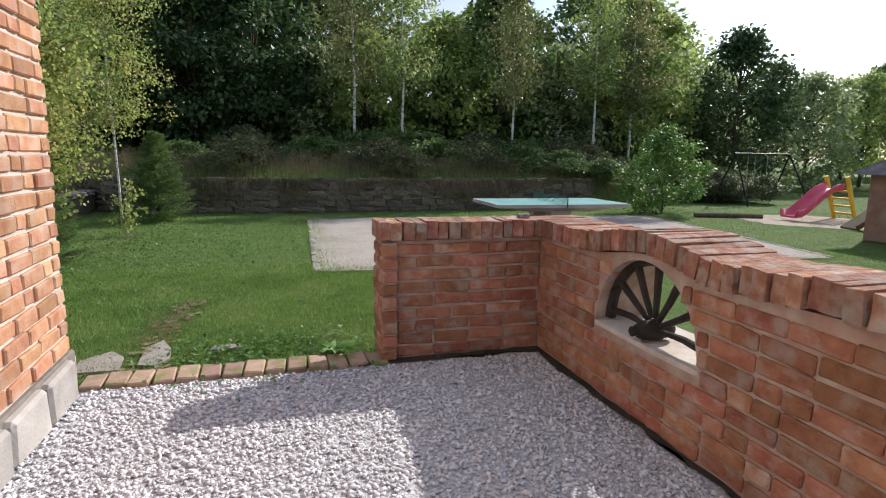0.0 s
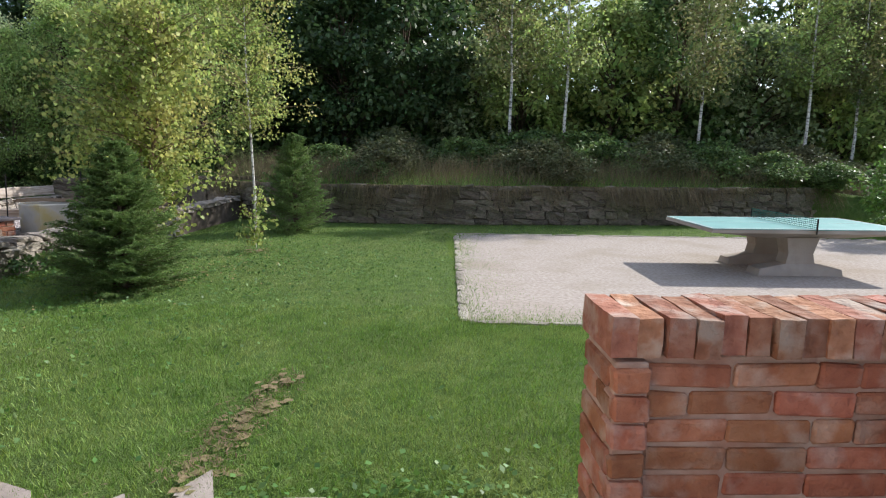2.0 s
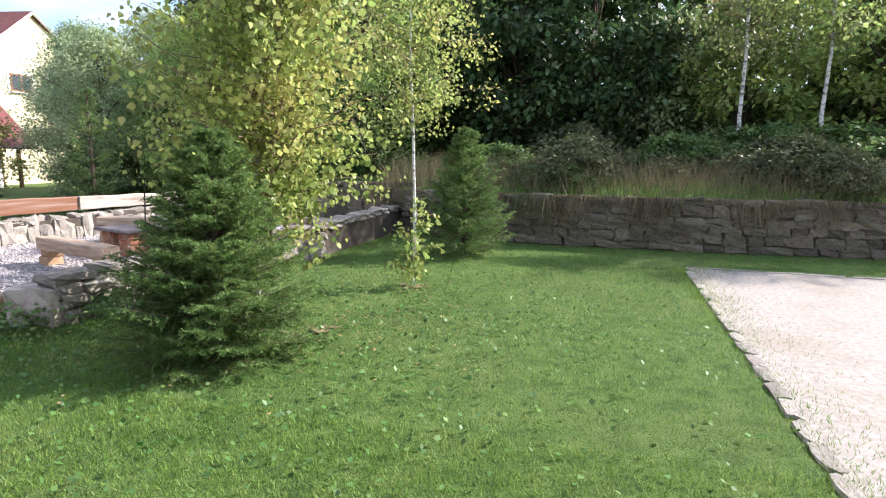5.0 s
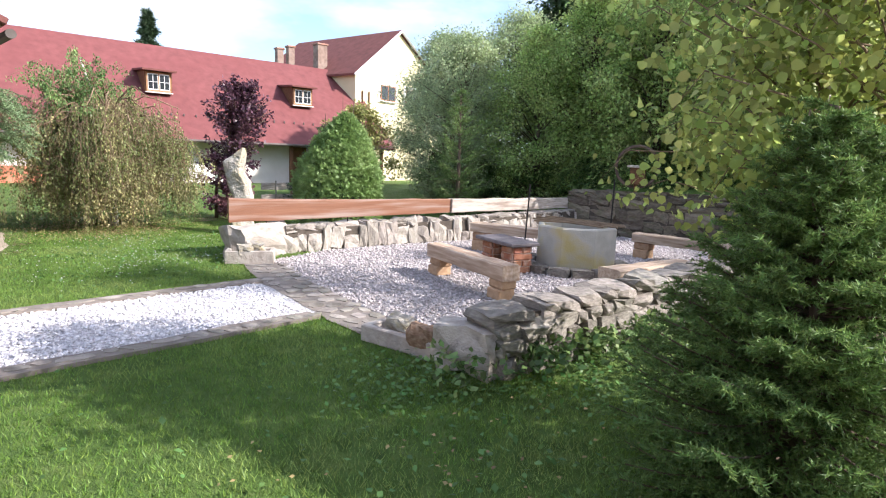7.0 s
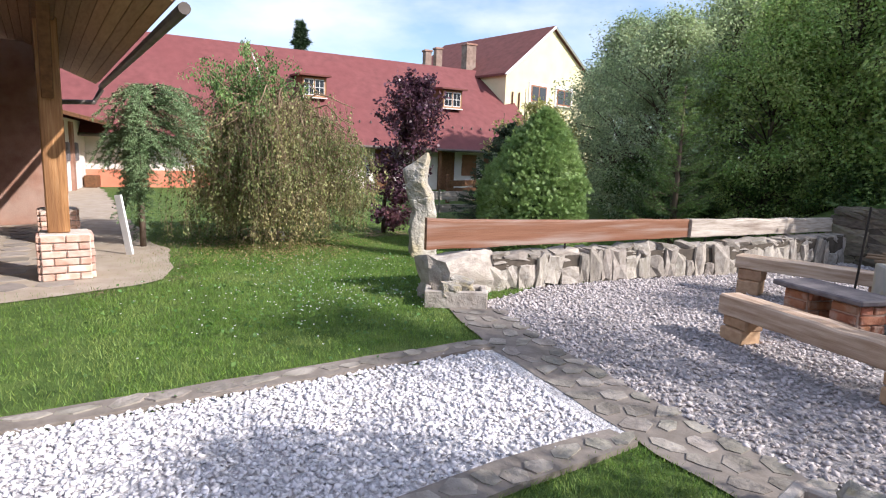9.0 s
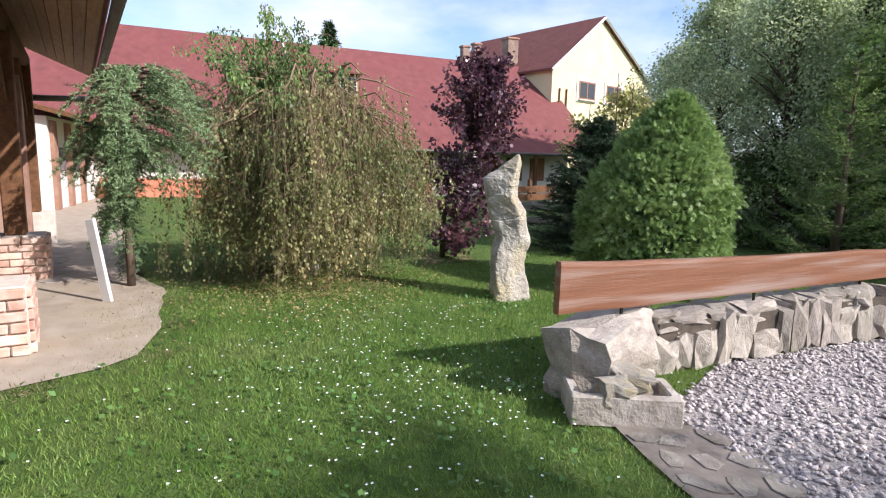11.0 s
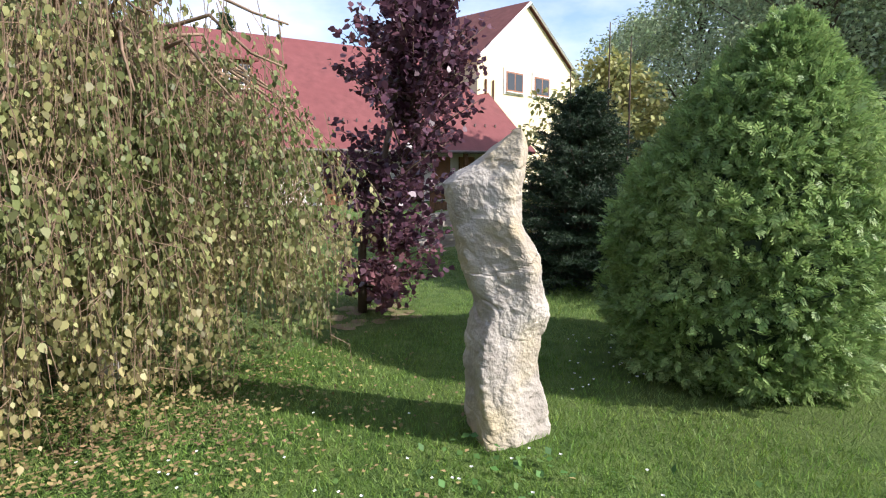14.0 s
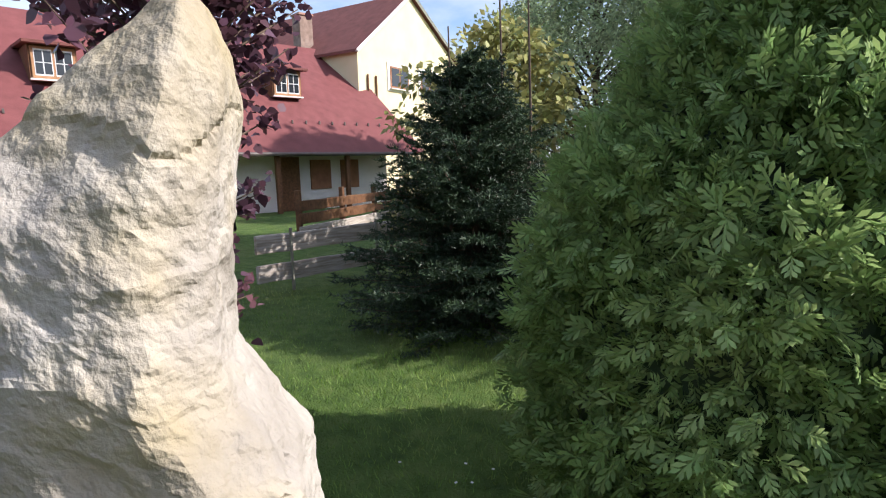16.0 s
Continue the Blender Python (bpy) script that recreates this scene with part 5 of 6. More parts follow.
part("crown", fast_mesh("crown", V, F, "thuja"), th)
# closed core in dark needle colour, imitating the shade deep between the sprays
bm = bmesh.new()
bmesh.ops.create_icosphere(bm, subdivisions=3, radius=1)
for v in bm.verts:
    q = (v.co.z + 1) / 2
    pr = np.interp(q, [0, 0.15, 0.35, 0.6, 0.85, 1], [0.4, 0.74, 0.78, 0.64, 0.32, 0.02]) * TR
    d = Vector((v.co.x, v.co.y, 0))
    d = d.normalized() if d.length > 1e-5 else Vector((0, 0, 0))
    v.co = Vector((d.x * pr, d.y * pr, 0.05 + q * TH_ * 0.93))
part("shade_core", from_bm("shade_core", bm, "needle_dark"), th)
trunk_part(th, [([(0, 0, -0.05), (0, 0, 0.5)], [0.07, 0.05], 8)], "bark")

# weeping birch: arching limbs and hanging strands
r = np.random.default_rng(31)
wb = thing("weeping_birch", pose(-14.8, 10.0, G0) @ Matrix.Diagonal((0.94, 0.93, 1, 1)), "weeping birch with yellowing leaves on hanging strands", "tree")
paths = [([(0, 0, -0.05), (0.03, -0.04, 0.8), (-0.02, 0.0, 1.6), (-0.08, -0.2, 2.3), (-0.14, -0.42, 3.0)], [0.075, 0.06, 0.05, 0.035, 0.01], 9)]
strands, LC, LD = [], [], []
for k in range(64):
    a = 2 * np.pi * k / 64 + r.normal() * 0.15
    R = r.uniform(0.7, 1.5)
    z0 = r.uniform(1.45, 2.05)
    zt = z0 + r.uniform(0.25, 0.6) * (1.35 - 0.35 * R)
    d = np.array([math.cos(a), math.sin(a), 0])
    q = np.linspace(0, 1, 7)
    arch = np.array([Z3 * (z0 + (zt - z0) * math.sin(min(1, s * 1.3) * math.pi / 2) - 0.9 * R * max(0, s - 0.55) ** 1.5) + d * R * s for s in q])
    arch[1:] += r.normal(size=(6, 3)) * 0.03
    paths.append((arch, np.linspace(0.022, 0.006, 7), 5))
    for j in range(24):
        s = r.uniform(0.22, 1.0)
        p = np.array([np.interp(s, q, arch[:, c]) for c in range(3)])
        p[:2] += r.normal(size=2) * 0.14
        p[2] -= max(0, r.normal() * 0.25)
        zb = max(0.14, r.uniform(0.08, 1.05) + (0.5 if s < 0.6 else 0))
        ln = max(0.3, p[2] - zb)
        sway = d * r.uniform(-0.08, 0.26) + np.array([r.normal(), r.normal(), 0]) * 0.15
        qs = np.linspace(0, 1, 8)
        pp = np.array([p + sway * math.sin(u * 1.9) * (0.9 + 0.4 * u) - Z3 * ln * u for u in qs])
        pp[1:] += np.cumsum(r.normal(size=(7, 3)) * (0.016, 0.016, 0.006), axis=0)
        strands.append((pp, np.linspace(0.0031, 0.0014, 8), 3))
        # short side twigs
        for u in r.uniform(0.15, 0.95, int(ln * 4.5)):
            b0 = np.array([np.interp(u, qs, pp[:, c]) for c in range(3)])
            h_ = np.array([r.normal(), r.normal(), 0]) * 0.07
            tw = np.array([b0, b0 + h_ - Z3 * 0.05, b0 + h_ * 1.3 - Z3 * r.uniform(0.15, 0.3)])
            strands.append((tw, [0.0022, 0.0018, 0.0012], 3))
            LC.append(tw[1] + (tw[2] - tw[1]) * r.random((4, 1)))
        m_ = int(ln * 30)
        t_ = r.random(m_) ** 0.8
        LC.append(np.stack([np.interp(t_, qs, pp[:, c]) for c in range(3)], 1))
# upright shoots of the dome, curving over
top_leaves = []
for k in range(90):
    b0 = np.array([-0.1, -0.4, 1.5]) + np.array([r.normal() * 0.2, r.normal() * 0.3, r.random() * 0.95])
    a = r.uniform(0, 2 * np.pi)
    o_ = np.array([math.cos(a), math.sin(a), 0]) * r.uniform(0.15, 1.0)
    up = r.uniform(0.25, 0.8) * (1.25 - 0.6 * np.linalg.norm(o_))
    sh = np.array([b0 + o_ * u + Z3 * up * math.sin(u * 2.2) + r.normal(size=3) * 0.02 * u for u in np.linspace(0, 1, 6)])
    paths.append((sh, np.linspace(0.009, 0.0025, 6), 4))
    t_ = r.random(125)
    top_leaves.append(np.stack([np.interp(t_, np.linspace(0, 1, 6), sh[:, c]) for c in range(3)], 1) + rnd(r, 125) * 0.06 - Z3 * (0.10 * r.random((125, 1))))
trunk_part(wb, paths[:1], "bark_birch")
tagged(trunk_part(wb, paths[1:], "twig", "limb"), kind="stuff")
V, F = join([tube(p, q, s) for p, q, s in strands])
tagged(part("hanging_foliage", mesh_of("hanging_foliage", V, F, "twig"), wb), kind="stuff")
for nm, C, mt in (("crown", np.concatenate(LC), "birch_dull"), ("upper_crown", np.concatenate(top_leaves), "birch_green")):
    n = len(C)
    L = r.uniform(0.024, 0.05, n)
    V, F = ovals(C + rnd(r, n) * 0.035, unit(rnd(r, n) * 0.6 - Z3), rnd(r, n), L, L * 0.38)
    part(nm, fast_mesh(nm, V, F, mt), wb)

# purple-leaved tree
r = np.random.default_rng(41)
pt = thing("purple_tree", pose(-15.15, 12.15, G0), "slim purple-leaved plum tree in a bare earth ring", "tree")
paths = [([(0, 0, -0.05), (0.02, 0, 0.6), (0.15, 0.22, 1.6), (0.3, 0.45, 3.0)], [0.045, 0.04, 0.03, 0.006], 8)]
C = []
for k in range(125):
    s = r.uniform(0.0, 0.98)
    a = r.uniform(0, 2 * np.pi)
    R = 0.85 * math.sin(min(1, s * 0.85 + 0.15) * math.pi) ** 0.6 * r.uniform(0.5, 1.1)
    p0 = np.array([0.08 + 0.24 * s, 0.13 + 0.4 * s, 0.12 + 2.6 * s])
    p1 = p0 + np.array([math.cos(a) * R, math.sin(a) * R, R * (0.15 + 0.7 * s) + 0.2 * s])
    paths.append(([p0, (p0 + p1) / 2 + Z3 * 0.02, p1], [0.011, 0.007, 0.003], 4))
    t_ = r.random(66) ** 0.7
    C.append(p0 + (p1 - p0) * t_[:, None] + rnd(r, 66) * 0.085)
C = np.concatenate(C)
n = len(C)
L = r.uniform(0.05, 0.085, n)
trunk_part(pt, paths, "bark")
V, F = ovals(C, unit(rnd(r, n) + Z3 * 0.2), unit(rnd(r, n) + Z3), L, L * 0.4)
part("crown", fast_mesh("crown", V, F, "purple_leaf"), pt)

# young birches on the lawn
def birch(name, seed, m, h, rad, base, label, leaves, mat="birch_leaf", multi=1, size=0.055, tr=0.035):
    r = np.random.default_rng(seed)
    o = thing(name, m, label, "tree")
    paths, C = [], []
    for j in range(multi):
        top = np.array([r.normal() * 0.12, r.normal() * 0.12, h]) + (np.array([r.normal(), r.normal(), 0]) * 0.28 if multi > 1 else 0)
        st_ = np.array([0, 0, -0.05]) if j == 0 else np.array([r.normal() * 0.05, r.normal() * 0.05, 0.2 + 0.6 * r.random()])
        ctr = [st_ + (top - st_) * q + np.array([r.normal() * 0.02, r.normal() * 0.02, 0]) for q in np.linspace(0, 1, 7)]
        paths.append((ctr, np.linspace(tr, 0.006, 7), 8))
        ctr = np.array(ctr)
        nb = int(60 * h / 3)
        for k in range(nb):
            s = base + (1 - base) * r.random()
            p0 = np.array([np.interp(s, np.linspace(0, 1, 7), ctr[:, c]) for c in range(3)])
            a = r.uniform(0, 2 * np.pi)
            u = (s - base) / (1 - base)
            R = rad * (0.35 + 0.65 * math.sin(min(1, u * 0.75 + 0.25) * math.pi) ** 0.8) * r.uniform(0.4, 1.1)
            p1 = p0 + np.array([math.cos(a) * R, math.sin(a) * R, R * r.uniform(0.1, 0.8)])
            p2 = p1 + np.array([math.cos(a) * R * 0.15, math.sin(a) * R * 0.15, -R * r.uniform(0.05, 0.3)])
            paths.append(([p0, (p0 + p1) / 2 + Z3 * 0.05 * R, p1, p2], [0.008, 0.006, 0.004, 0.002], 3))
            q = r.random(max(3, int(leaves / nb / multi)))[:, None] ** 0.6
            C.append(p0 + (p2 - p0) * q + rnd(r, len(q)) * (0.05 + 0.12 * rad))
    C = np.concatenate(C)
    n = len(C)
    L = size * r.uniform(0.6, 1.3, n)
    trunk_part(o, paths[:1], "bark_birch")
    tagged(trunk_part(o, paths[1:], "twig", "limb"), kind="stuff")
    V, F = (ovals if size < 0.09 else kites)(C, unit(rnd(r, n) * 0.8 - Z3 * 0.6), rnd(r, n), L, L * 0.42)
    part("crown", fast_mesh("crown", V, F, mat), o)
    return o


birch("birch", 51, pose(-3.6, 9.85, G0), 3.35, 1.0, 0.15, "young leafy birch with bright yellow-green leaves behind the spruce", 14500, multi=3, size=0.055)
birch("birch", 52, pose(-3.05, 13.05, G0), 5.6, 1.15, 0.36, "slim white-stemmed birch with thin yellow-green crown", 9500, multi=1, size=0.05, tr=0.026)
birch("birch", 57, pose(-2.65, 11.6, G0), 1.0, 0.26, 0.15, "thin birch sapling in a small patch of earth", 300, multi=1, size=0.06, tr=0.008)

# birches on the bank
for k, (x, y, h) in enumerate(((2.68, 19.8, 8.0), (4.33, 19.8, 8.4), (8.4, 19.7, 6.4), (11.9, 20.0, 8.0), (14.2, 21.0, 6.5))):
    birch("birch", 60 + k, pose(x, y, 1.15), h, 1.35, 0.33, "tall slim birch on the overgrown bank", 5200, "wood_leaf_light" if k % 2 else "birch_dull", size=0.10, tr=0.055)

# woodland behind the bank: a few kinds of tree, set out again and again
kinds = [broad_data(70, 9.0, 3.0, 0.10, 140, 75, 0.24, "wood_leaf_dark", trunk_r=0.16),
         broad_data(71, 10.5, 3.3, 0.08, 140, 50, 0.31, "wood_leaf", trunk_r=0.18),
         broad_data(72, 8.0, 2.6, 0.12, 125, 52, 0.25, "wood_leaf_light", trunk_r=0.14),
         broad_data(73, 7.0, 2.8, 0.06, 130, 52, 0.235, "willow_leaf", trunk_r=0.14)]
r = np.random.default_rng(80)
woods = []
for x in np.arange(-13, 17, 2.5):
    woods.append((x + r.normal() * 0.5, 22.5 + r.random() * 1.6, ((0, 0, 0, 1) if x < 2 else (2, 1, 3, 2))[len(woods) % 4], r.uniform(0.72, 0.86)))
for x in np.arange(-16, 20, 3.4):
    woods.append((x + r.normal() * 0.7, 28.5 + r.random() * 3, r.integers(0, 2) if x < 5 else r.integers(1, 4), r.uniform(1.0, 1.25) if x < 5 else r.uniform(1.05, 1.3)))
for x, y, k, s in ((16.5, 24, 2, 1.1), (19, 27, 3, 1.15), (22, 30, 2, 1.2), (25, 29, 3, 0.95), (29, 33, 2, 0.95), (33, 32, 0, 0.85), (37, 30, 2, 0.85), (26, 23, 3, 0.8), (31, 24, 2, 0.75), (21, 22.5, 0, 0.8), (42, 27, 3, 0.9), (35, 19, 0, 0.8), (31, 13, 1, 0.75), (36, 36, 1, 0.8), (44, 33, 1, 0.8)):
    woods.append((x, y, k, s))
for x, y, k, s in woods:
    o = plant("woodland_tree", kinds[k], pose(x, y, 0.3 if x < 16 else G0, 0, 0, r.uniform(0, 360)) @ Matrix.Diagonal((s, s, s, 1)), ("dense dark woodland tree on the slope", "dense dark woodland tree on the slope", "lighter green tree at the wood's edge", "grey-green willow at the wood's edge")[k], "tree", "woodland")
gk = [broad_data(74, 7.2, 2.5, 0.02, 240, 160, 0.09, "garden_willow", trunk_r=0.12), broad_data(75, 7.6, 2.4, 0.02, 240, 160, 0.09, "garden_leaf", trunk_r=0.12)]
# shrubs and trees behind the patio
for x, y, k, s, lb in ((-11.4, 19.0, 2, 0.62, 0), (-13.6, 18.6, 3, 0.66, 0), (-13.2, 20.5, 3, 0.78, 0), (-10.4, 19.8, 2, 0.74, 0), (-8.6, 19.8, 2, 0.8, 0), (-16.2, 20.6, 3, 0.75, 0), (-6.6, 20.2, 2, 0.88, 0), (-11, 22.5, 2, 0.85, 0), (-19.5, 24, 3, 0.72, 0)):
    plant("garden_tree", gk[0] if k == 3 else gk[1] if k == 2 else kinds[k], pose(x, y, G0, 0, 0, 40 * x) @ Matrix.Diagonal((s, s, s, 1)), ("", "", "leafy green tree behind the patio wall", "tall grey-green willow behind the patio wall")[k] or "dark leafy tree shading the patio wall", "tree", "garden trees")
# bushes
bush = broad_data(90, 2.3, 1.15, 0.0, 110, 70, 0.085, "bush_leaf", trunk_r=0.03)
plant("bush", bush, pose(10.6, 13.9, G0, 0, 0, 20), "rounded light green bush beside the sandy court", "bush")
yb = broad_data(91, 2.1, 0.95, 0.0, 80, 70, 0.07, "yellow_leaf", trunk_r=0.03)
plant("bush", yb, pose(-15.4, 16.3, G0) @ Matrix.Diagonal((1.25, 1.25, 1.3, 1)), "yellowing bush behind the dark spruce", "bush")
low = broad_data(92, 1.0, 0.75, 0.0, 70, 60, 0.075, "wood_leaf", trunk_r=0.02)
lowl = broad_data(93, 1.1, 0.8, 0.0, 70, 60, 0.075, "bramble_leaf", trunk_r=0.02)
for k in range(84):
    x = -4 + 20 * r.random() if k < 68 else r.uniform(9, 17)
    y = 16.3 + 3.8 * r.random() if k < 68 else r.uniform(16.5, 19)
    s = r.uniform(0.5, 1.0) * (1 + 0.22 * (y - 16.3))
    plant("bramble_bush", low if r.random() < 0.55 else lowl, pose(x, y, 0.82 if x < 11 else 0.1, 0, 0, r.uniform(0, 360)) @ Matrix.Diagonal((s, s, s * 0.8, 1)), "low wild shrub growing on the bank", "bush", "bank shrubs")
hedge = broad_data(94, 1.5, 0.85, 0.0, 70, 90, 0.06, "wood_leaf", trunk_r=0.02)
for k in range(11):
    s = r.uniform(0.8, 1.25)
    plant("undergrowth_bush", hedge, pose(-14.4 + 0.85 * k + r.normal() * 0.2, 18.5 + r.random() * 0.6 + (0.5 if k > 5 else 0), G0, 0, 0, 70 * k) @ Matrix.Diagonal((s, s, s, 1)), "leafy undergrowth filling the ground behind the patio", "bush", "patio undergrowth")
for k in range(20):
    s = r.uniform(2.2, 3.4)
    plant("thicket_bush", low, pose(-9 + 1.5 * k + r.normal() * 0.3, 24.3 + r.random() * 1.5, 1.0, 0, 0, 70 * k) @ Matrix.Diagonal((s, s, s, 1)), "dense dark thicket under the woodland trees", "bush", "woodland thicket")
# poles sticking up by the dark spruce
for k, (x, y, h) in enumerate(((-14.6, 15.1, 2.95), (-14.45, 15.3, 2.8), (-14.9, 14.8, 2.45))):
    P, F = tube([(0, 0, 0), (0.06, 0.02, h * 0.6), (0.02, 0.05, h)], [0.016, 0.012, 0.006], 6)
    o = tagged(part("bare_shoot", mesh_of("bare_shoot", P, F, "bark")), "bare upright shoot rising above the dark spruce", "branch")
    o.matrix_basis = pose(x, y, G0)
# blue weeping spruce at the shelter: bent stem with hanging boughs
r = np.random.default_rng(95)
ws = thing("weeping_spruce", pose(-14.9, 7.95, G0), "narrow weeping blue spruce with drooping boughs", "conifer")
stem = np.array([(0, 0, -0.05), (0.03, 0.0, 0.6), (-0.08, -0.05, 1.2), (0.02, -0.02, 1.7), (0.1, 0.2, 2.35)])
paths = [(stem, [0.045, 0.04, 0.035, 0.028, 0.015], 8)]
C0, D0 = [], []
for k in range(125):
    s = r.random() ** 0.4
    p0 = np.array([np.interp(s, np.linspace(0, 1, 5), stem[:, c]) for c in range(3)])
    a = r.uniform(0, 2 * np.pi)
    up = s > 0.62
    if not up and k % 2:
        continue
    R = r.uniform(0.35, 0.95) if up else r.uniform(0.10, 0.28)
    d = np.array([math.cos(a), math.sin(a) + (0.3 if up else 0), 0])
    pp = [p0 + d * R * q + Z3 * (R * (0.45 * q if up else 0.1 * q) - (0.75 if up else 0.75) * q * q * (1 if up else min(0.7, p0[2]))) for q in np.linspace(0, 1, 6)]
    paths.append((pp, np.linspace(0.01, 0.003, 6), 3))
    for q in np.linspace(0.2, 1, 12):
        p = np.array([np.interp(q, np.linspace(0, 1, 6), np.array(pp)[:, c]) for c in range(3)])
        for sg in (-1, 1):
            C0.append(p)
            D0.append(d * 0.6 + sg * np.array([-d[1], d[0], 0]) * 0.6 - Z3 * r.uniform(0.0, 0.9))
C0, D0 = np.array(C0), unit(np.array(D0))
i = np.repeat(np.arange(len(C0)), 24)
q = r.random(len(i))
V, F = tris(C0[i] + D0[i] * (0.16 * q)[:, None], unit(D0[i] * 0.6 + rnd(r, len(i)) * 0.9), rnd(r, len(i)), np.full(len(i), 0.045), np.full(len(i), 0.0055))
trunk_part(ws, paths, "bark")
part("crown", fast_mesh("crown", V, F, "needle_blue"), ws)
# far fir and hill woods beyond the house
far = spruce_data(97, 13.8, 2.6, "needle_dark", 18, 9, 0.55, 0.1, twigs=6, per=8)
plant("fir_tree", far, pose(-61.5, 28.3, G0), "tall dark fir standing beyond the roofs", "conifer")
for k in range(22):
    x, y, s = -64 - 8 * r.random(), 22 + 2.7 * k, r.uniform(0.62, 0.85)
    plant("woodland_tree", kinds[(0, 1, 2)[k % 3]], pose(x, y, G0, 0, 0, 50 * k) @ Matrix.Diagonal((s, s, s, 1)), "distant tree on the wooded hill beyond the house", "tree", "far woods")

# ---------------------------------------------------------------- gravel, grass and other stuff
def pebble_field(name, polys, n, size, mat, label, seed, keep=None):
    """Angular chips strewn over an area, one object."""
    r = np.random.default_rng(seed)
    P = []
    for poly in polys:
        q = np.array(poly)
        lo_, hi_ = q.min(0), q.max(0)
        c = r.uniform(lo_, hi_, (n, 2))
        P.append(c[inside(c, poly)])
    P = np.concatenate(P)
    if keep is not None:
        P = P[keep(P)]
    m_ = len(P)
    base = np.array([(1, 0, 0), (-1, 0, 0), (0, 1, 0), (0, -1, 0), (0, 0, 1), (0, 0, -1)], float)
    F8 = np.array([(0, 2, 4), (2, 1, 4), (1, 3, 4), (3, 0, 4), (2, 0, 5), (1, 2, 5), (3, 1, 5), (0, 3, 5)])
    V = base[None] * (size * r.uniform(0.55, 1.25, (m_, 1, 1))) * np.array([1.0, 0.72, 0.5]) * (1 + r.uniform(-0.3, 0.3, (m_, 6, 1)))
    V += r.normal(size=(m_, 6, 3)) * size * 0.14
    a = r.uniform(0, 2 * np.pi, m_)
    t = r.uniform(-0.7, 0.7, m_)
    ca, sa, ct, st2 = np.cos(a), np.sin(a), np.cos(t), np.sin(t)
    x, y, z = V[..., 0], V[..., 1], V[..., 2]
    x, z = x * ct[:, None] - z * st2[:, None], x * st2[:, None] + z * ct[:, None]
    x, y = x * ca[:, None] - y * sa[:, None], x * sa[:, None] + y * ca[:, None]
    V = np.stack([x + P[:, 0:1], y + P[:, 1:2], z + G0 + size * r.uniform(0.05, 0.45, (m_, 1))], -1).reshape(-1, 3)
    F = (F8[None] + (np.arange(m_) * 6)[:, None, None]).reshape(-1, 3)
    return tagged(part(name, fast_mesh(name, V, F, mat)), label, "gravel", kind="stuff")


pebble_field("yard_gravel", [[(-1.28, 0.9), (1.95, 0.9), (1.95, 3.98), (-1.28, 4.0)]], 17000, 0.019, "gravel", "white crushed stone chips covering the yard", 1)
pebble_field("path_gravel", [[(-9.02, 4.6), (-7.44, 4.6), (-7.3, 9.2), (-8.76, 9.5)]], 15000, 0.021, "gravel", "white crushed stone chips on the path", 2)
pebble_field("patio_gravel", [PATIO], 29000, 0.024, "gravel_grey", "grey gravel chips strewn over the patio", 3, keep=lambda P: ~inside(P, STRIP))


def grass_field(name, areas, label, seed, hgt=0.041, mat="blade", wid=0.0027):
    r = np.random.default_rng(seed)
    P = []
    for (x0, x1, y0, y1), dens in areas:
        c = r.uniform((x0, y0), (x1, y1), (int((x1 - x0) * (y1 - y0) * dens), 2))
        P.append(c)
    P = np.concatenate(P)
    ok = np.ones(len(P), bool)
    for poly in PAVED:
        ok &= ~inside(P, poly)
    edge = np.minimum.reduce([np.abs(P[:, 0] - (0.52 + 0.04 * (P[:, 1] - 7.66))), np.abs(P[:, 1] - (7.66 - 0.081 * (P[:, 0] - 0.52))), np.abs(P[:, 1] - 13.8)])
    ok |= inside(P, COURT) & (r.random(len(P)) < 0.85 * np.exp(-edge / 0.2) + 0.012)
    rim = np.full(len(P), 9.0)  # grass thins out over the rim of the packed ground
    for (xa, ya), (xb, yb) in zip(APRON[1:9], APRON[2:10]):
        k = np.clip(((P[:, 0] - xa) * (xb - xa) + (P[:, 1] - ya) * (yb - ya)) / ((xb - xa) ** 2 + (yb - ya) ** 2), 0, 1)
        rim = np.minimum(rim, np.hypot(P[:, 0] - xa - k * (xb - xa), P[:, 1] - ya - k * (yb - ya)))
    inner = inside(P, APRON)
    ok |= inner & (r.random(len(P)) < 0.4 * np.exp(-rim / 0.22))
    ok &= inner | (r.random(len(P)) < 0.45 + 0.55 * np.clip(rim / 0.35, 0, 1))
    P = P[ok]
    m_ = len(P)
    C = np.stack([P[:, 0], P[:, 1], np.full(m_, G0 - 0.012)], 1)
    patch = np.array([noise.noise(Vector((x * 0.9, y * 0.9, 3.0))) for x, y in P])
    D = unit(Z3 + rnd(r, m_) * 0.65)
    V, F = tris(C, D, rnd(r, m_), hgt * r.uniform(0.55, 1.3, m_) * (1 + 0.35 * patch), np.full(m_, wid))
    return tagged(part(name, fast_mesh(name, V, F, mat)), label, "grass", kind="stuff")


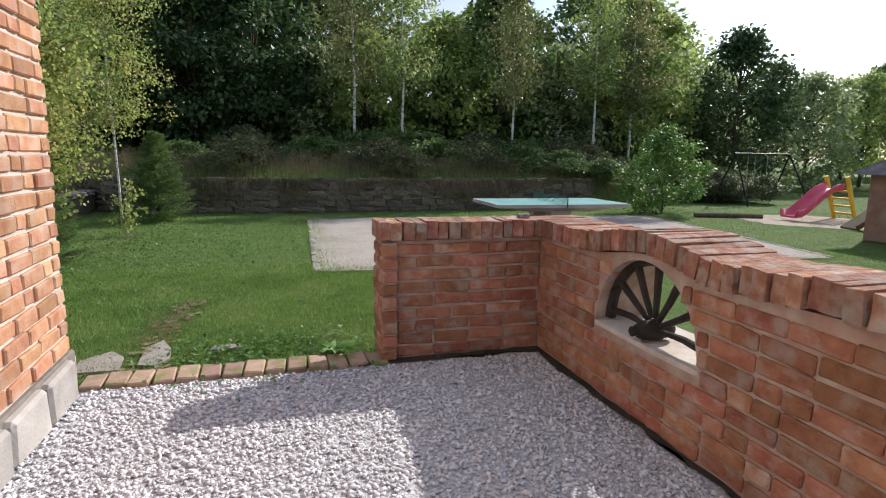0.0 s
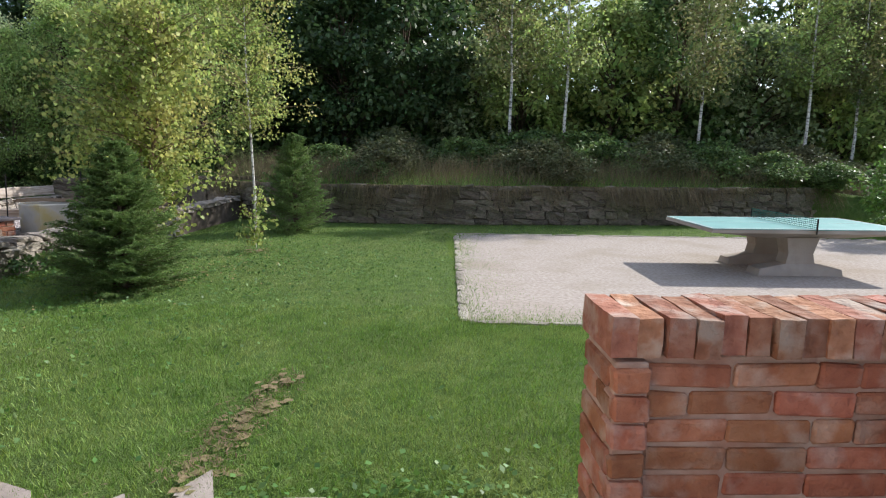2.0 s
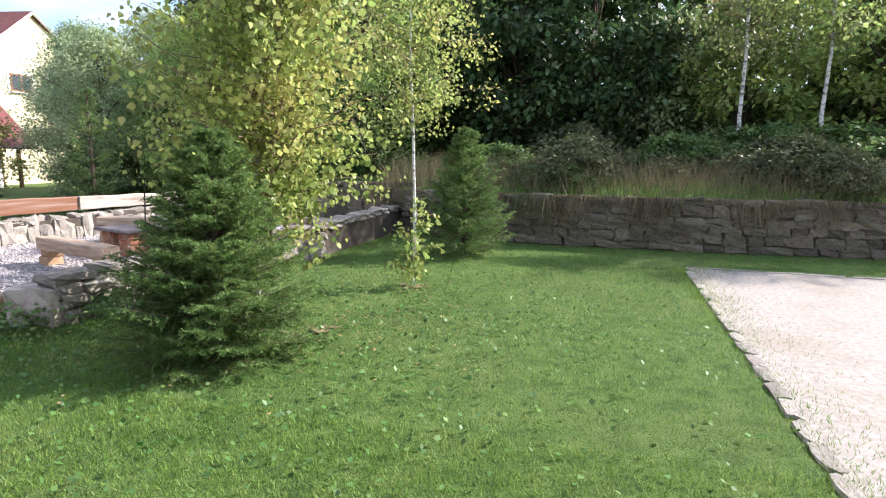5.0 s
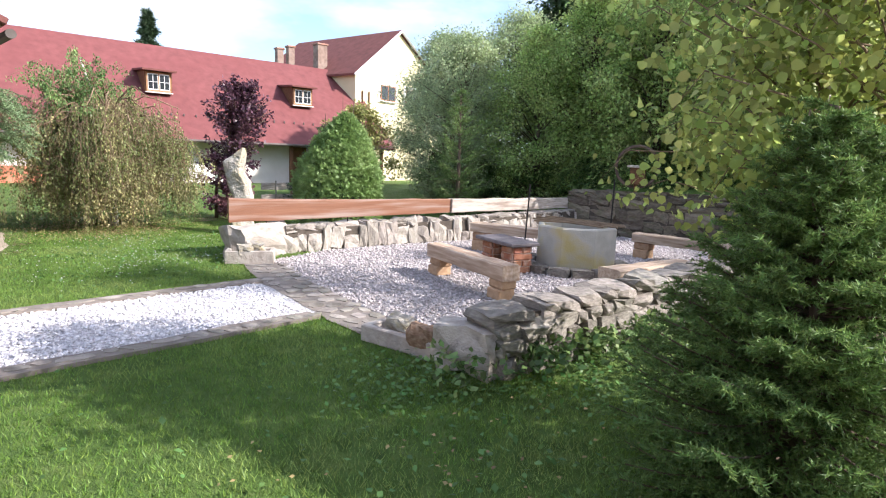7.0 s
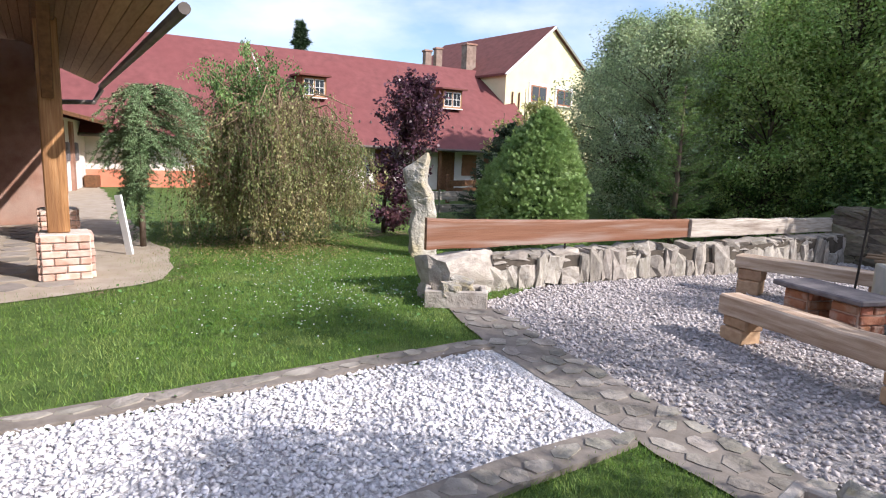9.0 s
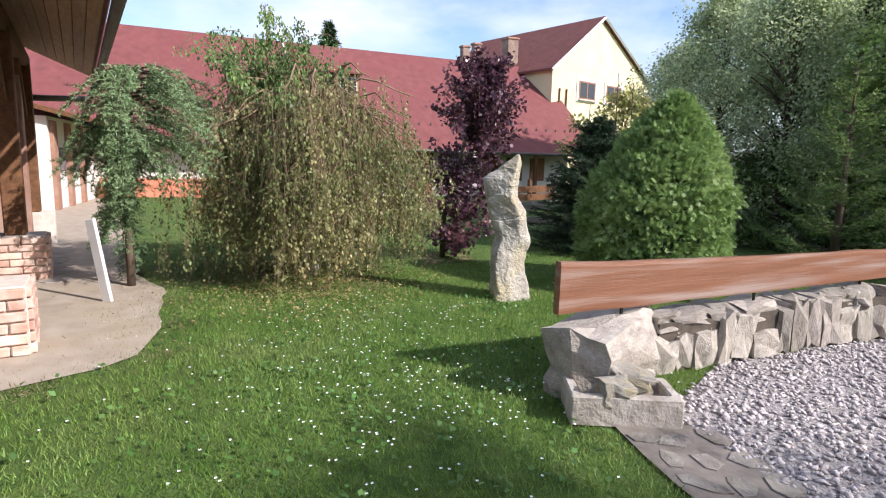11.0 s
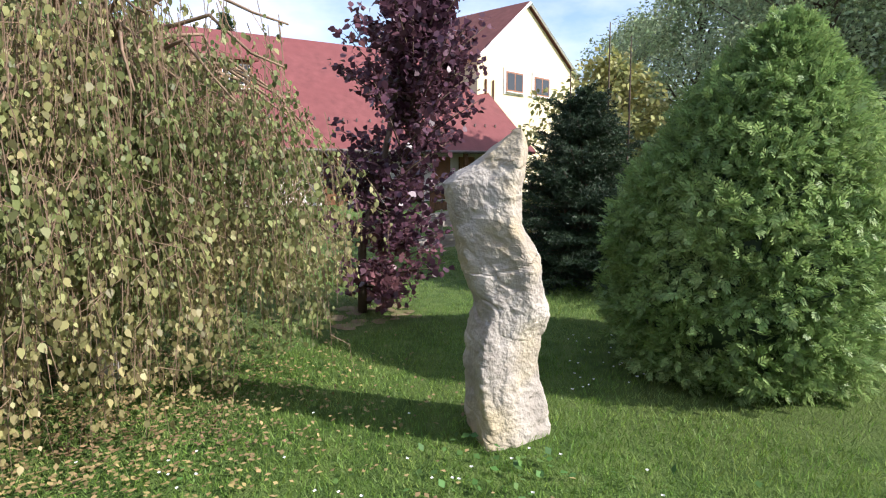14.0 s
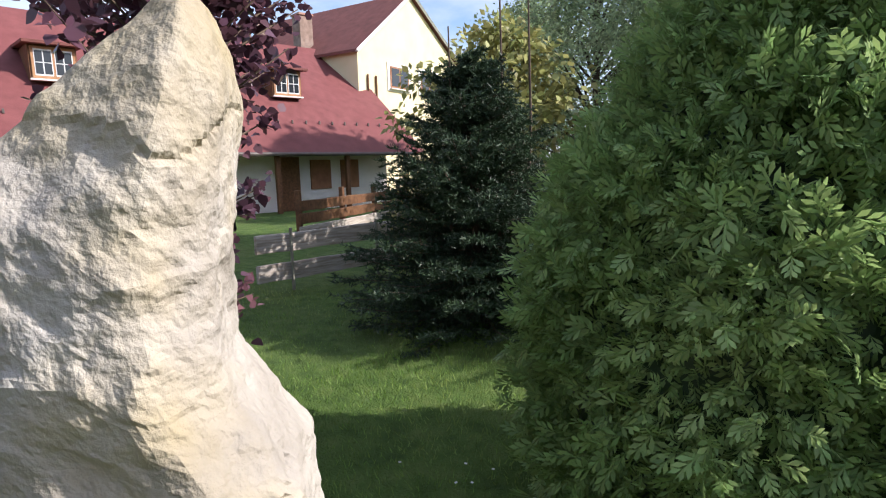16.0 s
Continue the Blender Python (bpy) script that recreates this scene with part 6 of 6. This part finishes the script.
grass_field("lawn_grass", [((-3.6, 2.6, 4.2, 8.2), 3600), ((-7.4, -3.6, 5.0, 9.6), 3300), ((-14.5, -8.9, 7.0, 12.5), 3300), ((-14.8, -11.2, 12.5, 16), 1300), ((-7.3, 0.5, 8.2, 15.6), 900), ((-1.0, 10, 4.4, 7.7), 900), ((-13.0, -9.0, 4.6, 7.0), 1500), ((0.5, 1.4, 7.5, 14), 1500), ((1.4, 9, 6.8, 8.1), 1300), ((0.5, 12, 13.6, 15.8), 700), ((-18, -14.5, 8, 15), 600), ((9, 14, 8, 14), 350)],
            "short mown green grass blades of the lawn", 7)
grass_field("court_grass", [((0.52, 1.35, 7.6, 13.9), 1500), ((0.6, 8.7, 6.95, 7.9), 800)], "tufts of grass creeping over the court's edge", 17, 0.036, wid=0.004)
# longer dry and green grass on the bank and hanging over the wall
r = np.random.default_rng(9)
n = 26000
x = r.uniform(-5.2, 12, n)
yy = np.interp(x, [p[0] for p in RET], [p[1] for p in RET])
over = r.random(n) < 0.45
y = np.where(over, yy - r.uniform(0.02, 0.22, n), yy + r.uniform(0, 2.8, n))
z = np.where(over, G0 + 0.9, G0 + 0.88 + 0.5 * (1 - np.exp(-(y - yy) / 2.2)))
clump = np.array([noise.noise(Vector((a * 1.1, 0.3, 0))) for a in x])
D = np.where(over[:, None], np.array([0, -0.45, -1.0])[None] * (0.5 + r.random((n, 1))) + rnd(r, n) * 0.35, Z3 + rnd(r, n) * 0.4)
L = np.where(over, r.uniform(0.15, 0.75, n) * np.clip(0.75 + 1.5 * clump, 0.15, 1.3), r.uniform(0.15, 0.7, n))
V, F = tris(np.stack([x, y, z], 1), D, rnd(r, n), L, np.full(n, 0.0045))
tagged(part("bank_grass", fast_mesh("bank_grass", V, F, "straw")), "long dry grass on the bank hanging over the wall", "grass", kind="stuff")
n = 26000
x = r.uniform(-4, 12, n)
yy = np.interp(x, [p[0] for p in RET], [p[1] for p in RET])
y = yy + r.uniform(-0.1, 4.5, n)
V, F = tris(np.stack([x, y, G0 + 0.85 + 0.5 * (1 - np.exp(-np.maximum(0, y - yy) / 2.2))], 1), Z3 + rnd(r, n) * 0.5, rnd(r, n), r.uniform(0.06, 0.28, n), np.full(n, 0.005))
tagged(part("bank_green_grass", fast_mesh("bank_green_grass", V, F, "blade")), "green wild grass growing on the bank", "grass", kind="stuff")


def strew(name, spots, size, mat, label, category, seed, up=0.02, tilt=0.5, ratio=0.42):
    """Small leaves lying or growing at random round spots (x, y, spread, count)."""
    r = np.random.default_rng(seed)
    P = np.concatenate([r.normal(size=(c, 2)) * s + np.array([x, y]) for x, y, s, c in spots])
    if name != "fallen_leaves":
        ok = np.ones(len(P), bool)
        for poly in PAVED[1:]:
            ok &= ~inside(P, poly)
        P = P[ok]
    m_ = len(P)
    C = np.stack([P[:, 0], P[:, 1], G0 + r.uniform(0.3, 1.0, m_) * up], 1)
    D = rnd(r, m_) * np.array([1, 1, tilt])
    V, F = kites(C, D, unit(Z3 + rnd(r, m_) * tilt), size * r.uniform(0.6, 1.3, m_), size * ratio * r.uniform(0.7, 1.2, m_))
    return tagged(part(name, fast_mesh(name, V, F, mat)), label, category, kind="stuff")


strew("clover", [(-2.6, 9.6, 1.4, 1500), (-1.6, 11.2, 1.3, 1000), (-3.2, 7.4, 1.3, 900), (0.2, 4.45, 0.35, 500), (-0.5, 4.4, 0.25, 300), (-5.5, 8.8, 0.3, 350), (-4.7, 9.8, 0.4, 600), (-4.6, 11.5, 0.5, 500), (-11, 9.0, 1.0, 900), (0, 15.4, 2.0, 600), (-12.3, 11.1, 0.2, 60)], 0.04, "clover", "small clover and weed leaves in the lawn", "weeds", 3, 0.05)
strew("dry_tufts", [(-1.0, 5.05, 0.10, 160), (-0.98, 5.35, 0.09, 160), (-0.95, 5.55, 0.11, 190), (-0.9, 5.8, 0.09, 160), (-0.85, 6.12, 0.08, 140), (-1.3, 4.34, 0.2, 200), (-3.1, 9.1, 0.2, 220), (-2.95, 9.6, 0.2, 180), (-2.65, 11.6, 0.16, 140), (-12.3, 7.95, 0.12, 120), (-13.0, 8.15, 0.14, 160), (-13.9, 8.3, 0.16, 160), (-12.0, 7.2, 0.1, 120)], 0.05, "straw", "dry straw-coloured tufts round bare earth", "grass", 23, 0.03, 0.5, 0.07)
strew("ivy", [(-5.05, 9.6, 0.12, 300), (-4.95, 10.2, 0.14, 380), (-4.8, 10.9, 0.16, 380), (-4.7, 11.6, 0.18, 320), (-5.3, 9.0, 0.15, 150)], 0.06, "wood_leaf", "dark ivy leaves creeping along the wall's foot", "ivy", 13, 0.22, 0.8)
strew("fallen_leaves", [(-14.3, 9.75, 0.75, 3600), (-13.6, 9.5, 0.6, 900), (-2.9, 9.9, 0.8, 320), (-2.7, 11.6, 0.6, 160), (-4.5, 8.4, 0.5, 60), (-12.8, 10.3, 1.2, 60)], 0.028, "fallen", "yellow and brown birch leaves fallen on grass", "leaves", 4, 0.055, 0.25)
r = np.random.default_rng(6)
P = np.concatenate([r.normal(size=(c, 2)) * s + np.array(q) for q, s, c in (((-11.3, 9.2), 0.9, 170), ((-12.2, 9.9), 0.7, 120), ((-10.3, 8.7), 0.6, 60), ((-12.8, 12.6), 0.3, 40), ((-10.6, 9.3), 0.5, 90))])
fl = []
for x, y in P:
    a = r.uniform(0, 6.28)
    z = G0 + r.uniform(0.035, 0.07)
    k = [(x + 0.008 * math.cos(a + i * 1.0472), y + 0.008 * math.sin(a + i * 1.0472), z + 0.003 * (i % 2)) for i in range(6)] + [(x, y, z - 0.004)]
    fl.append((k, [(i, (i + 1) % 6, 6) for i in range(6)]))
V, F = join(fl)
tagged(part("daisies", mesh_of("daisies", V, F, "daisy")), "small white daisies scattered through the lawn", "flowers", kind="stuff")

# weed rosette by the pier
wd = thing("weed_plant", pose(0.42, 4.33, G0), "broad-leaved green weed at the foot of the pier", "plant")
r = np.random.default_rng(8)
for k in range(11):
    a = 2 * np.pi * k / 11 + r.normal() * 0.2
    d = np.array([math.cos(a), math.sin(a), 0])
    L = r.uniform(0.12, 0.2)
    vv, ff = [], []
    for i, s in enumerate(np.linspace(0, 1, 6)):
        w = 0.038 * math.sin(math.pi * min(0.97, s * 0.85 + 0.1))
        c = d * L * s + Z3 * L * (1.1 * s - 0.75 * s * s)
        sd = np.array([-d[1], d[0], 0])
        vv += [c - sd * w + Z3 * 0.012, c, c + sd * w + Z3 * 0.012]
        if i:
            o = 3 * i
            ff += [(o - 3, o - 2, o + 1, o), (o - 2, o - 1, o + 2, o + 1)]
    part("leaf", mesh_of("leaf", vv, ff, "bush_leaf"), wd)

# bare earth patches
EARTH = (((-1.0, 5.05, 0.10), (-0.98, 5.3, 0.08), (-0.95, 5.5, 0.12), (-0.9, 5.72, 0.10), (-0.93, 5.98, 0.08), (-0.82, 6.15, 0.09)), "worn earth showing through the lawn"), \
    (((-1.75, 4.36, 0.14), (-1.45, 4.34, 0.12), (-1.15, 4.34, 0.11), (-0.8, 4.32, 0.09), (-1.02, 4.75, 0.08)), "bare earth round the stepping stones"), \
    (((-3.3, 8.8, 0.12), (-3.1, 9.1, 0.14), (-3.0, 9.45, 0.13), (-2.9, 9.75, 0.1), (-2.65, 11.6, 0.14)), "dry bare earth beside the spruce"), \
    (((-15.1, 12.1, 0.32), (-14.85, 12.25, 0.22)), "bare earth ring under the purple tree")
re_ = np.random.default_rng(33)
for spots, lb in EARTH:
    o = thing("bare_earth", label=lb, category="earth", kind="structure")
    for k, (x, y, s) in enumerate(spots):
        for j in range(12):
            px, py, q = x + re_.normal() * s * 0.62, y + re_.normal() * s * 0.75, s * re_.uniform(0.15, 0.42)
            pts = [(px + q * u * math.cos(t), py + q * u * math.sin(t)) for t, u in zip(np.linspace(0, 6.28, 9, endpoint=False), re_.uniform(0.55, 1.2, 9))]
            part("patch", polygon_me("patch", pts, G0 - 0.008 + 0.0004 * (12 * k + j), "dirt", jag=0.006, seed=30 + k, step=0.05), o)

# ---------------------------------------------------------------- pieces of walls and pavements
# brick house corner: courses on the sunny face and its end
rng = np.random.default_rng(15)
courses(hb, (-1.32, 1.0, 0), (0, 1), 3.05, G0 + 0.29, 28, "brick_lit", rng, proud=0.016, pitch=0.104, height=0.086, gap=0.02, blen=0.29)
courses(hb, (-1.33, 4.05, 0), (-1, 0), 0.7, G0 + 0.29, 28, "brick_lit", rng, proud=0.016, pitch=0.104, height=0.086, gap=0.02, blen=0.29)
for k in range(7):
    y = 0.9 + 0.47 * k
    part("plinth_block", box_me("plinth_block", 0.12, 0.44, 0.25, "plinth", 0.02, 0.014, k), hb, m=pose(-1.30, y, G0, 0, 0, rng.uniform(-2, 2)))
part("plinth_block", box_me("plinth_block", 0.45, 0.14, 0.24, "plinth", 0.02, 0.014, 9), hb, m=pose(-1.52, 4.06, G0))

# garden wall faces
def in_hole(s, z):
    y = 4.1 - s
    return z > HZ - 0.055 and (y - HY) ** 2 + (max(z, HZ) - HZ) ** 2 < (HR + 0.012) ** 2 or z + 0.05 > wall_top(y)


courses(garden, (WX0, 4.1, 0), (0, -1), 5.2, G0 + 0.02, 10, "brick", rng, hole=in_hole, proud=0.02, pitch=0.099, height=0.083, blen=0.29)
courses(garden, (0.85, 4.11, 0), (1, 0), 1.18, G0 + 0.02, 9, "brick", rng, proud=0.02, pitch=0.099, height=0.083, blen=0.29)
courses(garden, (0.725, 4.066, 0), (1, 0), 0.125, G0 + 0.02, 9, "brick", rng, proud=0.018, blen=0.26, alt=False, thick=0.1, pitch=0.099, height=0.083)
courses(garden, (0.737, 4.38, 0), (0, -1), 0.31, G0 + 0.02, 9, "brick", rng, proud=0.018, blen=0.29, alt=False, pitch=0.099, height=0.083)
# coping: bricks on edge
y = WY1
k = 0
while y > 0.35:
    w = rng.uniform(0.068, 0.084)
    me = brick_data(10 + k % 4, round((WX1 - WX0 + 0.05) / 0.02) * 0.02, round(w / 0.004) * 0.004, 0.13, "brick_coping")
    part("brick", me, garden, m=pose((WX0 + WX1) / 2 - 0.012 + rng.uniform(-0.012, 0.012), y - w / 2, wall_top(y - w / 2) + 0.004 + rng.uniform(0, 0.01), rng.uniform(-3, 3) + (8 if 2.2 < y < 2.7 else -6 if 2.8 < y < 3.3 else 0), rng.uniform(-1, 1), rng.uniform(-2, 2)))
    y -= w + 0.010
    k += 1
x = 0.71
while x < WX0 - 0.07:
    w = rng.uniform(0.07, 0.086)
    me = brick_data(20 + k % 4, round(w / 0.004) * 0.004, 0.32, 0.13, "brick_coping")
    part("brick", me, garden, m=pose(x + w / 2, 4.222 + rng.uniform(-0.012, 0.012), 0.876 + rng.uniform(0, 0.008), rng.uniform(-1, 1), rng.uniform(-2, 2), rng.uniform(-2, 2)))
    x += w + 0.009
    k += 1

# brick edging of the yard
x = -1.28
edge = thing("brick_edging", label="row of mossy edging bricks between gravel and lawn", category="edging", kind="structure")
while x < 0.72:
    w = 0.135
    part("brick", brick_data(30 + k % 3, w, 0.24, 0.065, "kerbbrick"), edge, m=pose(x + w / 2, 4.13 + rng.uniform(-0.012, 0.012), G0 - 0.035 + rng.uniform(0, 0.012), rng.uniform(-2, 2), rng.uniform(-2, 2), rng.uniform(-4, 4)))
    x += w + 0.012
    k += 1
# stepping stones
for k, pts in enumerate(([(-1.9, 4.9), (-1.7, 4.83), (-1.58, 4.58), (-1.68, 4.45), (-1.9, 4.5)], [(-1.4, 4.36), (-1.43, 4.6), (-1.25, 4.8), (-1.13, 4.6), (-1.11, 4.36)], [(-1.0, 4.42), (-1.03, 4.8), (-0.93, 4.99), (-0.82, 4.74), (-0.8, 4.5), (-0.9, 4.4)], [(-0.55, 4.65), (-0.31, 4.66), (-0.31, 4.74), (-0.53, 4.73)])):
    tagged(part("stepping_stone", polygon_me("stepping_stone", pts, G0 + 0.012, "flag", thick=0.04, jag=0.012, seed=50 + k, step=0.15)), "flat grey stepping stone sunk in the grass", "stone", "stepping stones")

STONES = {m_: [stone_me("stone", i, m_, 0.2) for i in range(8)] for m_ in ("stone", "stone_pale", "stone_bank")}


def lay_stones(parent, line, h, mat, sw, sh, off, seed, top=True, face=1, vary=0.0):
    """Rubble stones along a wall's face, in rough courses."""
    r = np.random.default_rng(seed)
    P = np.array(line, float)
    seg = np.linalg.norm(np.diff(P, axis=0), axis=1)
    cum = np.concatenate([[0], np.cumsum(seg)])
    z = 0.0
    hv = h if not callable(h) else None
    while z < (hv or 0.5) - 0.04:
        ch = min(sh * r.uniform(0.75, 1.25), (hv or 0.5) - z + 0.03)
        s = -r.random() * sw * 0.5
        while s < cum[-1]:
            w = sw * r.uniform(0.6, 1.5)
            q = min(max(s + w / 2, 0), cum[-1])
            p = np.array([np.interp(q, cum, P[:, 0]), np.interp(q, cum, P[:, 1])])
            p2 = np.array([np.interp(min(q + 0.1, cum[-1]), cum, P[:, 0]), np.interp(min(q + 0.1, cum[-1]), cum, P[:, 1])])
            p1 = np.array([np.interp(max(q - 0.1, 0), cum, P[:, 0]), np.interp(max(q - 0.1, 0), cum, P[:, 1])])
            d = unit(p2 - p1)
            nrm = np.array([d[1], -d[0]]) * face
            hh_ = ch * r.uniform(0.85 - vary, 1.12 + 0.3 * vary)
            part("stone", STONES[mat][r.integers(0, 6)], parent, m=pose(p[0] + nrm[0] * (off + r.normal() * 0.012), p[1] + nrm[1] * (off + r.normal() * 0.012), G0 + z + hh_ / 2, r.normal() * 4, r.normal() * 5, math.degrees(math.atan2(d[1], d[0])) + r.normal() * 4 + 180 * r.integers(0, 2)) @ Matrix.Diagonal((w * 1.02, 0.22, hh_ * 1.06, 1)))
            s += w
        z += ch


lay_stones(ret, RET, 0.86, "stone_bank", 0.33, 0.15, 0.09, 61)
lay_stones(pwl, PWL, 0.37, "stone_pale", 0.185, 0.36, 0.08, 62, face=1, vary=0.4)
lay_stones(pwr, PWR[:3], 0.34, "stone", 0.2, 0.115, 0.10, 63, face=-1)
lay_stones(pwr, PWR[:3], 0.34, "stone", 0.22, 0.12, 0.10, 64, face=1)
lay_stones(pwb, PWB, 0.82, "stone_bank", 0.42, 0.2, 0.10, 65, face=1)
r = np.random.default_rng(66)
for line, par, mt, w0, hz in ((PWR, pwr, "stone", 0.36, 0.40), (PWL, pwl, "stone_pale", 0.30, 0.335), (PWB, pwb, "stone_bank", 0.4, 0.85)):
    P = np.array(line)
    cum = np.concatenate([[0], np.cumsum(np.linalg.norm(np.diff(P, axis=0), axis=1))])
    s = 0.1
    while s < cum[-1]:
        w = r.uniform(0.16, 0.42)
        x, y = np.interp(s, cum, P[:, 0]), np.interp(s, cum, P[:, 1])
        zz_ = hz + (0.07 if line is PWL else 0.10) * s / cum[-1] - 0.0
        part("cap_stone", STONES[mt][r.integers(0, 6)], par, m=pose(x, y, G0 + zz_, r.normal() * 4, r.normal() * 4, 85 + r.normal() * 6) @ Matrix.Diagonal((w, w0, 0.10 if line is not PWL else 0.13, 1)))
        s += w * 0.92
# end of the east wall: a big corner stone
part("corner_stone", STONES["stone_pale"][2], pwr, m=pose(-5.42, 9.32, G0 + 0.16, 0, 0, 12) @ Matrix.Diagonal((0.46, 0.40, 0.36, 1)))
def flag_pts(sx, sy):
    a = r.uniform(-0.3, 0.3)
    return [(sx * u * math.cos(a + t), sy * u * math.sin(a + t)) for t, u in zip(np.linspace(0, 6.28, 6, endpoint=False) + r.normal(size=6) * 0.16, r.uniform(0.72, 1.08, 6))]


# path edges: a mortar strip with flat stones set in it
for (xa, ya), (xb, yb) in (((-9.12, 4.3), (-8.82, 9.6)), ((-7.46, 4.3), (-7.24, 9.25))):
    pe = tagged(part("path_edging", polygon_me("path_edging", [(xa - 0.11, ya), (xa + 0.09, ya), (xb + 0.09, yb), (xb - 0.11, yb)], G0 + 0.022, "joint_pale", thick=0.05, jag=0.008, seed=int(-xa * 10))), "mortar edging of the gravel path with flat stones", "edging", kind="structure")
    L = math.dist((xa, ya), (xb, yb))
    s = 0.1
    while s < L - 0.1:
        w = r.uniform(0.1, 0.24)
        q = (s + w / 2) / L
        part("stone", polygon_me("stone", flag_pts(w * 0.62, r.uniform(0.045, 0.085)), 0, "stone", thick=0.03, jag=0.003, seed=int(s * 100), step=0.06), pe, m=pose(xa - 0.01 + (xb - xa) * q + r.normal() * 0.02, ya + (yb - ya) * q, G0 + r.uniform(0.026, 0.031), r.normal() * 2, r.normal() * 2, 87 + r.normal() * 10))
        s += w * r.uniform(1.02, 1.25)
# court edge stones
ce = thing("court_edging", label="whitish worn kerb stones along the sandy court", category="edging", kind="structure")
for (xa, ya), (xb, yb), st_ in (((0.5, 7.66), (0.75, 13.95), 0.3), ((0.75, 13.95), (9.6, 13.42), 0.5), ((8.7, 7.0), (9.7, 13.4), 0.45), ((0.55, 7.62), (8.6, 6.97), 0.4)):
    L = math.dist((xa, ya), (xb, yb))
    for k in range(int(L / st_)):
        q = (k + 0.5) * st_ / L
        part("kerb_stone", STONES["stone_pale"][k % 6], ce, m=pose(xa + (xb - xa) * q, ya + (yb - ya) * q, G0 - 0.018, 0, 0, math.degrees(math.atan2(yb - ya, xb - xa)) + r.normal() * 3) @ Matrix.Diagonal((st_ * 0.93, 0.10, 0.06, 1)))
# flagstones of the threshold strip
sp_ = bpy.data.objects["paved_strip"]
for i in range(19):
    x = -9.7 + 0.218 * i
    yl = np.interp(x, [-9.9, -8.74, -7.28, -5.75], [9.98, 9.62, 9.34, 9.2])
    for j in range(3):
        if r.random() < 0.1:
            continue
        part("flagstone", polygon_me("flagstone", flag_pts(r.uniform(0.09, 0.14), r.uniform(0.06, 0.095)), 0, "stone", thick=0.03, jag=0.005, seed=i * 2 + j, step=0.07), sp_, m=pose(x + 0.1 * j, yl + 0.07 + 0.155 * j + r.uniform(-0.03, 0.03), G0 + r.uniform(0.008, 0.013), r.normal() * 0.6, r.normal() * 0.6, r.uniform(0, 360)))
# bricks of the shelter's bases and the table's piers
for b_ in bases[:2]:
    for c in range(6):
        for fx, fy, rz in ((0, 1, 0), (1, 0, 90)):
            for sgn in (-1, 1) if fx == 0 else (1,):
                for h_, w_ in ((-0.115, 0.22), (0.115, 0.22)) if (c + (fx == 0)) % 2 else ((-0.173, 0.105), (0.0, 0.22), (0.173, 0.105)):
                    part("brick", brick_data(40 + c % 3, w_, 0.06, 0.073, "brick_pale"), b_, m=pose((0.235 * sgn * fx) + (h_ * fy) + rng.uniform(-0.005, 0.005), (0.235 * sgn * fy) + (h_ * fx), 0.005 + c * 0.082, 0, 0, rz))
for pr in pier_i:
    for c in range(4):
        for sx in (-1, 1):
            part("brick", brick_data(50 + c % 3, 0.04, 0.25, 0.076, "brick"), pr, m=pose(0.15 * sx + rng.uniform(-0.006, 0.006), rng.uniform(-0.01, 0.01), 0.004 + 0.088 * c))
        for sy in (-1, 1):
            for hx in ((-0.07, 0.07) if c % 2 else (0,)):
                part("brick", brick_data(53 + c % 3, 0.26 if c % 2 == 0 else 0.12, 0.04, 0.076, "brick"), pr, m=pose(hx, 0.125 * sy, 0.004 + 0.088 * c))
# flagstones beside the shelter
fg = bpy.data.objects["apron"]
for i in range(16):
    for j in range(4 if i < 7 else 5):
        part("flagstone", polygon_me("flagstone", flag_pts(0.215, 0.19), 0, "flag", thick=0.03, jag=0.006, seed=90 + i * 3 + j, step=0.14), fg, m=pose(-12.6 - 0.43 * i + r.uniform(-0.02, 0.02), 5.62 + 0.40 * j, G0 + 0.006 + r.uniform(0, 0.005), 0, 0, r.uniform(-12, 12)))
